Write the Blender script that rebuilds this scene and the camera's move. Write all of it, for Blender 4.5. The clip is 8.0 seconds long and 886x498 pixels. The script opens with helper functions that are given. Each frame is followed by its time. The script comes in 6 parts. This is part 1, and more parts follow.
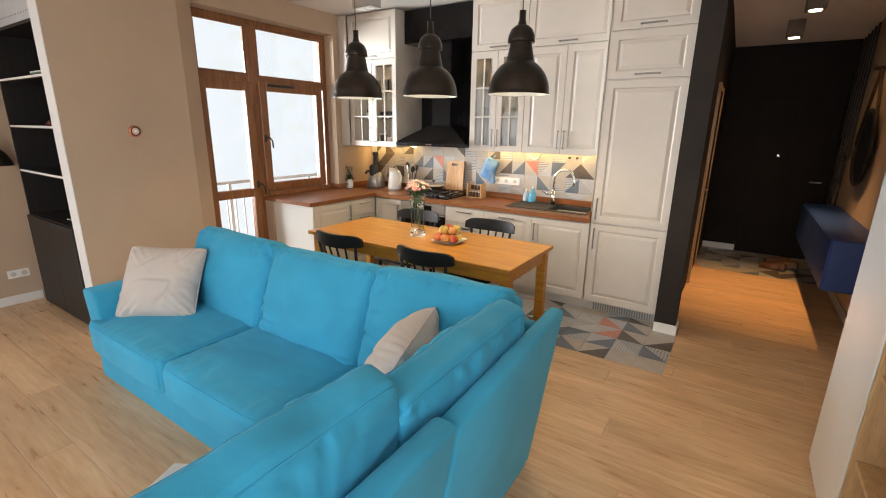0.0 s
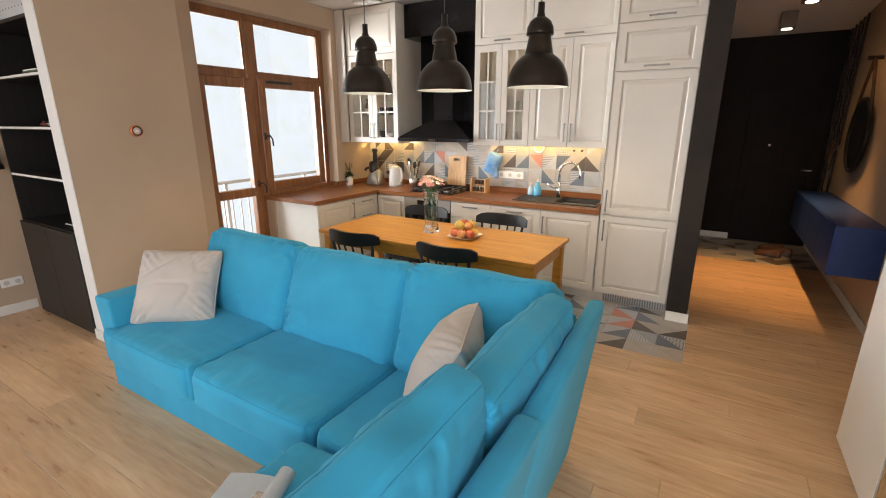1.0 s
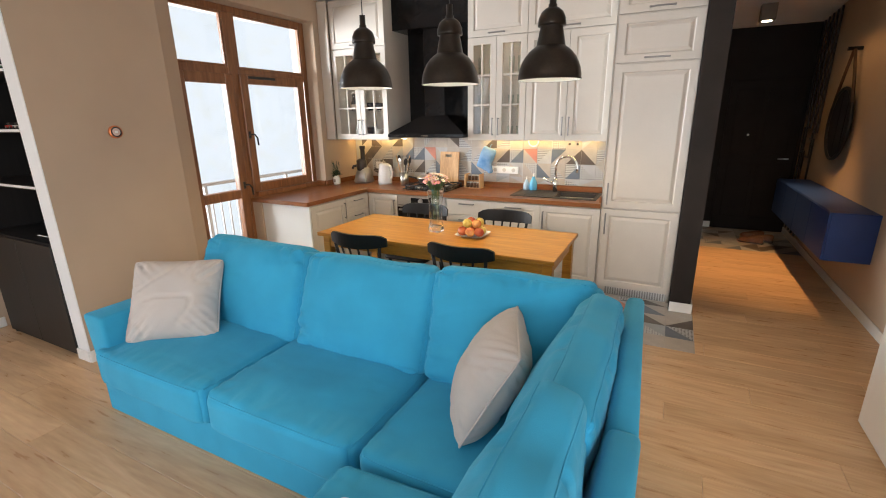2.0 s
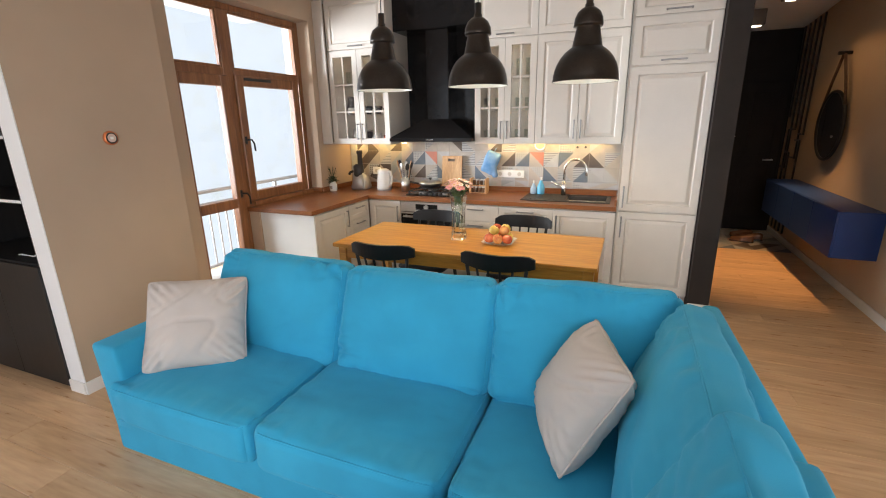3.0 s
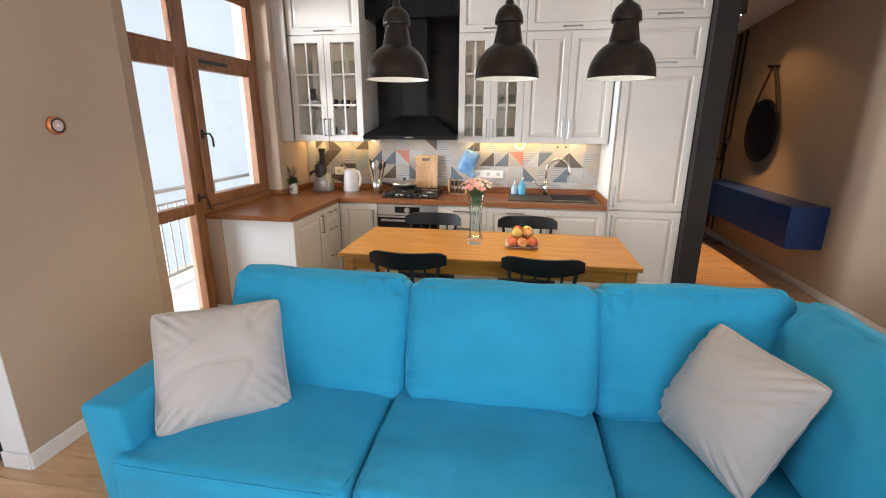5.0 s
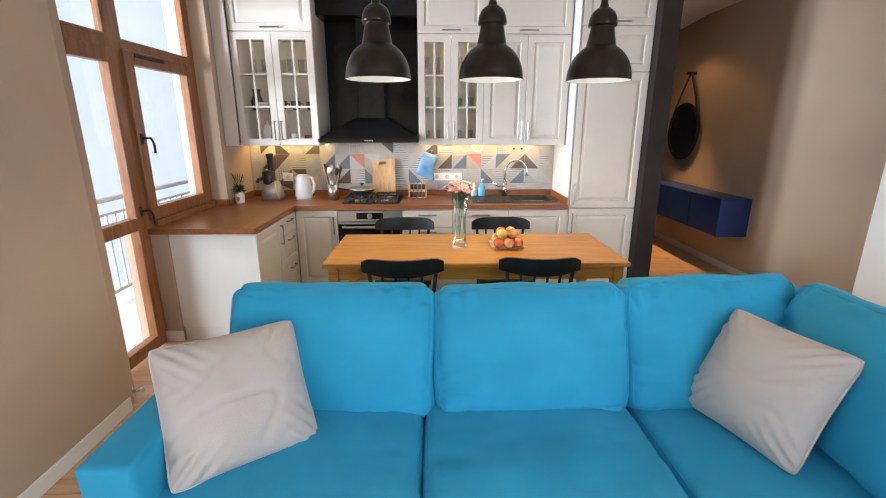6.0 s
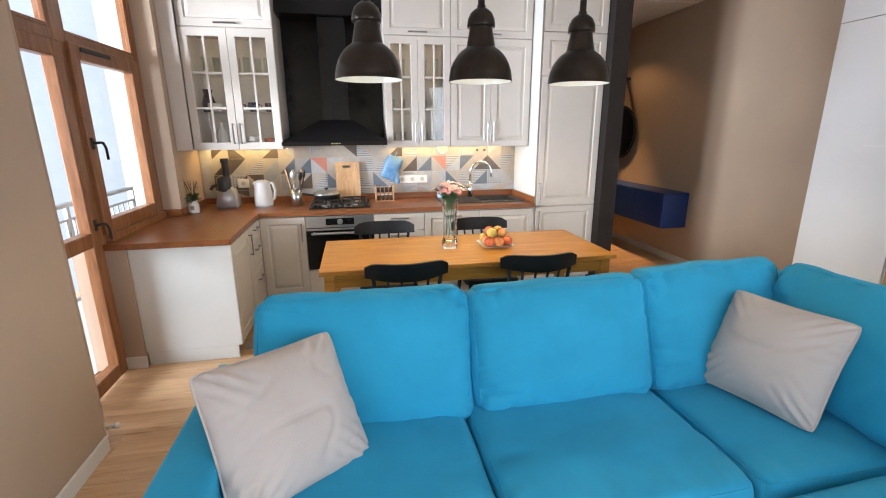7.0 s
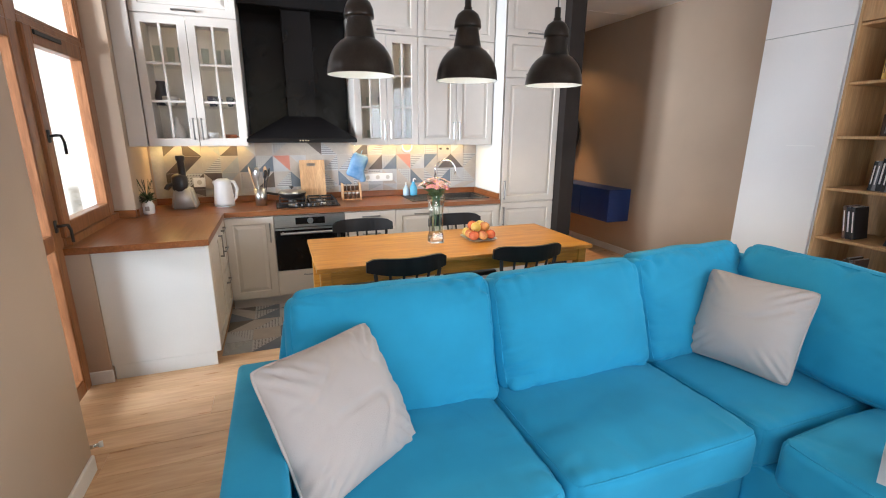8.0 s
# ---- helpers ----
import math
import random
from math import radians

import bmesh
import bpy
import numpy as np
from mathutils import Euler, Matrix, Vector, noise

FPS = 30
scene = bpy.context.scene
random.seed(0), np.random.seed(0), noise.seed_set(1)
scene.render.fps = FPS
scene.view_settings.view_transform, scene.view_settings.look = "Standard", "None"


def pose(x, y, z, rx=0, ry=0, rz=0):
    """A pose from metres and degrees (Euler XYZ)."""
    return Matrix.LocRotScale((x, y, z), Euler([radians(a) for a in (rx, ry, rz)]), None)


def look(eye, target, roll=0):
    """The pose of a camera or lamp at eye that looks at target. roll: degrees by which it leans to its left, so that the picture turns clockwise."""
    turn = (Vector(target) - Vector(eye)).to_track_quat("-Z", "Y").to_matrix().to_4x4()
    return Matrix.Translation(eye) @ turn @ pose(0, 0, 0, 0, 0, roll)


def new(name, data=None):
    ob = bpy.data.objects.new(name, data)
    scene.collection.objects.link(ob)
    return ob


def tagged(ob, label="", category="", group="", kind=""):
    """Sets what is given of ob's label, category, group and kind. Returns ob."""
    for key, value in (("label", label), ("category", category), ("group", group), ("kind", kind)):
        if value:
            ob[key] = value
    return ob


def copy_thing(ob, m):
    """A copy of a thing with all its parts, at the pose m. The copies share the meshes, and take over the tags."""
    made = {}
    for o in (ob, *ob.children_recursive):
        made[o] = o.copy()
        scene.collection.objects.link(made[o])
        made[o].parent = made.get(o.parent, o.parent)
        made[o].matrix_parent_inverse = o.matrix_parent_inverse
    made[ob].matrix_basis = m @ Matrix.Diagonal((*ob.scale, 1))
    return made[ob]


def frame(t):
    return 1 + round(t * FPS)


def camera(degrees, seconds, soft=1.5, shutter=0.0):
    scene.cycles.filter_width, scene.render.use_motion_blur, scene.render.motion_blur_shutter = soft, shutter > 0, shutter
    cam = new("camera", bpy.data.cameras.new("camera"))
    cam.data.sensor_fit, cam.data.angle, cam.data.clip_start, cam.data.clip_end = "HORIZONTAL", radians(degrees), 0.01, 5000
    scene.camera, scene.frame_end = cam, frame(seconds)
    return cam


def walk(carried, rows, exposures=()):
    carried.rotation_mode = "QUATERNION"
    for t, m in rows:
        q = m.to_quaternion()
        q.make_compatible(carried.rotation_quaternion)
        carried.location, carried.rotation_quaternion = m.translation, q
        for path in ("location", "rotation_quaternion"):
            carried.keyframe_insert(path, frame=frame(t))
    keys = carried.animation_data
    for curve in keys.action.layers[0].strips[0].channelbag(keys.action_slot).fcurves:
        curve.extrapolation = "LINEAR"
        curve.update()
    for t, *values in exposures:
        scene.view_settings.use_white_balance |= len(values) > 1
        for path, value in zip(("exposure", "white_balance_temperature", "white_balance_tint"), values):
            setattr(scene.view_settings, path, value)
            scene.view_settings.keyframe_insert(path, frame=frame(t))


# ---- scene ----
cam = camera(89.2, 8.0, soft=1.05)
PATH = [
    (0, (0.428, 0.569, 1.645), (-0.629, 2.184, 1.121), 0.9),
    (0.5, (0.313, 0.504, 1.649), (-0.713, 2.137, 1.117), 0.6),
    (1, (0.191, 0.449, 1.636), (-0.795, 2.102, 1.095), 0.0),
    (1.5, (0.07, 0.428, 1.638), (-0.863, 2.106, 1.08), -0.5),
    (3, (-0.574, 0.364, 1.644), (-1.306, 2.143, 1.094), -1.1),
    (3.5, (-0.782, 0.355, 1.637), (-1.458, 2.157, 1.093), -0.8),
    (4, (-1.028, 0.355, 1.61), (-1.615, 2.189, 1.071), -0.4),
    (5.5, (-1.648, 0.427, 1.598), (-1.792, 2.347, 1.056), 0.3),
    (6, (-1.891, 0.447, 1.585), (-1.853, 2.375, 1.057), -0.0),
    (6.5, (-2.105, 0.477, 1.57), (-1.915, 2.4, 1.056), -0.3),
    (7, (-2.331, 0.5, 1.575), (-1.968, 2.397, 1.059), -0.3),
    (7.5, (-2.525, 0.513, 1.546), (-2.01, 2.379, 1.04), -0.1),
    (8, (-2.738, 0.533, 1.543), (-2.071, 2.348, 1.035), 0.4),
]
walk(cam, [(t, look(eye, target, roll)) for t, eye, target, roll in PATH],
     exposures=[(0, 0.16, 6500, 10), (1.7, 0.12, 6330, 10), (4.0, 0.12, 5980, 10), (6.0, 0.17, 5820, 10), (8.0, 0.21, 5720, 10)])


# ---- light ----
world = bpy.data.worlds.new("world")
scene.world = world
world.use_nodes = True
wn = world.node_tree.nodes
sky = wn.new("ShaderNodeTexSky")
sky.sky_type, sky.sun_disc = "NISHITA", False
sky.sun_elevation, sky.sun_rotation = radians(38), radians(200)
wn["Background"].inputs["Strength"].default_value = 0.10
world.node_tree.links.new(sky.outputs["Color"], wn["Background"].inputs["Color"])
scene.view_settings.exposure = 0.0


def lamp(name, kind, place, target, power, colour, size=0.1, size_y=None, spot=90, blend=0.5):
    data = bpy.data.lights.new(name, kind)
    data.energy, data.color = power, colour
    if kind == "AREA":
        data.shape, data.size, data.size_y = "RECTANGLE", size, size_y or size
    else:
        data.shadow_soft_size = size
    if kind == "SPOT":
        data.spot_size, data.spot_blend = radians(spot), blend
    ob = new(name, data)
    ob.matrix_world = look(place, target)
    return ob


# fill lamp added behind the walk to brighten the room; no window seen there
lamp("south_fill_light", "AREA", (0.4, -2.42, 1.5), (-0.3, 0.0, 0.75), 88, (0.96, 0.98, 1.0), 1.6, 2.2)
# daylight through the living room side window
lamp("side_window_daylight", "AREA", (-4.96, -1.25, 1.45), (-1.0, 0.1, 0.45), 50, (0.78, 0.89, 1.0), 1.8, 2.3)
# fill lamp added on the right to brighten the sofa's outer side
lamp("right_fill_light", "AREA", (1.36, -0.6, 1.5), (-1.2, 0.6, 0.3), 34, (0.97, 0.98, 1.0), 2.0, 2.0)
# open sky above the balcony
lamp("balcony_daylight", "AREA", (-9.2, 1.9, 1.75), (-2.6, 3.6, 1.8), 1900, (0.95, 0.98, 1.0), 4.2, 2.7)
# ceiling spots of the hall
for hx, hy, hz, power, cone in ((0.75, 6.11, 2.69, 260, 60), (0.75, 6.11, 2.685, 12, 136), (0.67, 7.09, 2.61, 7, 90)):
    lamp("hall_spot_light", "SPOT", (hx, hy, hz), (hx, hy, 0), power, (1.0, 0.54, 0.20), 0.03, spot=cone, blend=0.4 if cone > 100 else 1.0)
# bulbs of the lamps over the table
for hx, hy in ((-2.224, 3.345), (-1.54, 3.372), (-0.865, 3.41)):
    lamp("pendant_light", "SPOT", (hx, hy, 1.90), (hx, hy, 0), 22, (1.0, 0.76, 0.44), 0.04, spot=150, blend=0.3)

# ---- materials ----


def rgb(c):
    return (c[0], c[1], c[2], 1.0)


def mat(name, colour, rough=0.5, metal=0.0, vary=0.12, scale=6.0, bump=0.0, fine=120.0, second=None, sheen=0.0, coat=0.0, per_object=0.0, stretch=None, crease=0.0):
    """A surface with a coarse and a fine variation of colour, gloss and relief."""
    m = bpy.data.materials.new(name)
    m.use_nodes = True
    n, l = m.node_tree.nodes, m.node_tree.links
    b = n["Principled BSDF"]
    b.inputs["Roughness"].default_value, b.inputs["Metallic"].default_value = rough, metal
    b.inputs["Coat Weight"].default_value = coat
    b.inputs["Sheen Weight"].default_value = sheen
    co = n.new("ShaderNodeTexCoord")
    mp = n.new("ShaderNodeMapping")
    if stretch:
        mp.inputs["Scale"].default_value = stretch
    l.new(co.outputs["Object"], mp.inputs["Vector"])
    t1, t2 = n.new("ShaderNodeTexNoise"), n.new("ShaderNodeTexNoise")
    t1.inputs["Scale"].default_value, t1.inputs["Detail"].default_value = scale, 5
    t2.inputs["Scale"].default_value, t2.inputs["Detail"].default_value = fine, 3
    vec = mp.outputs["Vector"]
    if per_object:
        oi = n.new("ShaderNodeObjectInfo")
        ad = n.new("ShaderNodeVectorMath")
        ad.operation = "MULTIPLY_ADD"
        ad.inputs[1].default_value = (37, 37, 37)
        l.new(oi.outputs["Random"], ad.inputs[0])
        l.new(vec, ad.inputs[2])
        vec = ad.outputs[0]
    l.new(vec, t1.inputs["Vector"])
    l.new(vec, t2.inputs["Vector"])
    ramp = n.new("ShaderNodeValToRGB")
    lo = [max(0, c * (1 - vary)) for c in colour]
    hi = [min(1, c * (1 + vary)) for c in (second or colour)]
    ramp.color_ramp.elements[0].position, ramp.color_ramp.elements[1].position = 0.3, 0.7
    ramp.color_ramp.elements[0].color, ramp.color_ramp.elements[1].color = rgb(lo), rgb(hi)
    l.new(t1.outputs["Fac"], ramp.inputs["Fac"])
    out = ramp.outputs["Color"]
    mix = n.new("ShaderNodeMix")
    mix.data_type, mix.blend_type = "RGBA", "MULTIPLY"
    mix.inputs["Factor"].default_value = min(1.0, vary * 1.5)
    l.new(out, mix.inputs["A"])
    l.new(t2.outputs["Fac"], mix.inputs["B"])
    out = mix.outputs["Result"]
    gain = n.new("ShaderNodeMix")
    gain.data_type, gain.blend_type = "RGBA", "MULTIPLY"
    gain.inputs["Factor"].default_value = 1.0
    g = 1.0 / (1 - 0.5 * min(1.0, vary * 1.5))
    gain.inputs["B"].default_value = (g, g, g, 1)
    l.new(out, gain.inputs["A"])
    out = gain.outputs["Result"]
    if per_object:
        hsv = n.new("ShaderNodeHueSaturation")
        rng = n.new("ShaderNodeMapRange")
        rng.inputs["To Min"].default_value, rng.inputs["To Max"].default_value = 1 - per_object, 1 + per_object
        l.new(oi.outputs["Random"], rng.inputs["Value"])
        l.new(rng.outputs["Result"], hsv.inputs["Value"])
        l.new(out, hsv.inputs["Color"])
        out = hsv.outputs["Color"]
    l.new(out, b.inputs["Base Color"])
    if bump:
        bp = n.new("ShaderNodeBump")
        bp.inputs["Strength"].default_value, bp.inputs["Distance"].default_value = bump, 0.004
        l.new(t2.outputs["Fac"], bp.inputs["Height"])
        if crease:
            t3 = n.new("ShaderNodeTexNoise")
            t3.inputs["Scale"].default_value, t3.inputs["Detail"].default_value, t3.inputs["Distortion"].default_value = 7, 2, 1.0
            l.new(vec, t3.inputs["Vector"])
            b2 = n.new("ShaderNodeBump")
            b2.inputs["Strength"].default_value, b2.inputs["Distance"].default_value = crease, 0.012
            l.new(t3.outputs["Fac"], b2.inputs["Height"])
            l.new(b2.outputs["Normal"], bp.inputs["Normal"])
        l.new(bp.outputs["Normal"], b.inputs["Normal"])
    return m


def wood(name, dark, light, rough=0.4, along=(1.2, 14, 14), scale=2.2, per_object=0.0, bump=0.08, coat=0.0, knots=0.0):
    """Wood with grain that runs along the axis of the least stretch."""
    m = bpy.data.materials.new(name)
    m.use_nodes = True
    n, l = m.node_tree.nodes, m.node_tree.links
    b = n["Principled BSDF"]
    b.inputs["Coat Weight"].default_value = coat
    co, mp = n.new("ShaderNodeTexCoord"), n.new("ShaderNodeMapping")
    mp.inputs["Scale"].default_value = along
    l.new(co.outputs["Object"], mp.inputs["Vector"])
    vec = mp.outputs["Vector"]
    oi = n.new("ShaderNodeObjectInfo")
    if per_object:
        ad = n.new("ShaderNodeVectorMath")
        ad.operation = "MULTIPLY_ADD"
        ad.inputs[1].default_value = (53, 31, 17)
        l.new(oi.outputs["Random"], ad.inputs[0])
        l.new(vec, ad.inputs[2])
        vec = ad.outputs[0]
    t1, t2 = n.new("ShaderNodeTexNoise"), n.new("ShaderNodeTexNoise")
    t1.inputs["Scale"].default_value, t1.inputs["Detail"].default_value, t1.inputs["Distortion"].default_value = scale, 6, 1.2
    t2.inputs["Scale"].default_value, t2.inputs["Detail"].default_value = scale * 7, 4
    l.new(vec, t1.inputs["Vector"])
    l.new(vec, t2.inputs["Vector"])
    ramp = n.new("ShaderNodeValToRGB")
    ramp.color_ramp.elements[0].position, ramp.color_ramp.elements[1].position = 0.32, 0.66
    ramp.color_ramp.elements[0].color, ramp.color_ramp.elements[1].color = rgb(dark), rgb(light)
    l.new(t1.outputs["Fac"], ramp.inputs["Fac"])
    mix = n.new("ShaderNodeMix")
    mix.data_type, mix.blend_type = "RGBA", "OVERLAY"
    mix.inputs["Factor"].default_value = 0.35
    l.new(ramp.outputs["Color"], mix.inputs["A"])
    l.new(t2.outputs["Fac"], mix.inputs["B"])
    out = mix.outputs["Result"]
    if knots:
        # arched year rings, and a few small dark knots
        ml, sn, mr = n.new("ShaderNodeMath"), n.new("ShaderNodeMath"), n.new("ShaderNodeMapRange")
        ml.operation, ml.inputs[1].default_value, sn.operation = "MULTIPLY", 42.0, "SINE"
        l.new(t1.outputs["Fac"], ml.inputs[0])
        l.new(ml.outputs[0], sn.inputs[0])
        mr.inputs["From Min"].default_value, mr.inputs["From Max"].default_value = -1.0, 1.0
        mr.inputs["To Min"].default_value, mr.inputs["To Max"].default_value = 1 - 0.16 * knots, 1.0
        l.new(sn.outputs[0], mr.inputs["Value"])
        mk = n.new("ShaderNodeMapping")
        mk.inputs["Scale"].default_value = (1.0, 0.35, 0.35)
        vo, kr = n.new("ShaderNodeTexVoronoi"), n.new("ShaderNodeMapRange")
        vo.inputs["Scale"].default_value = 2.0
        l.new(vec, mk.inputs["Vector"])
        l.new(mk.outputs["Vector"], vo.inputs["Vector"])
        kr.inputs["From Min"].default_value, kr.inputs["From Max"].default_value = 0.015, 0.07
        kr.inputs["To Min"].default_value, kr.inputs["To Max"].default_value = 1 - 0.7 * knots, 1.0
        l.new(vo.outputs["Distance"], kr.inputs["Value"])
        mm, mx = n.new("ShaderNodeMath"), n.new("ShaderNodeMix")
        mm.operation = "MULTIPLY"
        l.new(mr.outputs["Result"], mm.inputs[0])
        l.new(kr.outputs["Result"], mm.inputs[1])
        mx.data_type, mx.blend_type, mx.inputs["Factor"].default_value = "RGBA", "MULTIPLY", 1.0
        l.new(out, mx.inputs["A"])
        l.new(mm.outputs[0], mx.inputs["B"])
        out = mx.outputs["Result"]
    if per_object:
        hsv = n.new("ShaderNodeHueSaturation")
        rng = n.new("ShaderNodeMapRange")
        rng.inputs["To Min"].default_value, rng.inputs["To Max"].default_value = 1 - per_object, 1 + per_object
        l.new(oi.outputs["Random"], rng.inputs["Value"])
        l.new(rng.outputs["Result"], hsv.inputs["Value"])
        l.new(out, hsv.inputs["Color"])
        out = hsv.outputs["Color"]
    l.new(out, b.inputs["Base Color"])
    rr = n.new("ShaderNodeMapRange")
    rr.inputs["To Min"].default_value, rr.inputs["To Max"].default_value = rough * 0.8, rough * 1.25
    l.new(t2.outputs["Fac"], rr.inputs["Value"])
    l.new(rr.outputs["Result"], b.inputs["Roughness"])
    bp = n.new("ShaderNodeBump")
    bp.inputs["Strength"].default_value, bp.inputs["Distance"].default_value = bump, 0.002
    l.new(t2.outputs["Fac"], bp.inputs["Height"])
    l.new(bp.outputs["Normal"], b.inputs["Normal"])
    return m


def glow(name, colour, strength):
    m = bpy.data.materials.new(name)
    m.use_nodes = True
    b = m.node_tree.nodes["Principled BSDF"]
    b.inputs["Base Color"].default_value = rgb(colour)
    b.inputs["Emission Color"].default_value = rgb(colour)
    b.inputs["Emission Strength"].default_value = strength
    return m


def glass(name, colour=(1, 1, 1), rough=0.0):
    """Thin clear pane: mostly transparent, with a mirror-like share that grows at a slant."""
    m = bpy.data.materials.new(name)
    m.use_nodes = True
    n, l = m.node_tree.nodes, m.node_tree.links
    n.remove(n["Principled BSDF"])
    tr, gl, lw, mx = n.new("ShaderNodeBsdfTransparent"), n.new("ShaderNodeBsdfGlossy"), n.new("ShaderNodeLayerWeight"), n.new("ShaderNodeMixShader")
    tr.inputs["Color"].default_value = rgb(colour)
    gl.inputs["Roughness"].default_value = rough
    lw.inputs["Blend"].default_value = 0.5
    pw, ml = n.new("ShaderNodeMath"), n.new("ShaderNodeMath")
    pw.operation, pw.inputs[1].default_value = "POWER", 4.0
    ml.operation, ml.inputs[1].default_value, ml.inputs[2].default_value = "MULTIPLY_ADD", 0.45, 0.03
    l.new(lw.outputs["Facing"], pw.inputs[0])
    l.new(pw.outputs[0], ml.inputs[0])
    l.new(ml.outputs[0], mx.inputs["Fac"])
    l.new(tr.outputs["BSDF"], mx.inputs[1])
    l.new(gl.outputs["BSDF"], mx.inputs[2])
    l.new(mx.outputs["Shader"], n["Material Output"].inputs["Surface"])
    return m


M_WALL = mat("beige_paint", (0.47, 0.352, 0.25), 0.8, vary=0.04, scale=2.0, bump=0.06, fine=180)
M_ENDWALL = mat("white_paint", (0.78, 0.77, 0.76), 0.6, vary=0.03, scale=3.0, bump=0.05)
M_CEIL = mat("ceiling_paint", (0.80, 0.78, 0.74), 0.9, vary=0.03, scale=2.0, bump=0.03)
M_SKIRT = mat("skirting_white", (0.74, 0.71, 0.67), 0.45, vary=0.04, scale=8)
M_DARK = mat("charcoal_paint", (0.028, 0.022, 0.019), 0.7, vary=0.12, scale=4, bump=0.05)
M_BLACKWALL = mat("black_paint", (0.014, 0.011, 0.010), 0.7, vary=0.15, scale=4)
for m in (M_DARK, M_BLACKWALL):
    m.node_tree.nodes["Principled BSDF"].inputs["Specular IOR Level"].default_value = 0.15
M_CAB = mat("cream_lacquer", (0.57, 0.515, 0.45), 0.38, vary=0.03, scale=5, fine=60)
M_CABSIDE = mat("cream_panel", (0.67, 0.66, 0.615), 0.4, vary=0.03, scale=3)
M_INSIDE = mat("cabinet_inside", (0.82, 0.77, 0.69), 0.6, vary=0.05)
M_WARD = mat("white_gloss", (0.78, 0.77, 0.76), 0.18, vary=0.02, scale=2)
M_TOP = wood("worktop_wood", (0.19, 0.064, 0.018), (0.265, 0.095, 0.029), 0.30, (1.0, 16, 16), 2.0)
M_TABLE = wood("table_oak", (0.40, 0.160, 0.018), (0.54, 0.245, 0.032), 0.36, (1.0, 12, 12), 2.0)
M_OAK = wood("shelf_oak", (0.43, 0.25, 0.105), (0.52, 0.325, 0.155), 0.5, (9, 9, 0.8), 2.0)
M_WIN = wood("window_wood", (0.18, 0.068, 0.022), (0.29, 0.122, 0.044), 0.35, (10, 10, 1.0), 2.0)
M_FLOOR = wood("floor_oak", (0.55, 0.338, 0.180), (0.67, 0.440, 0.250), 0.29, (0.6, 5, 5), 1.3, per_object=0.08, bump=0.04, knots=0.3)
M_DOORWOOD = wood("door_wood", (0.40, 0.24, 0.12), (0.55, 0.36, 0.2), 0.45, (10, 10, 1.0))
M_BOARD = wood("chopping_beech", (0.45, 0.26, 0.12), (0.6, 0.38, 0.2), 0.5, (10, 10, 1.2))
M_SOFA = mat("turquoise_velvet", (0.025, 0.30, 0.495), 0.85, vary=0.06, scale=3.5, bump=0.14, fine=420, second=(0.030, 0.325, 0.53), crease=0.18, sheen=0.22)
M_SOFA.node_tree.nodes["Principled BSDF"].inputs["Sheen Tint"].default_value = (0.35, 0.85, 1.0, 1.0)
M_PILLOW = mat("cream_linen", (0.52, 0.465, 0.42), 0.9, vary=0.02, scale=6, bump=0.35, fine=300, crease=0.0)
M_BLACK = mat("black_wood", (0.010, 0.009, 0.009), 0.42, vary=0.2, scale=10)
M_BLACK.node_tree.nodes["Principled BSDF"].inputs["Specular IOR Level"].default_value = 0.3
M_BLACKMETAL = mat("black_enamel", (0.040, 0.031, 0.025), 0.30, metal=0.7, vary=0.25, scale=9)
M_WHITEIN = mat("white_enamel", (0.8, 0.8, 0.76), 0.4, vary=0.03)
M_HOOD = mat("black_glass_panel", (0.007, 0.006, 0.006), 0.2, vary=0.15, scale=3)
M_HOOD.node_tree.nodes["Principled BSDF"].inputs["Specular IOR Level"].default_value = 0.22
M_STEEL = mat("brushed_steel", (0.55, 0.54, 0.52), 0.3, metal=1.0, vary=0.12, scale=20, stretch=(1, 30, 30))
M_CHROME = mat("chrome", (0.75, 0.75, 0.76), 0.1, metal=1.0, vary=0.03)
M_HANDLE = mat("pewter", (0.30, 0.29, 0.28), 0.32, metal=1.0, vary=0.1, scale=30)
M_IRON = mat("cast_iron", (0.015, 0.015, 0.015), 0.5, vary=0.3, scale=40, bump=0.1)
M_SINK = mat("composite_sink", (0.028, 0.023, 0.019), 0.5, vary=0.2, scale=200, fine=500)
M_BLUE = mat("blue_lacquer", (0.013, 0.042, 0.18), 0.4, vary=0.06, scale=5)
M_BOOKCASE = mat("blackbrown_veneer", (0.011, 0.0085, 0.0075), 0.5, vary=0.3, scale=5, stretch=(8, 8, 1))
M_WHITEPLASTIC = mat("white_plastic", (0.80, 0.79, 0.77), 0.3, vary=0.02)
M_GREYPLASTIC = mat("silver_plastic", (0.50, 0.50, 0.50), 0.35, metal=0.5, vary=0.06)
M_DARKPLASTIC = mat("dark_plastic", (0.03, 0.027, 0.026), 0.3, vary=0.15)
M_GLASS = glass("clear_pane")
M_VASE = mat("vase_glass", (0.96, 0.98, 0.97), 0.02, vary=0.0)
M_VASE.node_tree.nodes["Principled BSDF"].inputs["Transmission Weight"].default_value = 1.0
M_MIRROR = mat("mirror_silver", (0.85, 0.85, 0.85), 0.02, metal=1.0, vary=0.0)
M_LED = glow("led_strip_glow", (1.0, 0.66, 0.22), 33)
M_BULB = glow("bulb_glow", (1.0, 0.92, 0.72), 6)
M_INNER = glow("cabinet_lamp_glow", (1.0, 0.80, 0.50), 9)
M_SPOT = glow("spot_glow", (1.0, 0.85, 0.6), 14)
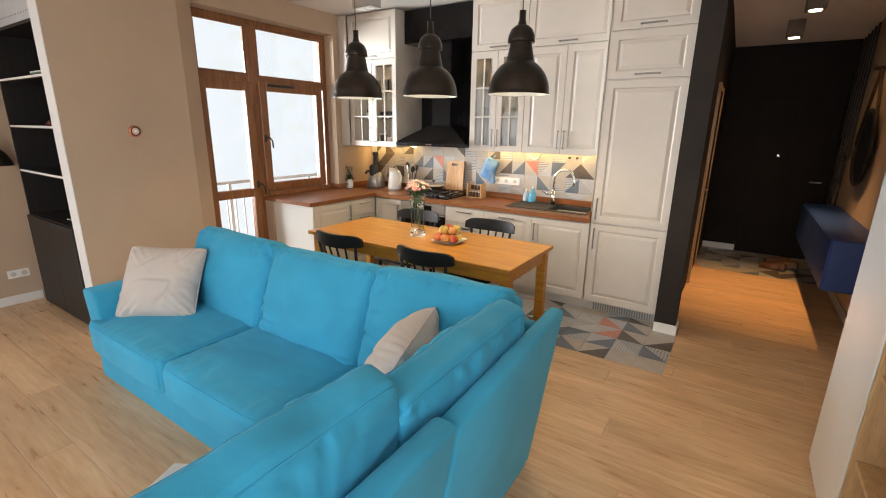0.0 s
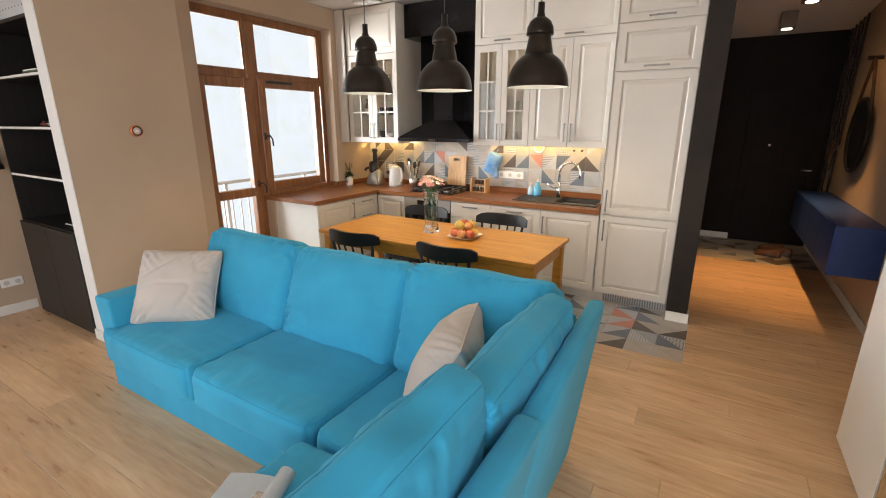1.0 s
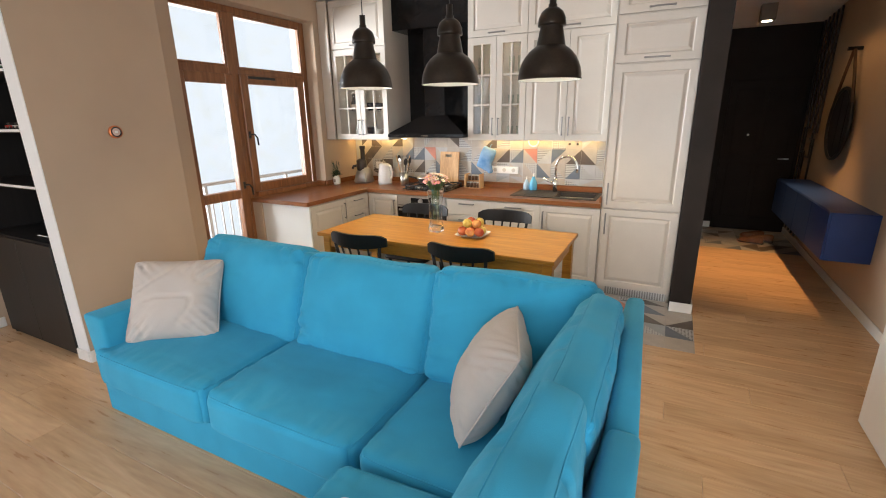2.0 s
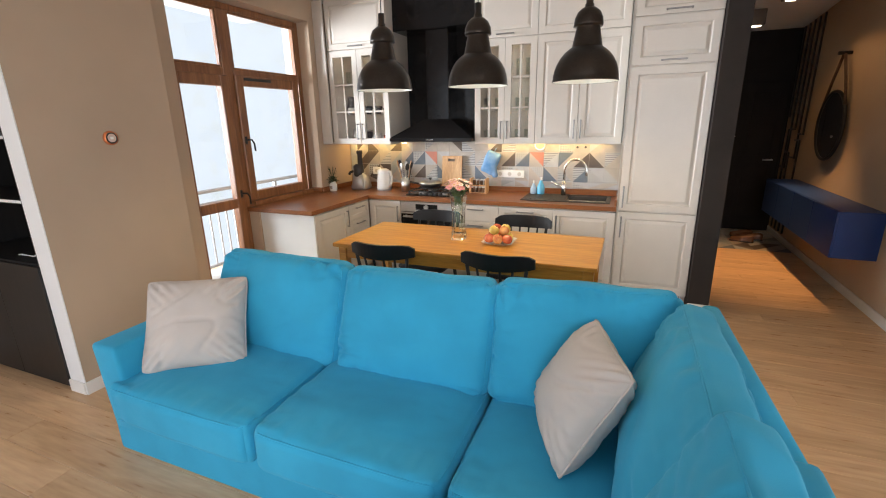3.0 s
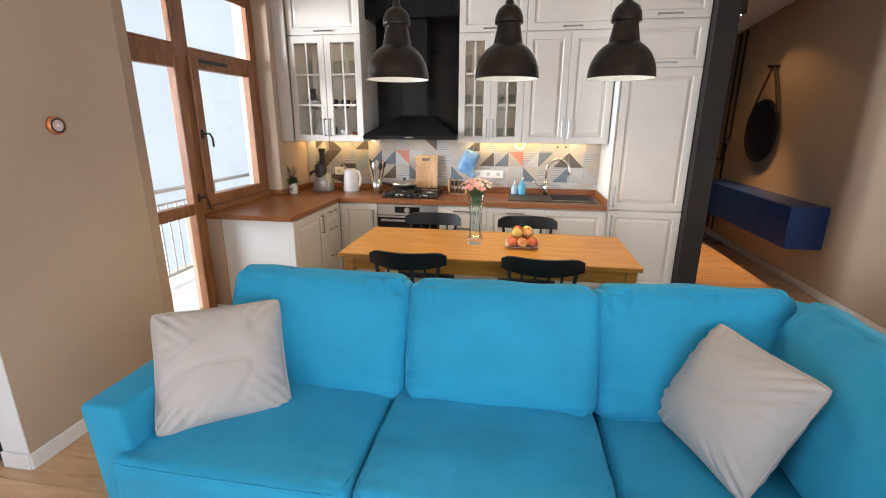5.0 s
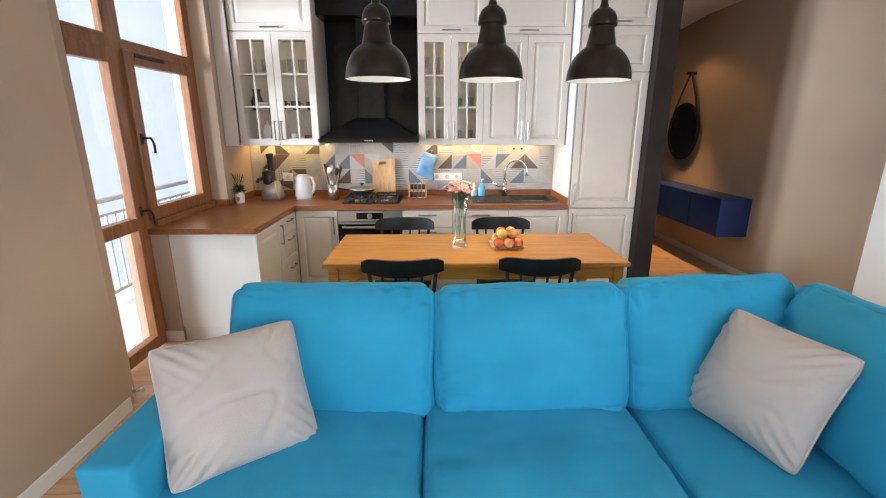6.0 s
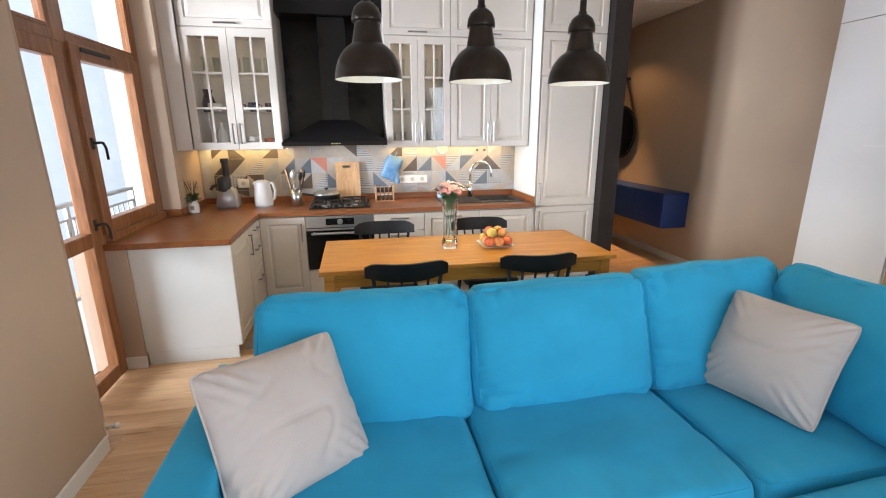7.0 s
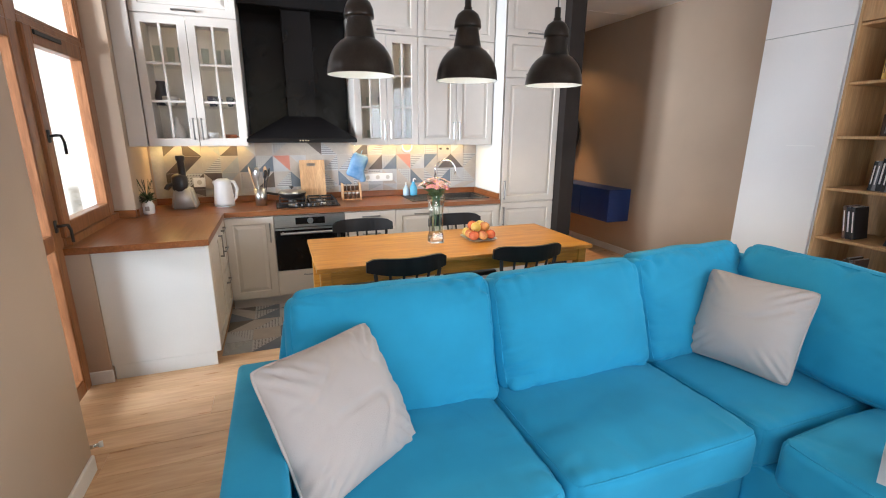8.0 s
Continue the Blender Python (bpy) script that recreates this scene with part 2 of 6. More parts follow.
M_RAIL = mat("grey_railing", (0.32, 0.33, 0.34), 0.5, metal=0.3, vary=0.1)

# ---- mesh helpers ----


def root(ob):
    while ob.parent:
        ob = ob.parent
    return ob


def thing(name, place, label, category, group="", kind=""):
    ob = new(name)
    ob.empty_display_size = 0.1
    ob.location = place
    return tagged(ob, label, category, group, kind)


def link(name, bm, material, smooth=False):
    me = bpy.data.meshes.new(name)
    bmesh.ops.recalc_face_normals(bm, faces=bm.faces[:])
    bm.to_mesh(me)
    bm.free()
    mats = material if isinstance(material, (list, tuple)) else [material]
    for m in mats:
        me.materials.append(m)
    if smooth:
        me.polygons.foreach_set("use_smooth", [True] * len(me.polygons))
        me.update()
    return new(name, me)


def part(name, bm, material, parent, label="", smooth=False):
    """One mesh object under a thing or a part; the bmesh is in world metres."""
    bmesh.ops.translate(bm, verts=bm.verts[:], vec=-root(parent).location)
    ob = link(name, bm, material, smooth)
    ob.parent = parent
    if label:
        ob["label"] = label
    return ob


def setting(name, bm, material, label, category, smooth=False):
    return tagged(link(name, bm, material, smooth), label, category, "", "structure")


def box(bm, x0, x1, y0, y1, z0, z1, bevel=0.0, mi=0, segments=1):
    r = bmesh.ops.create_cube(bm, size=1.0, matrix=Matrix.Translation(((x0 + x1) / 2, (y0 + y1) / 2, (z0 + z1) / 2)) @ Matrix.Diagonal((abs(x1 - x0), abs(y1 - y0), abs(z1 - z0), 1)))
    vs = r["verts"]
    fs = {f for v in vs for f in v.link_faces}
    for f in fs:
        f.material_index = mi
    if bevel:
        es = {e for v in vs for e in v.link_edges}
        bmesh.ops.bevel(bm, geom=list(es), offset=bevel, segments=segments, affect="EDGES", profile=0.5)
    return bm


def bx(x0, x1, y0, y1, z0, z1, bevel=0.0, segments=1):
    return box(bmesh.new(), x0, x1, y0, y1, z0, z1, bevel, 0, segments)


def rod(bm, a, b, r0, r1=None, seg=12):
    a, b = Vector(a), Vector(b)
    d = b - a
    m = Matrix.Translation((a + b) / 2) @ d.to_track_quat("Z", "Y").to_matrix().to_4x4()
    bmesh.ops.create_cone(bm, cap_ends=True, segments=seg, radius1=r0, radius2=r0 if r1 is None else r1, depth=d.length, matrix=m)
    return bm


def tube(bm, pts, r, seg=8):
    """A bent tube through the points."""
    rings = []
    pts = [Vector(p) for p in pts]
    for i, p in enumerate(pts):
        d = (pts[min(i + 1, len(pts) - 1)] - pts[max(i - 1, 0)]).normalized()
        q = d.to_track_quat("Z", "Y")
        rad = r[i] if isinstance(r, (list, tuple)) else r
        rings.append([bm.verts.new(p + q @ Vector((rad * math.cos(2 * math.pi * k / seg), rad * math.sin(2 * math.pi * k / seg), 0))) for k in range(seg)])
    for i in range(len(rings) - 1):
        # keep neighbouring rings from twisting
        best = min(range(seg), key=lambda o: (rings[i][0].co - rings[i + 1][o].co).length)
        rings[i + 1] = rings[i + 1][best:] + rings[i + 1][:best]
        for k in range(seg):
            bm.faces.new((rings[i][k], rings[i][(k + 1) % seg], rings[i + 1][(k + 1) % seg], rings[i + 1][k]))
    bm.faces.new(rings[0])
    bm.faces.new(rings[-1][::-1])
    return bm


def lathe(bm, profile, place, seg=32, mi=0):
    """Turned body: (radius, height) pairs round the upright axis at place."""
    x, y, z = place
    rings = []
    for r, h in profile:
        if r < 1e-5:
            rings.append([bm.verts.new((x, y, z + h))])
        else:
            rings.append([bm.verts.new((x + r * math.cos(2 * math.pi * k / seg), y + r * math.sin(2 * math.pi * k / seg), z + h)) for k in range(seg)])
    for a, b in zip(rings, rings[1:]):
        for k in range(seg):
            va = [a[0]] if len(a) == 1 else [a[k], a[(k + 1) % seg]]
            vb = [b[0]] if len(b) == 1 else [b[(k + 1) % seg], b[k]]
            if len(va) + len(vb) >= 3:
                bm.faces.new(va + vb).material_index = mi
    return bm


def prism(bm, outline, z0, z1):
    """Upright block over a plan outline."""
    lo = [bm.verts.new((x, y, z0)) for x, y in outline]
    hi = [bm.verts.new((x, y, z1)) for x, y in outline]
    bm.faces.new(lo[::-1])
    bm.faces.new(hi)
    n = len(lo)
    for k in range(n):
        bm.faces.new((lo[k], lo[(k + 1) % n], hi[(k + 1) % n], hi[k]))
    return bm


def soft_point(u, half, rr, puff, seed, wrinkle, freq):
    """Where a point of the unit cube's skin lies on a stuffed block."""
    p = Vector((u.x * half.x, u.y * half.y, u.z * half.z))
    inner = Vector([max(-half[i] + rr, min(half[i] - rr, p[i])) for i in range(3)])
    d = p - inner
    if d.length > rr:
        p = inner + d.normalized() * rr
    fx, fy, fz = (1 - abs(u.x) ** 2.5), (1 - abs(u.y) ** 2.5), (1 - abs(u.z) ** 2.5)
    thinnest = min(range(3), key=lambda i: half[i])
    f = (fx, fy, fz)
    others = [f[i] for i in range(3) if i != thinnest]
    p[thinnest] += puff * u[thinnest] * others[0] * others[1]
    # in-plane corners pulled round
    pull = 1 - 0.035 * math.prod([abs(u[i]) for i in range(3) if i != thinnest]) ** 6
    for i in range(3):
        if i != thinnest:
            p[i] *= pull
    s = Vector((seed * 7.1, seed * 3.3, seed * 1.7))
    nrm = Vector((u.x ** 3, u.y ** 3, u.z ** 3)).normalized()
    w = noise.noise(p * freq + s) * wrinkle
    q = Vector((p.x * 3.0, p.y * 9.0, p.z * 9.0)) + s
    w += noise.ridged_multi_fractal(q * 0.55, 1.0, 2.0, 2, 1.0, 2.0) * wrinkle * 0.25
    # puckers that run in from the seams and fade over the face
    flat = [i for i in range(3) if i != thinnest]
    face = abs(u[thinnest])
    for i, j in (flat, flat[::-1]):
        e = abs(u[i])
        low = 0.25 if i == 2 and u.z < 0 else 1.0
        w += crease(p[j], e, seed + math.copysign(3, u[i])) * wrinkle * 3.5 * low * e ** 4 * (1 - e ** 12) * face
    # a few long soft folds
    fold = noise.noise(Vector((p[flat[0]] * 2.2 + p[flat[1]] * 1.4, p[flat[1]] * 6.5 - p[flat[0]] * 2.0, seed * 2.3)))
    w += -(1 - min(1.0, abs(fold) * 6)) ** 2 * wrinkle * 0.32 * face
    return p + nrm * w


def soft_box(dx, dy, dz, r=0.05, puff=0.03, n=14, seed=0, wrinkle=0.006, freq=4.0):
    """A stuffed block about the origin: rounded edges, swollen faces, creases."""
    bm = bmesh.new()
    bmesh.ops.create_cube(bm, size=2.0)
    bmesh.ops.subdivide_edges(bm, edges=bm.edges[:], cuts=n, use_grid_fill=True)
    half = Vector((dx / 2, dy / 2, dz / 2))
    rr = min(r, half.x, half.y, half.z)
    for v in bm.verts:
        u = v.co.copy()
        # gather the grid towards the edges
        u = Vector([math.copysign(1 - (1 - abs(c)) ** 1.5, c) for c in u])
        v.co = soft_point(u, half, rr, puff, seed, wrinkle, freq)
    return bm


def soft_seam(dx, dy, dz, r, puff, seed, wrinkle, freq, axis, side):
    """The piping round one face of a stuffed block."""
    half = Vector((dx / 2, dy / 2, dz / 2))
    rr = min(r, half.x, half.y, half.z)
    pts = []
    n = 20
    for e in range(4):
        for k in range(n):
            t = -1 + 2 * k / n
            s, q = ((t, -1), (1, t), (-t, 1), (-1, -t))[e]
            u = {"y": Vector((s, side, q)), "z": Vector((s, q, side)), "x": Vector((side, s, q))}[axis]
            pts.append(soft_point(u, half, rr, puff, seed, wrinkle, freq))
    return tube(bmesh.new(), pts + [pts[0]], 0.0035, 6)


def pillow_rim(u, v, w, h, rounding, pinch):
    """A point of a cushion's outline or panel, in its plane."""
    pin = 1 - pinch * (1 - u * u) * abs(v) ** 3
    pin2 = 1 - pinch * (1 - v * v) * abs(u) ** 3
    pull = 1 - rounding * (abs(u) * abs(v)) ** 7
    return u * w / 2 * pin2 * pull, v * h / 2 * pin * pull


def crease(along, inward, seed):
    """Sharp short valleys that start at a seam, between plump swells."""
    g = noise.noise(Vector((along * 17, inward * 1.7, seed)))
    g2 = noise.noise(Vector((along * 41, inward * 3.1, seed + 9)))
    gate = max(0.0, min(1.0, 0.55 + 1.1 * noise.noise(Vector((along * 5, seed * 2.1, 0.3)))))
    return gate * (0.9 * (min(abs(g) * 3.2, 1.0) - 0.75) + 0.35 * g2)


def pillow_mesh(w, h, t, seed=0, n=40, square=3.0, power=0.55, pucker=0.010, rounding=0.05, pinch=0.03, under=0.45):
    """Two panels sewn together all round in the xz plane, plump, with puckers along the seam."""
    bm = bmesh.new()
    sides = []
    for s in (-1, 1):
        grid = []
        for i in range(n + 1):
            row = []
            for j in range(n + 1):
                u, v = 2 * i / n - 1, 2 * j / n - 1
                u = math.copysign(1 - (1 - abs(u)) ** 1.45, u)
                v = math.copysign(1 - (1 - abs(v)) ** 1.45, v)
                x, z = pillow_rim(u, v, w, h, rounding, pinch)
                prof = max(0.0, (1 - abs(u) ** square) * (1 - abs(v) ** square)) ** power
                y = t / 2 * prof
                q = Vector((x * 4, s * 2.0 + seed, z * 4))
                y += prof * (0.010 * noise.noise(q) + 0.005 * noise.noise(q * 2.7))
                fold = noise.noise(Vector((x * 3.0 + z * 2.0, z * 7.0 - x * 3.0, seed * 2.3 + s)))
                y -= prof * pucker * 0.35 * (1 - min(1.0, abs(fold) * 6)) ** 2
                body = prof ** 0.6
                y += pucker * body * abs(u) ** 3.5 * crease(z, abs(u), seed + s + math.copysign(3, u))
                y += pucker * body * abs(v) ** 3.5 * (1.0 if v > 0 else under) * crease(x, abs(v), seed + s + math.copysign(6, v))
                # folds out of the corners
                k = (abs(u) * abs(v)) ** 1.6
                y += pucker * 0.8 * body * k * math.sin(26 * (abs(u) - abs(v)) + seed * 5)
                row.append(bm.verts.new((x, s * y, z)))
            grid.append(row)
        sides.append(grid)
    for g, s in zip(sides, (-1, 1)):
        for i in range(n):
            for j in range(n):
                f = [g[i][j], g[i + 1][j], g[i + 1][j + 1], g[i][j + 1]]
                bm.faces.new(f if s < 0 else f[::-1])
    bmesh.ops.remove_doubles(bm, verts=bm.verts[:], dist=0.0004)
    return bm


def pillow_seam(w, h, rounding, pinch, radius):
    pts = []
    for k in range(4):
        for s in range(16):
            u = -1 + 2 * s / 16
            u = math.copysign(1 - (1 - abs(u)) ** 1.45, u)
            cu, cv = ((u, -1), (1, u), (-u, 1), (-1, -u))[k]
            x, z = pillow_rim(cu, cv, w, h, rounding, pinch)
            pts.append((x, 0, z))
    return tube(bmesh.new(), pts + [pts[0]], radius, 6)

# ---- large structure ----
CEIL, HALLCEIL = 2.88, 2.876
setting("floor", bx(-5.2, 1.75, -2.8, 8.4, -0.2, -0.012), M_FLOOR, "pale oak plank floor with patterned tiles by the kitchen", "floor")
floor = bpy.data.objects["floor"]
setting("ceiling", bx(-5.3, 1.75, -2.8, 5.25, CEIL, CEIL + 0.2), M_CEIL, "plain white painted ceiling", "ceiling")
b = bmesh.new()
drop = [(5.25, HALLCEIL), (6.3, HALLCEIL), (8.4, HALLCEIL - 0.175)]
under = [[b.verts.new((x, y, z)) for x in (0.1, 1.75)] for y, z in drop]
over = [[b.verts.new((x, y, CEIL + 0.2)) for x in (0.1, 1.75)] for y, z in drop]
for k in range(2):
    b.faces.new((under[k][0], under[k][1], under[k + 1][1], under[k + 1][0]))
    b.faces.new((over[k][0], over[k + 1][0], over[k + 1][1], over[k][1]))
    for i in (0, 1):
        b.faces.new((under[k][i], under[k + 1][i], over[k + 1][i], over[k][i]))
b.faces.new((under[0][0], over[0][0], over[0][1], under[0][1]))
b.faces.new((under[2][0], under[2][1], over[2][1], over[2][0]))
setting("ceiling_hall", b, M_CEIL, "lower white ceiling of the dim hall", "ceiling")
# west wall with the balcony opening, and the pier with splayed corner
b = bmesh.new()
box(b, -4.12, -3.79, 4.60, 5.5, 0, CEIL)
box(b, -4.12, -3.79, 2.92, 4.60, 2.66, CEIL)
box(b, -4.12, -3.81, 3.62, 4.60, 0, 0.835)
setting("wall_west", b, M_WALL, "beige painted wall around the tall balcony window", "wall")
b = prism(bmesh.new(), [(-3.65, 1.832), (-3.65, 2.75), (-3.737, 2.92), (-4.12, 2.92), (-4.12, 2.30), (-3.80, 2.30), (-3.80, 1.832)], 0, CEIL)
setting("wall_pier", b, M_WALL, "beige painted pier wall beside the balcony window", "wall")
setting("trim_pier_end", bx(-3.799, -3.652, 1.826, 1.831, 0, CEIL), M_ENDWALL, "white painted end face of the pier", "trim")
b = bmesh.new()
box(b, -5.25, -4.12, 2.30, 2.5, 0, CEIL)
setting("wall_niche", b, M_WALL, "beige painted wall behind the dark bookcase", "wall")
b = bmesh.new()
box(b, -5.2, -5.0, -2.8, -2.3, 0, CEIL)
box(b, -5.2, -5.0, -0.3, 2.30, 0, CEIL)
box(b, -5.2, -5.0, -2.3, -0.3, 0, 0.2)
box(b, -5.2, -5.0, -2.3, -0.3, 2.7, CEIL)
setting("wall_left", b, M_WALL, "beige painted side wall with a double socket", "wall")
b = bmesh.new()
box(b, -3.79, 0.0, 5.21, 5.4, 0, CEIL)
setting("wall_north", b, M_WALL, "beige painted kitchen back wall", "wall")
b = bmesh.new()
box(b, 0.002, 0.165, 4.50, 4.62, 0, CEIL)
box(b, 0.002, 0.098, 4.62, 6.10, 0, CEIL)
box(b, 0.002, 0.098, 6.95, 8.1, 0, CEIL)
box(b, 0.002, 0.098, 6.10, 6.95, 2.08, CEIL)
setting("wall_hall_left", b, M_DARK, "charcoal painted partition between kitchen and hall", "wall")
setting("wall_hall_closet", bx(-0.9, 0.0, 5.42, 7.4, 0, CEIL), M_BLACKWALL, "dark closed room behind the ajar door", "wall")
setting("wall_hall_end", bx(0.0, 1.6, 8.1, 8.3, 0, CEIL), M_BLACKWALL, "black painted end wall of the hall", "wall")
b = bmesh.new()
box(b, 1.405, 1.6, 0.5, 8.1, 0, CEIL)
box(b, 1.405, 1.6, -2.8, -1.7, 0, CEIL)
box(b, 1.405, 1.6, -1.7, 0.5, 0, 0.4)
box(b, 1.405, 1.6, -1.7, 0.5, 2.6, CEIL)
setting("wall_right", b, M_WALL, "beige painted long wall running into the hall", "wall")
b = bmesh.new()
box(b, -5.2, -4.0, -2.8, -2.5, 0, CEIL)
box(b, 1.2, 1.6, -2.8, -2.5, 0, CEIL)
box(b, -4.0, 1.2, -2.8, -2.5, 0, 0.35)
box(b, -4.0, 1.2, -2.8, -2.5, 2.62, CEIL)
setting("wall_south", b, M_WALL, "beige painted wall with an added, unseen wide window", "wall")


def skirting(name, x0, x1, y0, y1):
    return setting(name, bx(x0, x1, y0, y1, 0.0, 0.085, 0.004), M_SKIRT, "white painted skirting board along the wall", "baseboard")


skirting("baseboard_pier", -3.65, -3.636, 1.818, 2.745)
skirting("baseboard_pier_end", -3.80, -3.651, 1.812, 1.8255)
skirting("baseboard_left", -5.0, -4.986, -2.5, 1.85)
skirting("baseboard_right", 1.391, 1.405, 3.27, 8.095)
skirting("baseboard_column", 0.003, 0.180, 4.486, 4.4995)
skirting("baseboard_column_side", 0.1655, 0.180, 4.5, 4.62)
skirting("baseboard_end", 0.10, 0.50, 8.086, 8.0995)
b = bmesh.new()
box(b, -3.952, -3.80, 3.604, 3.619, 0, 0.085, 0.004)
setting("baseboard_knee", b, M_SKIRT, "white painted skirting board under the window", "baseboard")
setting("trim_knee", bx(-3.95, -3.812, 3.6195, 3.64, 0, 0.834), M_WALL, "beige painted knee wall below the worktop", "trim")

setting("trim_reveal", bx(-4.121, -4.003, 4.584, 4.5995, 0.842, 2.655), mat("reveal_plaster", (0.66, 0.63, 0.56), 0.9, vary=0.05, scale=4, bump=0.1), "pale plastered outer reveal of the window", "trim")
# balcony window: frame, sash, fixed panes
win = thing("window_1", (-3.95, 3.7, 0.0), "brown wooden balcony door and window, closed, with a transom", "window", "", "structure")
b = bmesh.new()
XF, XB = -3.93, -4.00
for y0, y1, z0, z1 in ((2.955, 3.02, 0.0, 2.655), (4.535, 4.598, 0.84, 2.655), (3.02, 4.535, 2.60, 2.655), (3.548, 3.662, 0.0, 2.60), (3.02, 3.548, 2.03, 2.125), (3.662, 4.535, 2.045, 2.115), (3.662, 4.535, 0.84, 0.925)):
    box(b, XB, XF, y0, y1, z0, z1, 0.005)
part("window_frame", b, M_WIN, win)


def leaf(name, y0, y1, z0, z1, rail, parent, mid=None):
    bb = bmesh.new()
    xo, xi = -3.905, -3.975
    box(bb, xi, xo, y0, y0 + rail, z0, z1, 0.006)
    box(bb, xi, xo, y1 - rail, y1, z0, z1, 0.006)
    box(bb, xi, xo, y0 + rail, y1 - rail, z1 - rail, z1, 0.006)
    box(bb, xi, xo, y0 + rail, y1 - rail, z0, z0 + rail, 0.006)
    if mid:
        box(bb, xi, xo, y0 + rail, y1 - rail, mid[0], mid[1], 0.006)
    return part(name, bb, M_WIN, parent)


door_leaf = leaf("door_leaf", 2.985, 3.570, 0.02, 2.06, 0.09, win, (0.893, 0.98))
sash = leaf("sash", 3.645, 4.495, 0.930, 2.072, 0.09, win)


def pane(y0, y1, z0, z1, parent):
    p = part("pane", bx(-3.952, -3.946, y0, y1, z0, z1), M_GLASS, parent, "clear glass pane")
    p.visible_shadow = False
    return p


pane(3.075, 3.48, 0.98, 1.97, door_leaf)
pane(3.075, 3.48, 0.11, 0.893, door_leaf)
pane(3.735, 4.405, 1.02, 1.982, sash)
pane(3.02, 3.548, 2.125, 2.60, win)
pane(3.662, 4.535, 2.115, 2.60, win)
for y0, y1, z0, z1, par in ((3.02, 3.548, 2.125, 2.60, win), (3.662, 4.535, 2.115, 2.60, win)):
    b = bmesh.new()
    for a in ((y0, y0 + 0.022, z0, z1), (y1 - 0.022, y1, z0, z1), (y0 + 0.022, y1 - 0.022, z0, z0 + 0.022), (y0 + 0.022, y1 - 0.022, z1 - 0.022, z1)):
        box(b, -3.962, -3.935, *a, 0.003)
    part("glazing_bead", b, M_WIN, par)


def lever(y, z, parent):
    bb = bmesh.new()
    box(bb, -3.905, -3.895, y - 0.014, y + 0.014, z - 0.035, z + 0.035, 0.004)
    tube(bb, [(-3.90, y, z), (-3.865, y, z + 0.005), (-3.853, y + 0.02, z + 0.004), (-3.852, y + 0.045, z - 0.03), (-3.853, y + 0.05, z - 0.10)], 0.008)
    part("handle", bb, M_IRON, parent, "dark bronze lever handle", True)


lever(3.672, 1.50, sash)
lever(3.528, 1.02, door_leaf)
part("vent_strip", bx(-3.905, -3.893, 3.74, 4.08, 2.03, 2.055, 0.003), M_IRON, sash, "dark narrow trickle vent")

# second window, behind the walk: unseen, added to go with the south fill lamp
w2 = thing("window_2", (-1.9, -2.6, 0.35), "wide brown wooden window, unseen, added behind the south fill lamp", "window", "", "structure")
b = bmesh.new()
for a in ((-4.0, -3.93, 0.35, 2.62), (1.13, 1.2, 0.35, 2.62), (-2.65, -2.57, 0.42, 2.55), (-0.6, -0.52, 0.42, 2.55)):
    box(b, a[0], a[1], -2.7, -2.63, a[2], a[3], 0.005)
box(b, -3.93, 1.13, -2.7, -2.63, 0.35, 0.42, 0.005)
box(b, -3.93, 1.13, -2.7, -2.63, 2.55, 2.62, 0.005)
part("window_frame", b, M_WIN, w2)
p = part("pane", bx(-3.93, 1.13, -2.667, -2.661, 0.42, 2.55), M_GLASS, w2)
p.visible_shadow = False

w3 = thing("window_3", (-5.1, -1.45, 0.2), "brown wooden living room side window", "window", "", "structure")
b = bmesh.new()
for y0, y1, z0, z1 in ((-2.3, -2.23, 0.2, 2.7), (-0.37, -0.3, 0.2, 2.7), (-1.34, -1.26, 0.27, 2.63), (-2.23, -0.37, 0.2, 0.27), (-2.23, -0.37, 2.63, 2.7)):
    box(b, -5.13, -5.06, y0, y1, z0, z1, 0.005)
part("window_frame", b, M_WIN, w3)
p = part("pane", bx(-5.098, -5.092, -2.23, -0.37, 0.27, 2.63), M_GLASS, w3)
p.visible_shadow = False

# unseen window added around the right fill lamp
w4 = thing("window_4", (1.5, -0.6, 0.4), "brown wooden window, unseen, added in the long wall for the fill lamp", "window", "", "structure")
b = bmesh.new()
for y0, y1, z0, z1 in ((-1.7, -1.63, 0.4, 2.6), (0.43, 0.5, 0.4, 2.6), (-0.64, -0.56, 0.47, 2.53), (-1.63, 0.43, 0.4, 0.47), (-1.63, 0.43, 2.53, 2.6)):
    box(b, 1.50, 1.57, y0, y1, z0, z1, 0.005)
part("window_frame", b, M_WIN, w4)
p = part("pane", bx(1.532, 1.538, -1.63, 0.43, 0.47, 2.53), M_GLASS, w4)
p.visible_shadow = False

# outside: balcony floor, railing, bright hazy distance
setting("balcony_floor", bx(-5.0, -4.122, 2.52, 6.4, -0.15, -0.004), mat("balcony_concrete", (0.5, 0.49, 0.47), 0.85, vary=0.1, scale=5, bump=0.2), "pale concrete balcony slab", "balcony")
setting("balcony_wall", bx(-5.0, -4.13, 6.42, 6.6, -0.15, 3.2), mat("pale_plaster", (0.50, 0.46, 0.38), 0.9, vary=0.06, scale=3, bump=0.3), "pale plastered side wall of the balcony", "wall")
rail = thing("balcony_railing", (-4.9, 4.4, -0.02), "grey metal balcony railing with upright bars", "railing")
part("top_rail", bx(-4.93, -4.87, 2.55, 6.35, 0.915, 0.95, 0.006), M_RAIL, rail)
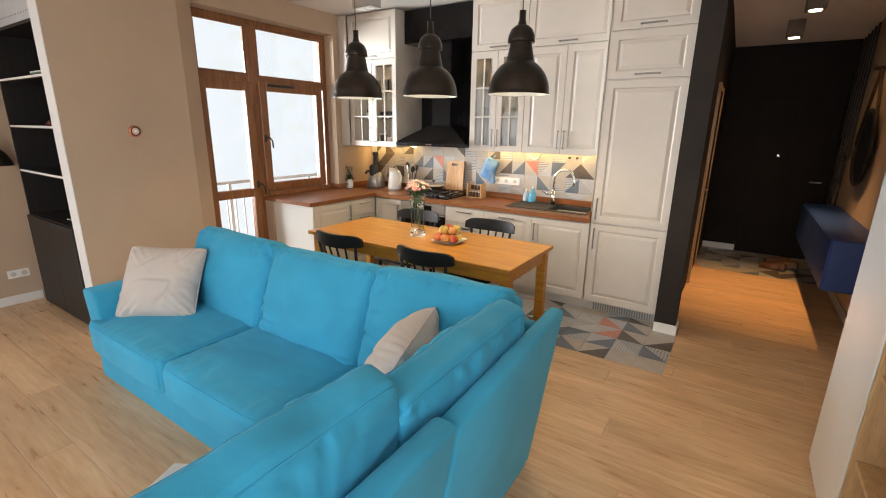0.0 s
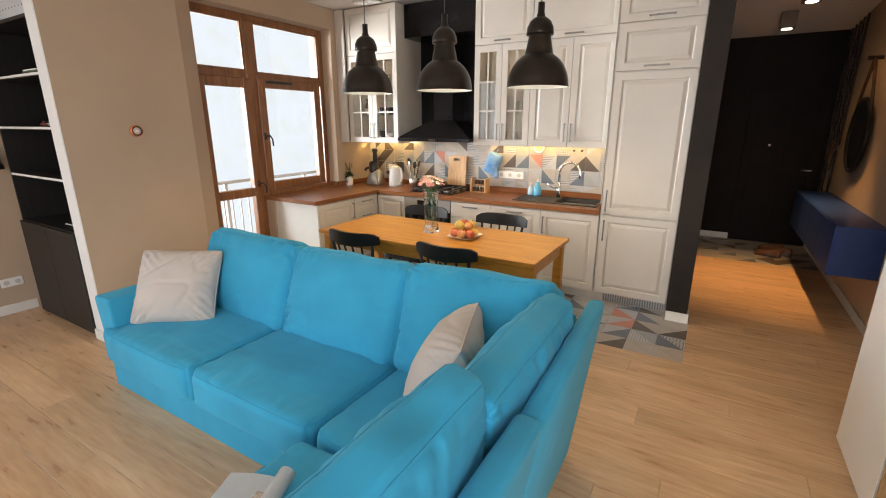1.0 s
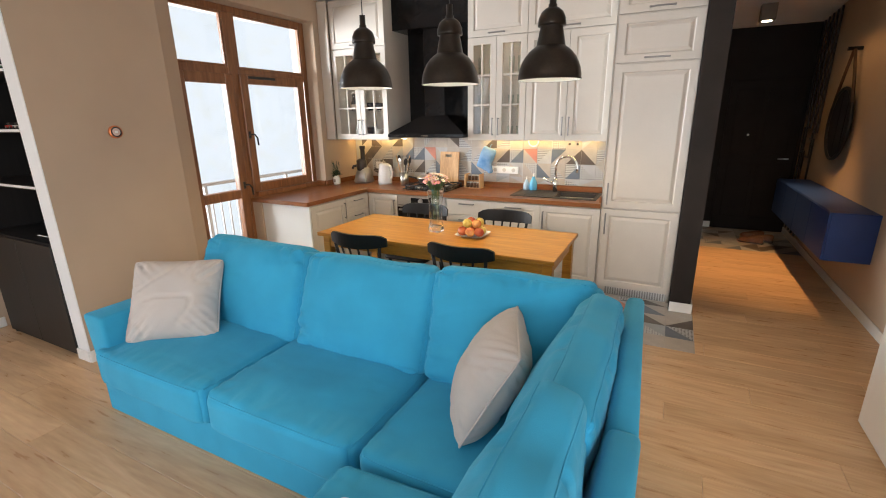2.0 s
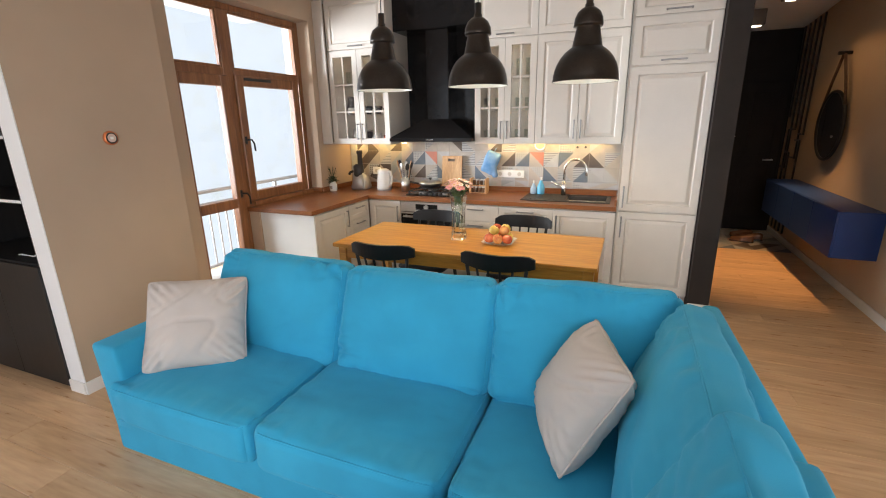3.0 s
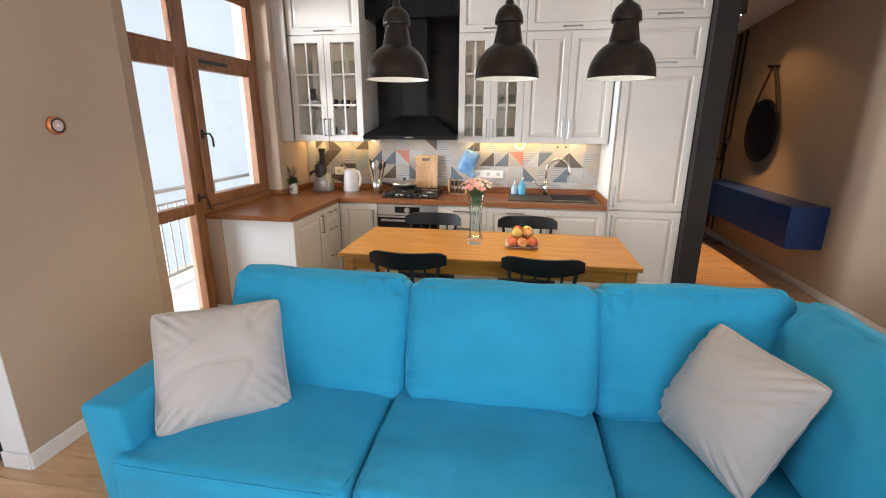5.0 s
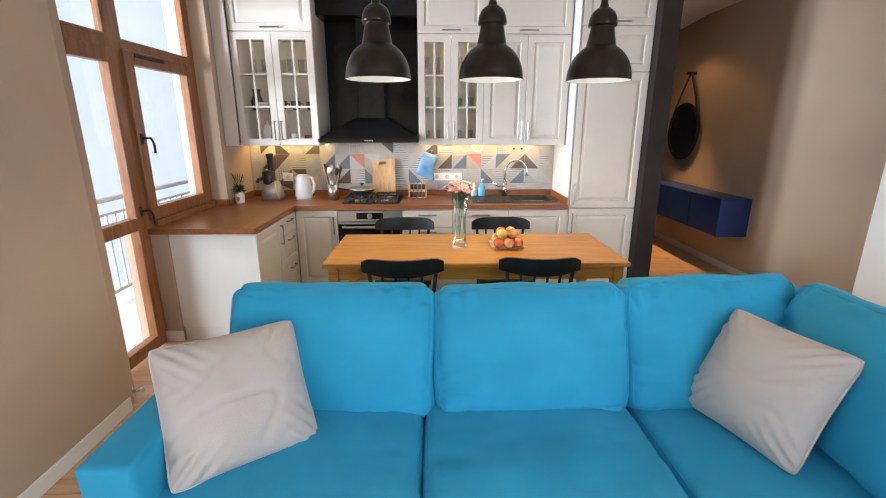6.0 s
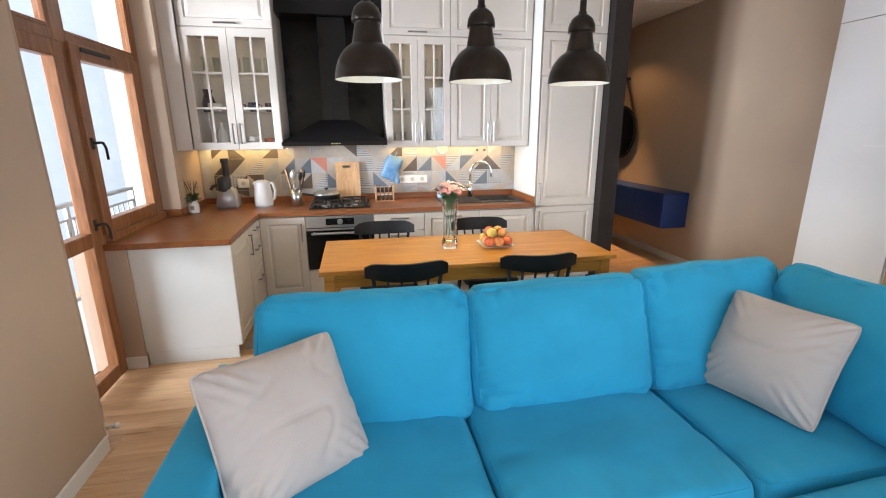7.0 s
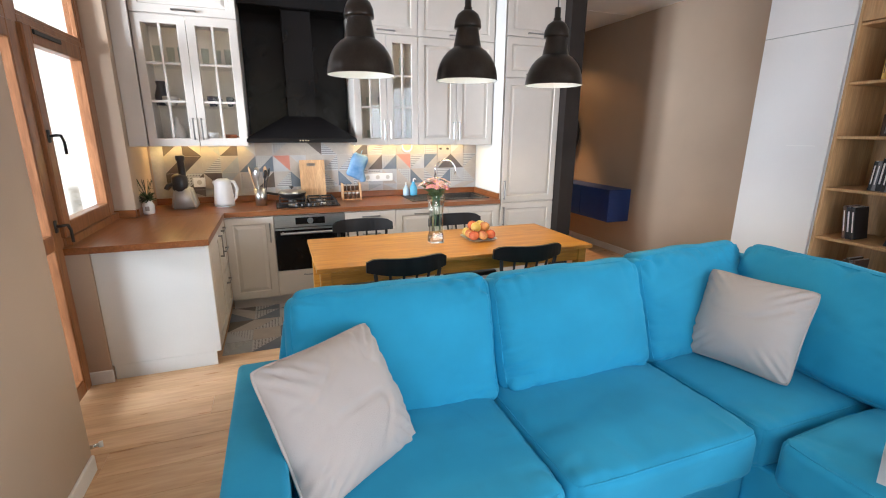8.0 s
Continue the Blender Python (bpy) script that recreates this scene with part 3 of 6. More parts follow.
part("bottom_rail", bx(-4.915, -4.885, 2.55, 6.35, 0.06, 0.09, 0.004), M_RAIL, rail)
part("middle_rail", bx(-4.915, -4.885, 2.55, 6.35, 0.79, 0.81, 0.004), M_RAIL, rail)
ry = 2.6
while ry < 6.35:
    part("baluster", bx(-4.908, -4.892, ry - 0.008, ry + 0.008, 0.09, 0.79), M_RAIL, rail)
    ry += 0.115
for ry in (2.56, 3.8, 5.05, 6.32):
    part("post", bx(-4.92, -4.88, ry - 0.02, ry + 0.02, -0.02, 0.915, 0.004), M_RAIL, rail)
bd = bpy.data.materials.new("bright_distance")
bd.use_nodes = True
n, l = bd.node_tree.nodes, bd.node_tree.links
n.remove(n["Principled BSDF"])
em = n.new("ShaderNodeEmission")
em.inputs["Strength"].default_value = 0.95
tx, no, rp = n.new("ShaderNodeTexCoord"), n.new("ShaderNodeTexNoise"), n.new("ShaderNodeValToRGB")
no.inputs["Scale"].default_value, no.inputs["Detail"].default_value = 1.6, 10
l.new(tx.outputs["Object"], no.inputs["Vector"])
rp.color_ramp.elements[0].position, rp.color_ramp.elements[1].position = 0.32, 0.52
rp.color_ramp.elements[0].color, rp.color_ramp.elements[1].color = (0.84, 0.885, 0.89, 1), (0.86, 0.92, 0.97, 1)
l.new(no.outputs["Fac"], rp.inputs["Fac"])
l.new(rp.outputs["Color"], em.inputs["Color"])
l.new(em.outputs["Emission"], n["Material Output"].inputs["Surface"])
b = bmesh.new()
lo, hi = [], []
for k in range(25):
    a = radians(60 + 150 * k / 24)
    lo.append(b.verts.new((-4.0 + 16 * math.cos(a), 3.0 + 16 * math.sin(a), -6)))
    hi.append(b.verts.new((-4.0 + 16 * math.cos(a), 3.0 + 16 * math.sin(a), 13)))
for k in range(24):
    b.faces.new((lo[k], lo[k + 1], hi[k + 1], hi[k]))
setting("backdrop", b, bd, "overexposed pale sky and hazy trees outside", "backdrop")

# ---- kitchen ----


def mapper(face, at):
    """Places (u, v, depth) of a front: u along it, v up, depth outwards. face '-y' looks to -y from the plane y = at; '+x' looks to +x."""
    if face == "-y":
        return lambda u, v, d: (u, at - d, v)
    if face == "-x":
        return lambda u, v, d: (at - d, u, v)
    return lambda u, v, d: (at + d, u, v)


def fbox(bm, f, u0, u1, v0, v1, d0, d1, bevel=0.0):
    a, c = f(u0, v0, d0), f(u1, v1, d1)
    return box(bm, min(a[0], c[0]), max(a[0], c[0]), min(a[1], c[1]), max(a[1], c[1]), min(a[2], c[2]), max(a[2], c[2]), bevel)


def skin(bm, f, steps, cap=True):
    """A front as one skin: nested rectangles (u0, u1, v0, v1, depth) joined in turn."""
    rings = [[bm.verts.new(f(u, v, d)) for u, v in ((u0, v0), (u1, v0), (u1, v1), (u0, v1))] for u0, u1, v0, v1, d in steps]
    for a, c in zip(rings, rings[1:]):
        for k in range(4):
            bm.faces.new((a[k], a[(k + 1) % 4], c[(k + 1) % 4], c[k]))
    if cap:
        bm.faces.new(rings[-1])
    return rings


def inset(u0, u1, v0, v1, k, d):
    return (u0 + k, u1 - k, v0 + k, v1 - k, d)


def panel_front(name, f, u0, u1, v0, v1, parent, fr=0.062):
    """Framed front with a raised middle field; depth 0 is its back."""
    bm = bmesh.new()
    g = 0.0018
    q = (u0 + g, u1 - g, v0 + g, v1 - g)
    steps = [inset(*q, 0, 0.0), inset(*q, 0, 0.019), inset(*q, 0.002, 0.021), inset(*q, fr - 0.004, 0.021), inset(*q, fr, 0.018), inset(*q, fr + 0.004, 0.0115)]
    if q[1] - q[0] > 2 * fr + 0.11 and q[3] - q[2] > 2 * fr + 0.08:
        steps += [inset(*q, fr + 0.010, 0.0115), inset(*q, fr + 0.034, 0.0195), inset(*q, fr + 0.037, 0.0198)]
    skin(bm, f, steps)
    return part(name, bm, M_CAB, parent)


def flat_front(name, f, u0, u1, v0, v1, parent):
    bm = bmesh.new()
    fbox(bm, f, u0 + 0.0016, u1 - 0.0016, v0 + 0.0016, v1 - 0.0016, 0.0, 0.020, 0.003)
    return part(name, bm, M_CAB, parent)


def bar_handle(f, u, v, length, upright, parent):
    bm = bmesh.new()
    h = length / 2
    if upright:
        fbox(bm, f, u - 0.006, u + 0.006, v - h, v + h, 0.040, 0.049, 0.003)
        for s in (-1, 1):
            fbox(bm, f, u - 0.005, u + 0.005, v + s * (h - 0.008) - 0.005, v + s * (h - 0.008) + 0.005, 0.020, 0.041)
    else:
        fbox(bm, f, u - h, u + h, v - 0.006, v + 0.006, 0.040, 0.049, 0.003)
        for s in (-1, 1):
            fbox(bm, f, u + s * (h - 0.008) - 0.005, u + s * (h - 0.008) + 0.005, v - 0.005, v + 0.005, 0.020, 0.041)
    part("handle", bm, M_HANDLE, parent, "brushed pewter bar handle")


def glass_front(f, u0, u1, v0, v1, parent):
    bm = bmesh.new()
    g, fr = 0.0016, 0.062
    u0, u1, v0, v1 = u0 + g, u1 - g, v0 + g, v1 - g
    q = (u0, u1, v0, v1)
    skin(bm, f, [inset(*q, fr, 0.0), inset(*q, 0, 0.0), inset(*q, 0, 0.019), inset(*q, 0.002, 0.021), inset(*q, fr - 0.004, 0.021), inset(*q, fr, 0.016), inset(*q, fr, 0.0)], False)
    d = part("door", bm, M_CAB, parent, "glazed door with white muntins")
    bm = bmesh.new()
    um = (u0 + u1) / 2
    fbox(bm, f, um - 0.009, um + 0.009, v0 + fr, v1 - fr, 0.004, 0.018, 0.002)
    for k in (1, 2):
        vm = v0 + fr + (v1 - v0 - 2 * fr) * k / 3
        fbox(bm, f, u0 + fr, um - 0.009, vm - 0.009, vm + 0.009, 0.004, 0.018, 0.002)
        fbox(bm, f, um + 0.009, u1 - fr, vm - 0.009, vm + 0.009, 0.004, 0.018, 0.002)
    part("muntin", bm, M_CAB, d)
    bm = bmesh.new()
    fbox(bm, f, u0 + fr, u1 - fr, v0 + fr, v1 - fr, 0.0005, 0.0035)
    p = part("pane", bm, M_GLASS, d, "clear glass")
    p.visible_shadow = False
    return d


YB = 5.205
base_front, tall_front = mapper("-y", 4.62), mapper("-y", 4.62)


def base_unit(x0, x1, label, fronts):
    """fronts: (kind, v0, v1, handle) from the bottom up."""
    c = thing("base_cabinet", ((x0 + x1) / 2, 4.9, 0.0), label, "kitchen cabinet", "kitchen base cabinets")
    part("body", bx(x0 + 0.001, x1 - 0.001, 4.6205, YB, 0.10, 0.835), M_CAB, c)
    part("plinth", bx(x0, x1, 4.665, 4.68, 0.0, 0.098), M_CAB, c, "cream plinth board")
    for kind, v0, v1, hd in fronts:
        d = flat_front("drawer", base_front, x0, x1, v0, v1, c) if kind == "flat" else panel_front("drawer" if kind == "drawer" else "door", base_front, x0, x1, v0, v1, c)
        if hd == "h":
            bar_handle(base_front, (x0 + x1) / 2, v1 - 0.045 if kind != "flat" else v1 - 0.045, 0.17, False, d)
        elif hd == "r":
            bar_handle(base_front, x1 - 0.032, v1 - 0.14, 0.17, True, d)
        elif hd == "l":
            bar_handle(base_front, x0 + 0.032, v1 - 0.14, 0.17, True, d)
    return c


base_unit(-3.185, -2.80, "cream framed corner base cabinet beside the oven", [("door", 0.10, 0.825, "r")])
base_unit(-2.19, -1.72, "cream base cabinet with three drawers", [("drawer", 0.10, 0.38, "h"), ("drawer", 0.38, 0.66, "h"), ("flat", 0.66, 0.825, "h")])
base_unit(-1.72, -1.19, "cream base cabinet with a panelled front below the worktop", [("door", 0.10, 0.825, "h")])
base_unit(-1.19, -0.64, "cream base cabinet below the sink", [("door", 0.10, 0.825, "l")])

# oven unit
ov = thing("oven", (-2.495, 4.9, 0.0), "built-in steel and black glass oven under the hob", "oven")
part("body", bx(-2.799, -2.191, 4.6205, YB, 0.10, 0.835), M_CAB, ov)
part("plinth", bx(-2.80, -2.19, 4.665, 4.68, 0, 0.098), M_CAB, ov)
part("control_panel", bx(-2.795, -2.195, 4.598, 4.62, 0.718, 0.825, 0.003), M_STEEL, ov, "brushed steel control panel")
part("display", bx(-2.62, -2.37, 4.5955, 4.5985, 0.742, 0.802), M_HOOD, ov, "black display")
b = rod(bmesh.new(), (-2.495, 4.597, 0.772), (-2.495, 4.575, 0.772), 0.026, 0.024, 24)
part("knob", b, M_STEEL, ov, "round steel knob")
od = part("oven_door", bx(-2.795, -2.195, 4.598, 4.62, 0.33, 0.714, 0.003), M_HOOD, ov, "black glass oven door")
b = bmesh.new()
tube(b, [(-2.75, 4.56, 0.672), (-2.24, 4.56, 0.672)], 0.011, 10)
for hx in (-2.73, -2.26):
    box(b, hx - 0.008, hx + 0.008, 4.56, 4.598, 0.664, 0.680)
part("door_handle", b, M_STEEL, od, "steel bar handle")
part("steel_strip", bx(-2.795, -2.195, 4.5965, 4.5978, 0.695, 0.713), M_STEEL, od)
dr = flat_front("drawer", base_front, -2.80, -2.19, 0.10, 0.326, ov)
bar_handle(base_front, -2.495, 0.285, 0.17, False, dr)

# left leg of the kitchen, fronts to the room's middle
lf = mapper("+x", -3.205)
for y0, y1, fr in ((3.655, 4.19, "door"), (4.19, 4.615, "drawers")):
    c = thing("base_cabinet", (-3.5, (y0 + y1) / 2, 0.0), "cream base cabinet under the window worktop", "kitchen cabinet", "kitchen base cabinets")
    part("body", bx(-3.80, -3.2055, y0 + 0.001, y1 - 0.001, 0.10, 0.835), M_CAB, c)
    part("plinth", bx(-3.265, -3.25, y0, y1, 0, 0.098), M_CAB, c)
    if fr == "door":
        d = panel_front("door", lf, y0, y1, 0.10, 0.825, c)
        bar_handle(lf, y1 - 0.035, 0.70, 0.17, True, d)
    else:
        for v0, v1 in ((0.10, 0.40), (0.40, 0.66), (0.66, 0.825)):
            d = panel_front("drawer", lf, y0, y1 - 0.03, v0, v1, c, 0.05)
            bar_handle(lf, (y0 + y1) / 2 - 0.01, v1 - 0.045, 0.15, False, d)
ep = thing("end_panel", (-3.5, 3.645, 0.0), "pale cream end panel of the kitchen run", "cabinet panel")
part("panel", bx(-3.808, -3.185, 3.635, 3.654, 0.10, 0.835, 0.002), M_CABSIDE, ep)
part("plinth", bx(-3.80, -3.215, 3.640, 3.654, 0.0, 0.0985, 0.002), M_CABSIDE, ep, "white plinth board")

# worktop with cut-out for the sink
SX0, SX1, SY0, SY1 = -1.115, -0.735, 4.755, 5.10
wt = thing("worktop", (-2.0, 4.9, 0.837), "reddish-brown wooden L-shaped worktop with low upstand", "worktop")
b = bmesh.new()
box(b, -3.93, -3.175, 3.60, 4.575, 0.837, 0.877, 0.003)
part("worktop_leg", b, wood("worktop_wood_cross", (0.19, 0.064, 0.018), (0.265, 0.095, 0.029), 0.30, (16, 1.0, 16), 2.0), wt)
b = bmesh.new()
box(b, -3.788, SX0, 4.575, YB, 0.837, 0.877)
box(b, SX1, -0.64, 4.575, YB, 0.837, 0.877)
box(b, SX0, SX1, 4.575, SY0, 0.837, 0.877)
box(b, SX0, SX1, SY1, YB, 0.837, 0.877)
part("worktop_run", b, M_TOP, wt)
b = bmesh.new()
box(b, -3.77, -0.658, 5.187, 5.207, 0.878, 0.935, 0.002)
part("upstand", b, M_TOP, wt, "low wooden upstand")
part("upstand", bx(-0.657, -0.6395, 4.60, 5.207, 0.878, 0.935, 0.002), M_TOP, wt)
part("upstand", bx(-3.7885, -3.771, 4.60, 5.207, 0.878, 0.935, 0.002), M_TOP, wt)
part("upstand", bx(-3.93, -3.789, 4.578, 4.5985, 0.878, 0.935, 0.002), M_TOP, wt)
part("window_board", bx(-3.93, -3.90, 3.69, 4.577, 0.878, 0.925, 0.002), M_WIN, wt, "wooden sill strip at the window")

# tall fridge unit
tc = thing("tall_cabinet", (-0.31, 4.9, 0.0), "tall cream built-in fridge cabinet with four panelled fronts", "kitchen cabinet")
part("body", bx(-0.637, -0.001, 4.6205, YB, 0.10, 2.865), M_CAB, tc)
part("side_panel", bx(-0.64, -0.6375, 4.60, YB, 0.94, 2.865), M_CABSIDE, tc)
for v0, v1, hd in ((0.10, 0.835, ("l", 0.70)), (0.845, 2.035, ("l", 0.97)), (2.043, 2.40, ("h", 2.075)), (2.408, 2.865, ("h", 2.44))):
    d = panel_front("door", tall_front, -0.62, -0.004, v0, v1, tc)
    if hd[0] == "l":
        bar_handle(tall_front, -0.592, hd[1], 0.19, True, d)
    else:
        bar_handle(tall_front, -0.31, hd[1], 0.19, False, d)
vg = part("vent_grille", bx(-0.55, -0.03, 4.652, 4.664, 0.012, 0.088, 0.002), M_HANDLE, tc, "dark metal vent grille in the plinth")
for k in range(24):
    gx = -0.535 + k * 0.0213
    part("slat", bx(gx, gx + 0.010, 4.645, 4.652, 0.018, 0.082), M_STEEL, vg)
part("plinth", bx(-0.64, -0.001, 4.665, 4.68, 0, 0.098), M_CAB, tc)


def upper_unit(x0, x1, yf, kind, label, flap=True, flaps=1, inside=True):
    c = thing("wall_cabinet", ((x0 + x1) / 2, 5.0, 1.41), label, "kitchen cabinet", "kitchen wall cabinets")
    f = mapper("-y", yf + 0.02)
    bm = bmesh.new()
    t = 0.016
    box(bm, x0, x0 + t, yf + 0.0205, YB, 1.41, 2.865)
    box(bm, x1 - t, x1, yf + 0.0205, YB, 1.41, 2.865)
    box(bm, x0 + t, x1 - t, yf + 0.0205, YB, 1.41, 1.426)
    box(bm, x0 + t, x1 - t, yf + 0.0205, YB, 2.365, 2.865)
    part("body", bm, M_CAB, c)
    bm = bmesh.new()
    box(bm, x0 + t, x1 - t, YB - 0.02, YB - 0.001, 1.426, 2.365)
    part("back_panel", bm, M_INSIDE, c)
    um = (x0 + x1) / 2
    for a, bb, side in ((x0, um, 1), (um, x1, -1)):
        if kind == "glass":
            d = glass_front(f, a, bb, 1.41, 2.37, c)
        else:
            d = panel_front("door", f, a, bb, 1.41, 2.37, c)
        bar_handle(f, um - side * 0.030, 1.545, 0.17, True, d)
    d = panel_front("flap", f, x0, x1, 2.376, 2.865, c)
    bar_handle(f, um, 2.405, 0.17, False, d)
    if kind == "glass":
        for z in (1.72, 2.04):
            sf = part("shelf", bx(x0 + t, x1 - t, yf + 0.06, YB - 0.021, z - 0.004, z + 0.004), M_GLASS, c, "clear glass shelf")
            sf.visible_shadow = False
        part("inner_lamp", bx(x0 + 0.06, x1 - 0.06, yf + 0.05, yf + 0.07, 2.358, 2.3645), M_INNER, c, "small warm lamp strip inside the cabinet")
    return c


upper_unit(-3.66, -2.94, 4.71, "glass", "cream wall cabinet with glazed doors beside the window")
upper_unit(-2.032, -1.43, 4.80, "glass", "cream wall cabinet with narrow glazed doors beside the hood")
upper_unit(-1.429, -0.65, 4.80, "solid", "cream wall cabinet with panelled doors above the sink")
fp = thing("filler_panel", (-3.72, 4.9, 1.41), "plain cream filler panel between wall and cabinet", "cabinet panel")
part("panel", bx(-3.786, -3.662, 4.68, 4.70, 1.41, 2.865, 0.002), M_CAB, fp)
part("panel", bx(-3.786, -3.662, 4.70, YB, 1.41, 1.426), M_CAB, fp)

# hood niche
hd = thing("cooker_hood", (-2.487, 5.0, 1.43), "black glass cooker hood with sloped canopy and chimney", "cooker hood")
part("back_panel", bx(-2.937, -2.035, 5.19, 5.206, 1.50, 2.865), M_HOOD, hd)
part("top_box", bx(-2.937, -2.035, 4.86, 5.189, 2.53, 2.865, 0.003), M_HOOD, hd, "black box front above the chimney")
part("chimney", bx(-2.60, -2.36, 4.93, 5.189, 1.62, 2.529, 0.003), M_HOOD, hd)
b = bmesh.new()
lo = [b.verts.new(c) for c in ((-2.955, 4.715, 1.475), (-2.035, 4.715, 1.475), (-2.035, 5.189, 1.475), (-2.955, 5.189, 1.475))]
hi = [b.verts.new(c) for c in ((-2.63, 4.91, 1.66), (-2.33, 4.91, 1.66), (-2.33, 5.189, 1.66), (-2.63, 5.189, 1.66))]
b.faces.new(hi)
for k in range(4):
    b.faces.new((lo[k], lo[(k + 1) % 4], hi[(k + 1) % 4], hi[k]))
b.faces.new(lo[::-1])
part("canopy", b, M_HOOD, hd)
part("rim", bx(-2.955, -2.035, 4.708, 5.189, 1.437, 1.4745, 0.004), M_HOOD, hd)
for k in range(4):
    part("button", bx(-2.53 + k * 0.022, -2.517 + k * 0.022, 4.7045, 4.7085, 1.45, 1.46), M_CHROME, hd)
part("lamp", bx(-2.60, -2.40, 4.85, 4.95, 1.4335, 1.4368), glow("hood_lamp_glow", (1.0, 0.8, 0.5), 12), hd, "lit hood lamp")

# light strips below the wall cabinets
for x0, x1, yy in ((-3.765, -2.96, 5.12), (-2.0, -0.78, 5.12)):
    s = thing("light_strip", ((x0 + x1) / 2, yy, 1.40), "warm glowing light strip under the wall cabinets", "light strip", "under-cabinet lights")
    part("housing", bx(x0, x1, yy - 0.014, yy + 0.014, 1.4055, 1.4095), M_STEEL, s)
    part("diffuser", bx(x0 + 0.004, x1 - 0.004, yy - 0.010, yy + 0.010, 1.4015, 1.405), M_LED, s)

# ---- dining table ----
tb = thing("dining_table", (-1.63, 3.435, 0.0), "orange-brown oak dining table with square legs", "table")
part("tabletop", bx(-2.572, -0.69, 3.05, 3.825, 0.752, 0.78, 0.004, 2), M_TABLE, tb)
for x0, x1, y0, y1 in ((-2.50, -0.76, 3.10, 3.122), (-2.50, -0.76, 3.752, 3.774), (-2.535, -2.513, 3.16, 3.72), (-0.75, -0.728, 3.16, 3.72)):
    part("apron", bx(x0, x1, y0, y1, 0.66, 0.7515, 0.002), M_TABLE, tb)
for lx in (-2.55, -0.775):
    for ly in (3.09, 3.72):
        part("leg", bx(lx, lx + 0.065, ly, ly + 0.065, 0.0, 0.7515, 0.004), M_TABLE, tb)


# ---- chairs ----
def build_chair():
    c = thing("dining_chair", (0, 0, 0), "black-painted wooden spindle-back dining chair at the table", "chair", "chairs round the table")
    bm = soft_box(0.43, 0.41, 0.035, 0.016, 0.004, 8, 3, 0.0)
    bmesh.ops.translate(bm, verts=bm.verts[:], vec=(0, 0.22, 0.445))
    part("seat", bm, M_BLACK, c, "", True)
    # curved top rail
    bm = bmesh.new()
    n = 14
    ring = []
    for i in range(n + 1):
        u = 2 * i / n - 1
        x = u * 0.238
        y = -0.055 + 0.075 * u * u
        z0 = 0.755 + 0.018 * u * u
        z1 = 0.858 + 0.004 * u * u - 0.03 * abs(u) ** 8
        ring.append([bm.verts.new(p) for p in ((x, y - 0.011, z0), (x, y + 0.011, z0), (x, y + 0.003, z1), (x, y - 0.017, z1))])
    for a, bb in zip(ring, ring[1:]):
        for k in range(4):
            bm.faces.new((a[k], a[(k + 1) % 4], bb[(k + 1) % 4], bb[k]))
    bm.faces.new(ring[0])
    bm.faces.new(ring[-1][::-1])
    part("backrest", bm, M_BLACK, c, "curved black top rail")
    for k in range(6):
        u = -0.85 + k * 0.34
        x1, y1 = u * 0.225, -0.055 + 0.075 * (u * 0.945) ** 2
        part("spindle", rod(bmesh.new(), (u * 0.185, 0.04, 0.455), (x1, y1, 0.765), 0.008 if 0 < k < 5 else 0.012, None, 8), M_BLACK, c, "", True)
    for sx in (-1, 1):
        for sy, yy in ((-1, 0.06), (1, 0.38)):
            part("leg", rod(bmesh.new(), (sx * 0.165, yy, 0.44), (sx * 0.205, yy + sy * 0.045, 0.0), 0.017, 0.012, 10), M_BLACK, c, "", True)
        part("stretcher", rod(bmesh.new(), (sx * 0.187, 0.04, 0.2), (sx * 0.187, 0.40, 0.2), 0.009, None, 8), M_BLACK, c, "", True)
    part("stretcher", rod(bmesh.new(), (-0.187, 0.22, 0.2), (0.187, 0.22, 0.2), 0.009, None, 8), M_BLACK, c, "", True)
    return c


ch = build_chair()
ch.matrix_basis = pose(-2.075, 2.915, 0, 0, 0, 1)
copy_thing(ch, pose(-1.277, 2.93, 0, 0, 0, -2))
copy_thing(ch, pose(-2.13, 4.04, 0, 0, 0, 180))
copy_thing(ch, pose(-1.35, 4.04, 0, 0, 0, 181))


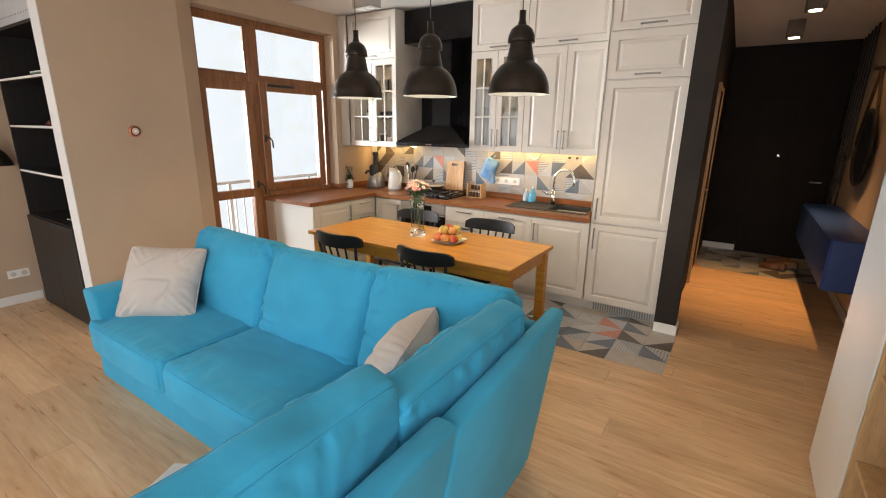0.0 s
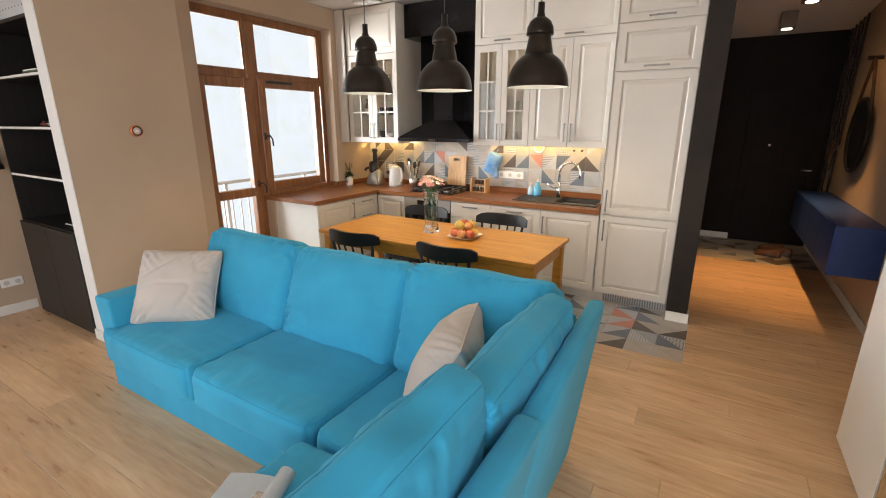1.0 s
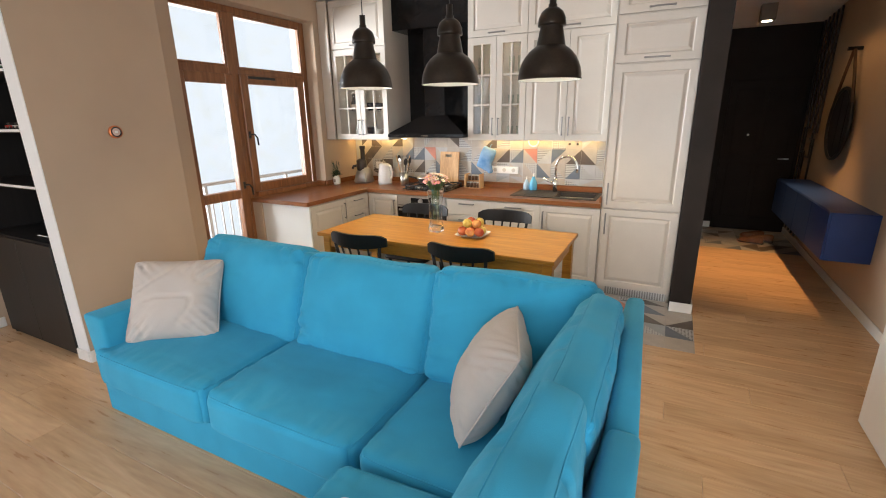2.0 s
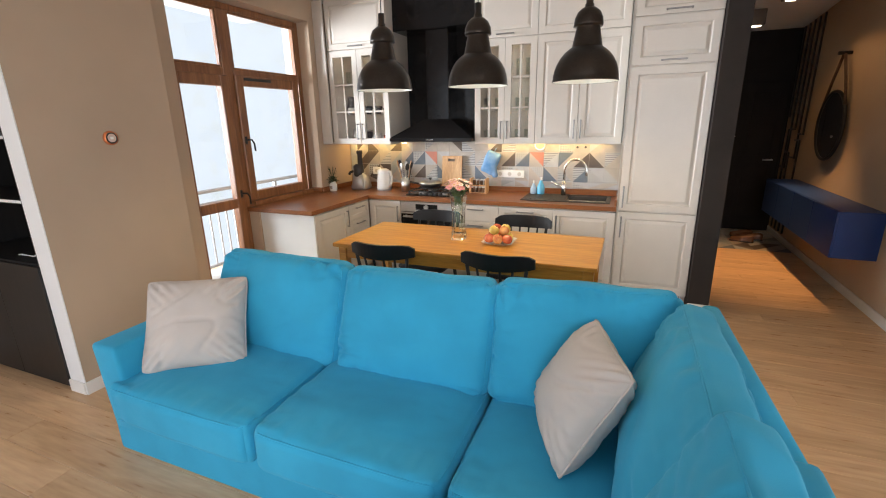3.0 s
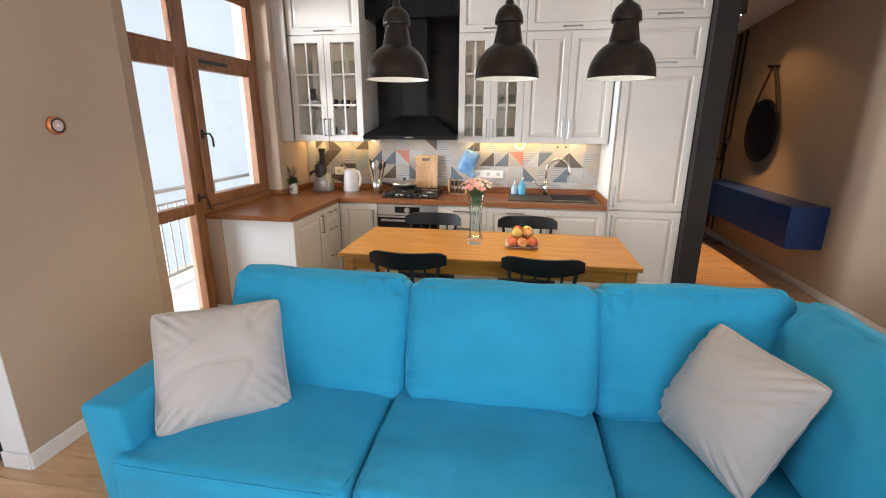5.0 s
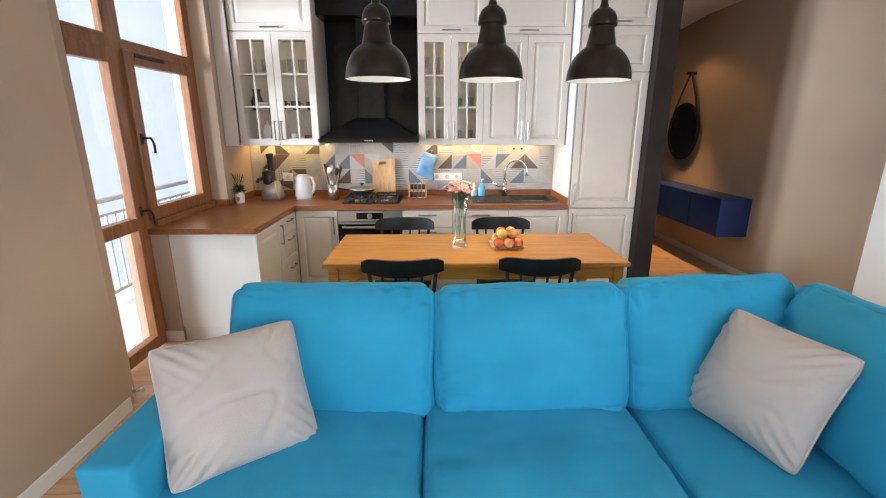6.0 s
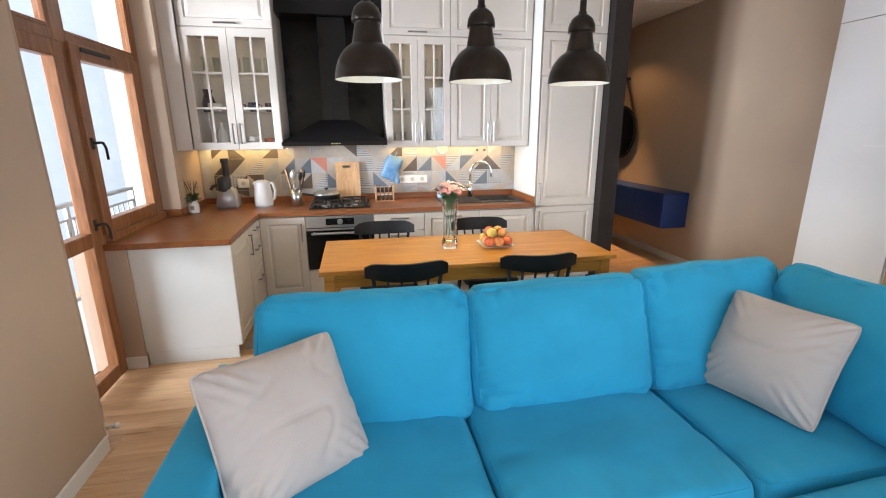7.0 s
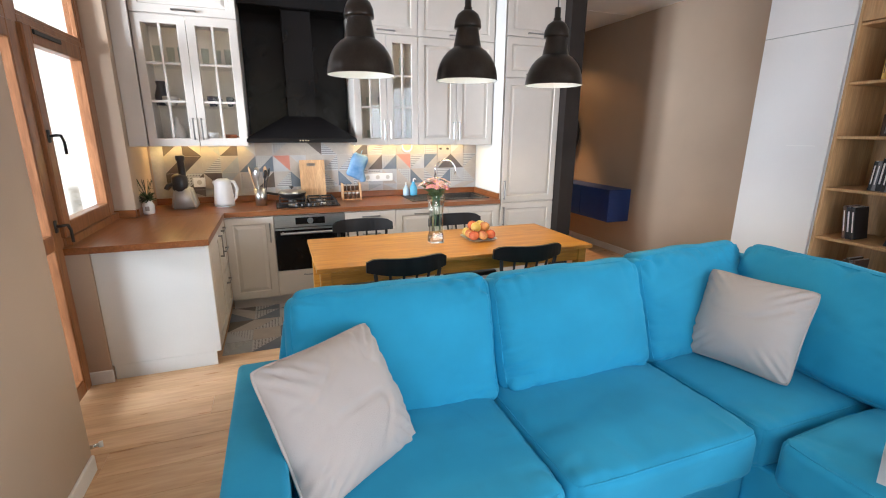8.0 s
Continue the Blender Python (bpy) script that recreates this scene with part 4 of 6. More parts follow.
# ---- pendant lamps ----
def pendant(x, y, z):
    p = thing("pendant_lamp", (x, y, z), "black enamel bell-shaped pendant lamp, lit, over the table", "pendant lamp", "lamps over the table")
    bm = bmesh.new()
    arch = [radians(k) for k in (8, 18, 28, 38, 48, 56, 63)]
    prof = [(0.196, -0.004), (0.198, 0.0), (0.195, 0.004)] + [(0.195 * math.cos(a) ** 0.9, 0.212 * math.sin(a)) for a in arch]
    prof += [(0.090, 0.194), (0.088, 0.198), (0.068, 0.300), (0.068, 0.306), (0.084, 0.306), (0.085, 0.318), (0.081, 0.350), (0.066, 0.384), (0.042, 0.404), (0.026, 0.412), (0.026, 0.425), (0.021, 0.43), (0.021, 0.492), (0.0, 0.492)]
    lathe(bm, prof, (x, y, z), 40)
    part("shade", bm, M_BLACKMETAL, p, "", True)
    bm = bmesh.new()
    lathe(bm, [(0.194, -0.003)] + [(0.188 * math.cos(a) ** 0.9, 0.004 + 0.198 * math.sin(a)) for a in arch] + [(0.0, 0.185)], (x, y, z), 40)
    part("lining", bm, M_WHITEIN, p, "white enamel inside", True)
    bm = bmesh.new()
    bmesh.ops.create_uvsphere(bm, u_segments=16, v_segments=10, radius=0.045, matrix=Matrix.Translation((x, y, z + 0.085)))
    part("bulb", bm, M_BULB, p, "glowing bulb", True)
    bm = rod(bmesh.new(), (x, y, z + 0.490), (x, y, CEIL - 0.02), 0.0035, None, 6)
    part("cable", bm, M_DARKPLASTIC, p)
    part("canopy", rod(bmesh.new(), (x, y, CEIL - 0.022), (x, y, CEIL), 0.04, None, 20), M_BLACKMETAL, p)


for px, py in ((-2.224, 3.345), (-1.54, 3.372), (-0.865, 3.41)):
    pendant(px, py, 1.86)

# ---- sofa ----
sofa = thing("corner_sofa", (-1.5, 1.6, 0.0), "turquoise velvet corner sofa with loose back cushions", "sofa")


def thin(bm, dx, dy, dz, taper):
    """Narrows an upright cushion towards its top."""
    for v in bm.verts:
        k = 1 - taper * max(0.0, v.co.z / (dz / 2) + 0.1)
        if dy < dx:
            v.co.y *= k
        else:
            v.co.x *= k


def cushion(name, cx, cy, cz, dx, dy, dz, rot=(0, 0, 0), seed=0, r=0.06, puff=0.03, n=16, wrinkle=0.008, freq=4.0, label="", taper=0.0):
    bm = soft_box(dx, dy, dz, r, puff, n, seed, wrinkle, freq)
    thin(bm, dx, dy, dz, taper)
    bmesh.ops.transform(bm, matrix=pose(cx, cy, cz, *rot), verts=bm.verts[:])
    ob = part(name, bm, M_SOFA, sofa, label, True)
    axis = "z" if dz < min(dx, dy) else ("y" if dy < dx else "x")
    for side in (-1, 1):
        bm = soft_seam(dx, dy, dz, r, puff, seed, wrinkle, freq, axis, side)
        thin(bm, dx, dy, dz, taper)
        bmesh.ops.transform(bm, matrix=pose(cx, cy, cz, *rot), verts=bm.verts[:])
        part("piping", bm, M_SOFA, ob, "", True)
    return ob


# frame: plinths, lean outer back, arm
part("base", bx(-2.945, -0.25, 1.575, 2.40, 0.0, 0.27, 0.015, 2), M_SOFA, sofa)
part("base", bx(-1.03, -0.25, 0.55, 1.574, 0.0, 0.27, 0.015, 2), M_SOFA, sofa)


def lean_block(outline_lo, outline_hi, z0, z1, bevel=0.025):
    bm = bmesh.new()
    lo = [bm.verts.new((x, y, z0)) for x, y in outline_lo]
    hi = [bm.verts.new((x, y, z1)) for x, y in outline_hi]
    bm.faces.new(lo[::-1])
    bm.faces.new(hi)
    n = len(lo)
    for k in range(n):
        bm.faces.new((lo[k], lo[(k + 1) % n], hi[(k + 1) % n], hi[k]))
    bmesh.ops.bevel(bm, geom=bm.edges[:], offset=bevel, segments=3, affect="EDGES", profile=0.5)
    return bm


part("back_frame", lean_block([(-2.90, 2.345), (-0.32, 2.345), (-0.32, 2.42), (-2.90, 2.42)], [(-2.76, 2.40), (-0.27, 2.40), (-0.27, 2.49), (-2.76, 2.49)], 0.02, 0.76), M_SOFA, sofa, "", True)
part("side_frame", lean_block([(-0.36, 1.485), (-0.245, 1.485), (-0.245, 2.42), (-0.36, 2.42)], [(-0.185, 1.485), (-0.105, 1.485), (-0.150, 2.49), (-0.225, 2.49)], 0.02, 0.85), M_SOFA, sofa, "", True)
part("side_frame", lean_block([(-0.36, 0.52), (-0.245, 0.52), (-0.245, 1.48), (-0.36, 1.48)], [(-0.185, 0.52), (-0.100, 0.52), (-0.100, 1.48), (-0.185, 1.48)], 0.02, 0.875), M_SOFA, sofa, "", True)
part("arm", lean_block([(-2.95, 1.58), (-2.77, 1.58), (-2.77, 2.34), (-2.95, 2.34)], [(-2.95, 1.55), (-2.775, 1.55), (-2.775, 2.36), (-2.95, 2.36)], 0.05, 0.625, 0.022), M_SOFA, sofa, "", True)
# seats
cushion("seat_cushion", -2.39, 1.92, 0.345, 0.905, 0.86, 0.20, (0, 0, 0), 1, 0.045, 0.026, 48, 0.009)
cushion("seat_cushion", -1.502, 1.92, 0.345, 0.862, 0.86, 0.20, (0, 0, 0), 2, 0.045, 0.028, 48, 0.011)
cushion("seat_cushion", -0.70, 1.925, 0.342, 0.725, 0.86, 0.19, (0, 0, 0), 3, 0.045, 0.02, 44, 0.006)
cushion("seat_cushion", -0.70, 1.01, 0.345, 0.745, 0.91, 0.21, (0, 0, 0), 4, 0.045, 0.024, 46, 0.007)
# boxed back cushions, leaning on the frame
cushion("back_cushion", -2.322, 2.222, 0.650, 0.855, 0.19, 0.575, (-18, 0, 0), 5, 0.065, 0.055, 60, 0.017, 5.0, "", 0.12)
cushion("back_cushion", -1.485, 2.212, 0.656, 0.825, 0.19, 0.560, (-19, 0, 0), 6, 0.065, 0.058, 60, 0.015, 5.0, "", 0.12)
cushion("back_cushion", -0.700, 2.240, 0.668, 0.785, 0.19, 0.570, (-17, 0, 4), 7, 0.065, 0.052, 60, 0.017, 5.0, "", 0.12)
# boxed cushions along the side
cushion("back_cushion", -0.350, 1.785, 0.690, 0.20, 0.87, 0.55, (0, 16, 0), 8, 0.055, 0.05, 60, 0.013, 5.0, "", 0.28)
cushion("back_cushion", -0.350, 0.975, 0.735, 0.21, 0.86, 0.61, (0, 13, 0), 9, 0.05, 0.055, 64, 0.018, 5.0, "", 0.38)


def throw_pillow(place, along, up, w, h, t, seed, label):
    p = thing("throw_pillow", (0, 0, 0), label, "pillow", "pillows on the sofa")
    part("cover", pillow_mesh(w, h, t, seed, 56, 2.6, 0.58, 0.034, 0.045, 0.05), M_PILLOW, p, "", True)
    part("piping", pillow_seam(w, h, 0.045, 0.05, 0.005), M_PILLOW, p, "", True)
    ax, az = Vector(along).normalized(), Vector(up)
    ay = az.cross(ax).normalized()
    az = ax.cross(ay)
    p.matrix_basis = Matrix.Translation(place) @ Matrix((ax, ay, az)).transposed().to_4x4()
    return p


throw_pillow((-2.597, 1.874, 0.648), (0.815, 0.578, -0.03), (-0.319, 0.442, 0.838), 0.495, 0.475, 0.225, 1.3, "cream linen throw pillow leaning in the sofa corner by the arm")
throw_pillow((-0.670, 1.909, 0.660), (0.319, -0.948, -0.015), (0.46, 0.149, 0.875), 0.462, 0.450, 0.24, 4.7, "cream linen throw pillow tilted in the sofa's inner corner")

# ---- right side: wardrobe, shelves ----
wd = thing("wardrobe", (1.17, 2.96, 0.0), "tall glossy white wardrobe with handle recess", "wardrobe")
part("body", bx(0.966, 1.404, 2.645, 3.26, 0.0, 2.875, 0.002), M_WARD, wd)
part("door", bx(0.945, 0.9655, 2.665, 3.259, 0.03, 2.246, 0.002), M_WARD, wd)
part("top_door", bx(0.945, 0.9655, 2.665, 3.259, 2.25, 2.874, 0.002), M_WARD, wd)
# the glint along the handle recess, set as a white strip
part("handle", bx(0.9435, 0.9449, 2.745, 2.945, 1.452, 1.459), M_WHITEPLASTIC, wd, "thin handle recess with its glint painted as a white strip")
sh = thing("shelf_unit", (1.17, 2.2, 0.0), "oak open shelf unit filled with books", "shelf unit")
part("side_panel", bx(0.945, 1.404, 2.625, 2.644, 0, 2.876, 0.002), M_OAK, sh)
part("side_panel", bx(0.945, 1.404, 1.80, 1.819, 0, 2.876, 0.002), M_OAK, sh)
part("back_panel", bx(1.39, 1.404, 1.82, 2.624, 0, 2.876), M_OAK, sh)
for z in (0.10, 0.46, 0.818, 1.171, 1.528, 1.882, 2.25):
    part("shelf", bx(0.955, 1.389, 1.82, 2.624, z - 0.02, z, 0.002), M_OAK, sh)
part("top_door", bx(0.945, 0.965, 1.82, 2.624, 2.255, 2.874, 0.002), M_OAK, sh)

# ---- hall ----
bc = thing("wall_cabinet_blue", (1.25, 6.1, 0.45), "royal blue lacquered floating hall cabinet", "cabinet")
part("body", bx(1.092, 1.404, 5.0, 7.25, 0.452, 0.853, 0.003), M_BLUE, bc)
for k in range(4):
    y0 = 5.0 + k * 0.5625
    part("drawer", bx(1.078, 1.0915, y0 + 0.003, y0 + 0.5595, 0.455, 0.85, 0.002), M_BLUE, bc)
part("handle_gap", bx(1.0925, 1.40, 5.003, 7.247, 0.8532, 0.8545), M_BLUE, bc)


def ring(bm, centre, axis, r, tube_r, seg=40, sub=8):
    """A round ring about an axis ('x', 'y' or 'z')."""
    cx, cy, cz = centre
    pts = []
    for k in range(seg + 1):
        a = 2 * math.pi * k / seg
        c, s = r * math.cos(a), r * math.sin(a)
        pts.append({"x": (cx, cy + c, cz + s), "y": (cx + c, cy, cz + s), "z": (cx + c, cy + s, cz)}[axis])
    return tube(bm, pts, tube_r, sub)


# round mirror on its strap
mr = thing("wall_mirror", (1.40, 6.42, 1.53), "round mirror in a black frame hung on a leather strap", "mirror")
b = rod(bmesh.new(), (1.350, 6.44, 1.515), (1.368, 6.44, 1.515), 0.34, None, 48)
part("glass", b, M_MIRROR, mr)
part("frame", ring(bmesh.new(), (1.353, 6.44, 1.515), "x", 0.345, 0.017), M_BLACK, mr, "", True)
M_STRAP = mat("dark_leather", (0.06, 0.025, 0.012), 0.6, vary=0.2, scale=20)
for sy in (-1, 1):
    b = bmesh.new()
    a0, a1 = Vector((1.345, 6.40 + sy * 0.02, 2.21)), Vector((1.352, 6.44 + sy * 0.29, 1.72))
    tube(b, [a0, a0.lerp(a1, 0.5) + Vector((0, sy * 0.012, 0)), a1], 0.014, 6)
    part("strap", b, M_STRAP, mr, "dark leather strap", True)
part("peg", rod(bmesh.new(), (1.29, 6.40, 2.222), (1.404, 6.40, 2.222), 0.018, None, 12), M_BLACK, mr, "black wall peg")

# black meander of bars on the hall wall
lt = thing("wall_lattice", (1.38, 7.35, 0.1), "black metal decorative bars fixed to the hall wall", "wall decoration")
for k, (z0, z1) in enumerate(((1.40, 2.76), (0.12, 1.32), (1.10, 2.75), (0.12, 0.80), (1.45, 2.74), (0.12, 1.15), (0.95, 2.73), (0.12, 1.45), (1.60, 2.72))):
    yy = 7.30 + k * 0.083
    part("bar", bx(1.372, 1.392, yy - 0.009, yy + 0.009, z0, z1), M_BLACKMETAL, lt)
for y0, y1, z in ((7.30, 7.466, 1.40), (7.383, 7.549, 1.32), (7.466, 7.632, 1.10), (7.549, 7.715, 0.80), (7.632, 7.798, 1.45), (7.715, 7.881, 1.15), (7.798, 7.964, 0.95)):
    part("crossbar", bx(1.373, 1.391, y0 - 0.009, y1 + 0.009, z - 0.009, z + 0.009), M_BLACKMETAL, lt)

# surface spots
M_SPOTBOX = mat("bronze_spot_box", (0.09, 0.06, 0.04), 0.4, metal=0.6, vary=0.1)
for hx, hy, top in ((0.75, 6.11, HALLCEIL), (0.67, 7.09, HALLCEIL - 0.068)):
    s = thing("ceiling_spot", (hx, hy, top - 0.17), "dark square surface-mounted ceiling spot, lit", "ceiling lamp", "hall ceiling spots")
    part("housing", bx(hx - 0.075, hx + 0.075, hy - 0.075, hy + 0.075, top - 0.17, top, 0.004), M_SPOTBOX, s)
    part("lens", rod(bmesh.new(), (hx, hy, top - 0.1745), (hx, hy, top - 0.171), 0.05, None, 24), M_SPOT, s, "glowing round lens")
ks = thing("ceiling_spot", (-2.95, 4.27, CEIL - 0.11), "grey steel double ceiling spot above the kitchen", "ceiling lamp")
part("housing", bx(-3.08, -2.82, 4.20, 4.34, CEIL - 0.11, CEIL, 0.004), M_STEEL, ks)
for k in (-0.06, 0.06):
    part("lens", rod(bmesh.new(), (-2.95 + k, 4.27, CEIL - 0.114), (-2.95 + k, 4.27, CEIL - 0.111), 0.042, None, 20), M_WHITEIN, ks)

# hall doors and shoes
d1 = thing("door_1", (0.75, 8.08, 0.0), "black panelled front door, closed", "door", "", "structure")
part("leaf", bx(0.50, 1.36, 8.065, 8.098, 0.005, 2.06, 0.004), M_BLACKWALL, d1)
for a in ((0.60, 0.90, 0.2, 0.95), (0.96, 1.26, 0.2, 0.95), (0.60, 0.90, 1.08, 1.95), (0.96, 1.26, 1.08, 1.95)):
    part("panel", bx(a[0], a[1], 8.056, 8.0645, a[2], a[3], 0.006), M_BLACKWALL, d1)
part("peephole", rod(bmesh.new(), (0.79, 8.05, 1.345), (0.79, 8.064, 1.345), 0.014, None, 14), M_CHROME, d1, "bright round peephole")
b = tube(bmesh.new(), [(1.29, 8.065, 1.03), (1.29, 8.01, 1.03), (1.17, 8.01, 1.03)], 0.01, 8)
part("door_handle", b, M_HANDLE, d1, "", True)
d2 = thing("door_2", (0.10, 6.5, 0.0), "dark interior door with a pale oak casing edge in the dark partition", "door", "", "structure")
part("leaf", bx(0.060, 0.100, 6.125, 6.935, 0.005, 2.06, 0.002), M_DARK, d2)
b = bmesh.new()
box(b, 0.099, 0.128, 6.06, 6.105, 0.0, 2.12, 0.003)
box(b, 0.099, 0.113, 6.945, 6.98, 0.0, 2.12, 0.003)
box(b, 0.099, 0.113, 6.105, 6.945, 2.08, 2.12, 0.003)
part("door_frame", b, M_DOORWOOD, d2, "pale oak casing")
b = tube(bmesh.new(), [(0.10, 6.20, 1.03), (0.15, 6.20, 1.03), (0.15, 6.32, 1.03)], 0.009, 8)
part("door_handle", b, M_CHROME, d2, "", True)


def shoe(x, y, rot):
    s = thing("shoe", (0, 0, 0), "worn brown leather shoe on the hall tiles", "shoe", "shoes by the door")
    bm = bmesh.new()
    rings = []
    for i in range(12):
        u = i / 11
        w = 0.038 + 0.014 * math.sin(u * math.pi) - 0.012 * (abs(u - 0.28) < 0.12)
        h = 0.085 - 0.045 * u ** 1.5 if u > 0.1 else 0.08
        if i in (0, 11):
            w *= 0.55
            h *= 0.8
        rings.append([bm.verts.new((w * math.cos(a), (u - 0.5) * 0.27, 0.018 + max(0, h * math.sin(a)))) for a in [math.pi * k / 8 for k in range(9)]])
    for a, c in zip(rings, rings[1:]):
        for k in range(8):
            bm.faces.new((a[k], a[k + 1], c[k + 1], c[k]))
    bm.faces.new(rings[0])
    bm.faces.new(rings[-1])
    part("upper", bm, mat("brown_leather", (0.16, 0.06, 0.022), 0.45, vary=0.2, scale=20), s, "", True)
    bm = soft_box(0.095, 0.28, 0.02, 0.009, 0.0, 6, 1, 0.0)
    bmesh.ops.translate(bm, verts=bm.verts[:], vec=(0, 0, 0.010))
    part("sole", bm, M_DARKPLASTIC, s, "dark rubber sole", True)
    s.matrix_basis = pose(x, y, 0.0, 0, 0, rot)


shoe(0.93, 7.30, 70)
shoe(1.06, 7.45, 82)
shoe(0.98, 7.62, 95)

# thermostat and sockets
th = thing("thermostat", (-3.65, 2.297, 1.576), "round copper-ringed thermostat dial on the wall", "thermostat")
part("body", rod(bmesh.new(), (-3.649, 2.297, 1.576), (-3.632, 2.297, 1.576), 0.044, 0.041, 36), mat("copper", (0.75, 0.25, 0.10), 0.35, metal=0.5, vary=0.1), th, "copper ring", True)
part("bezel", rod(bmesh.new(), (-3.6322, 2.297, 1.576), (-3.631, 2.297, 1.576), 0.035, None, 32), M_DARKPLASTIC, th, "black bezel ring")
part("face", rod(bmesh.new(), (-3.6308, 2.297, 1.576), (-3.6295, 2.297, 1.576), 0.026, None, 32), mat("thermostat_face", (0.62, 0.50, 0.44), 0.3, vary=0.05), th, "pale round display")
part("digit_bar", bx(-3.6296, -3.629, 2.287, 2.307, 1.568, 1.584), M_WHITEPLASTIC, th)


def socket(name, x0, x1, y0, y1, z0, z1, face, count, label):
    s = thing(name, ((x0 + x1) / 2, (y0 + y1) / 2, z0), label, "socket")
    part("plate", bx(x0, x1, y0, y1, z0, z1, 0.003), M_WHITEPLASTIC, s)
    for k in range(count):
        zc = (z0 + z1) / 2
        if face == "-y":
            xc = x0 + (k + 0.5) * (x1 - x0) / count
            part("outlet", rod(bmesh.new(), (xc, y0 - 0.0025, zc), (xc, y0, zc), 0.021, None, 20), mat("outlet_grey", (0.55, 0.52, 0.47), 0.5, vary=0.04), s)
        else:
            yc = y0 + (k + 0.5) * (y1 - y0) / count
            part("outlet", rod(bmesh.new(), (x1, yc, zc), (x1 + 0.0025, yc, zc), 0.021, None, 20), mat("outlet_grey", (0.55, 0.52, 0.47), 0.5, vary=0.04), s)
    return s


socket("wall_socket", -5.0, -4.988, 1.635, 1.79, 0.245, 0.32, "+x", 2, "white double wall socket above the skirting")
socket("wall_socket", -1.915, -1.60, 5.178, 5.1935, 1.035, 1.112, "-y", 3, "white triple socket on the splashback")
socket("wall_socket", -3.46, -3.36, 5.178, 5.1935, 1.03, 1.115, "-y", 1, "cream single socket on the splashback")

# ---- things on the worktop ----
Z = 0.877
sk = thing("kitchen_sink", (-1.1, 4.9, Z), "dark composite kitchen sink with drainboard", "sink")
b = bmesh.new()
box(b, -1.53, SX0, 4.70, 5.125, Z + 0.0005, Z + 0.009, 0.003)
box(b, SX1, -0.70, 4.70, 5.125, Z + 0.0005, Z + 0.009, 0.003)
box(b, SX0, SX1, 4.70, SY0, Z + 0.0005, Z + 0.009)
box(b, SX0, SX1, SY1, 5.125, Z + 0.0005, Z + 0.009)
part("rim", b, M_SINK, sk)
b = bmesh.new()
box(b, SX0 + 0.0005, SX1 - 0.0005, SY0 + 0.0005, SY0 + 0.008, 0.70, Z)
box(b, SX0 + 0.0005, SX1 - 0.0005, SY1 - 0.008, SY1 - 0.0005, 0.70, Z)
box(b, SX0 + 0.0005, SX0 + 0.008, SY0 + 0.008, SY1 - 0.008, 0.70, Z)
box(b, SX1 - 0.008, SX1 - 0.0005, SY0 + 0.008, SY1 - 0.008, 0.70, Z)
box(b, SX0 + 0.0005, SX1 - 0.0005, SY0 + 0.0005, SY1 - 0.0005, 0.692, 0.70)
part("basin", b, M_SINK, sk)
for k in range(7):
    part("drain_rib", bx(-1.49 + k * 0.045, -1.478 + k * 0.045, 4.76, 5.06, Z + 0.0092, Z + 0.0125), M_SINK, sk)
fc = thing("kitchen_tap", (-1.165, 5.07, Z), "chrome swan-neck kitchen tap at the sink", "tap")
part("base", rod(bmesh.new(), (-1.165, 5.07, Z + 0.0095), (-1.165, 5.07, Z + 0.15), 0.024, 0.020, 20), M_CHROME, fc, "", True)
arc = [(-1.165, 5.07, Z + 0.14), (-1.165, 5.07, Z + 0.26)]
for k in range(1, 13):
    a = math.pi * k / 12
    arc.append((-1.165 + 0.108 * (1 - math.cos(a)), 5.07 - 0.03 * k / 12, Z + 0.26 + 0.11 * math.sin(a)))
arc.append((-0.948, 5.04, Z + 0.215))
part("spout", tube(bmesh.new(), arc, 0.0125, 12), M_CHROME, fc, "", True)
part("lever", tube(bmesh.new(), [(-1.185, 5.07, Z + 0.105), (-1.235, 5.065, Z + 0.112), (-1.29, 5.06, Z + 0.15)], 0.009, 8), M_CHROME, fc, "", True)


def bottle(x, y, r, h, colour, label, pump):
    s = thing("soap_bottle", (x, y, Z), label, "bottle", "soap bottles by the sink")
    part("body", lathe(bmesh.new(), [(0, 0.009), (r * 0.95, 0.009), (r, 0.02), (r, h * 0.5), (r * 0.75, h * 0.72), (r * 0.42, h * 0.86), (r * 0.4, h), (0, h)], (x, y, Z), 20), colour, s, "", True)
    b2 = rod(bmesh.new(), (x, y, Z + h), (x, y, Z + h + 0.03), 0.006, None, 8)
    if pump:
        tube(b2, [(x, y, Z + h + 0.028), (x + 0.01, y - 0.02, Z + h + 0.034), (x + 0.012, y - 0.035, Z + h + 0.026)], 0.005, 6)
    part("pump", b2, M_WHITEPLASTIC, s)


bottle(-1.40, 5.09, 0.040, 0.15, mat("blue_soap", (0.12, 0.40, 0.62), 0.2, vary=0.05), "sky blue soap bottle with pump beside the sink", True)
bottle(-1.478, 5.10, 0.033, 0.115, mat("pale_blue_soap", (0.42, 0.55, 0.66), 0.2, vary=0.05), "pale blue short soap bottle beside the sink", False)

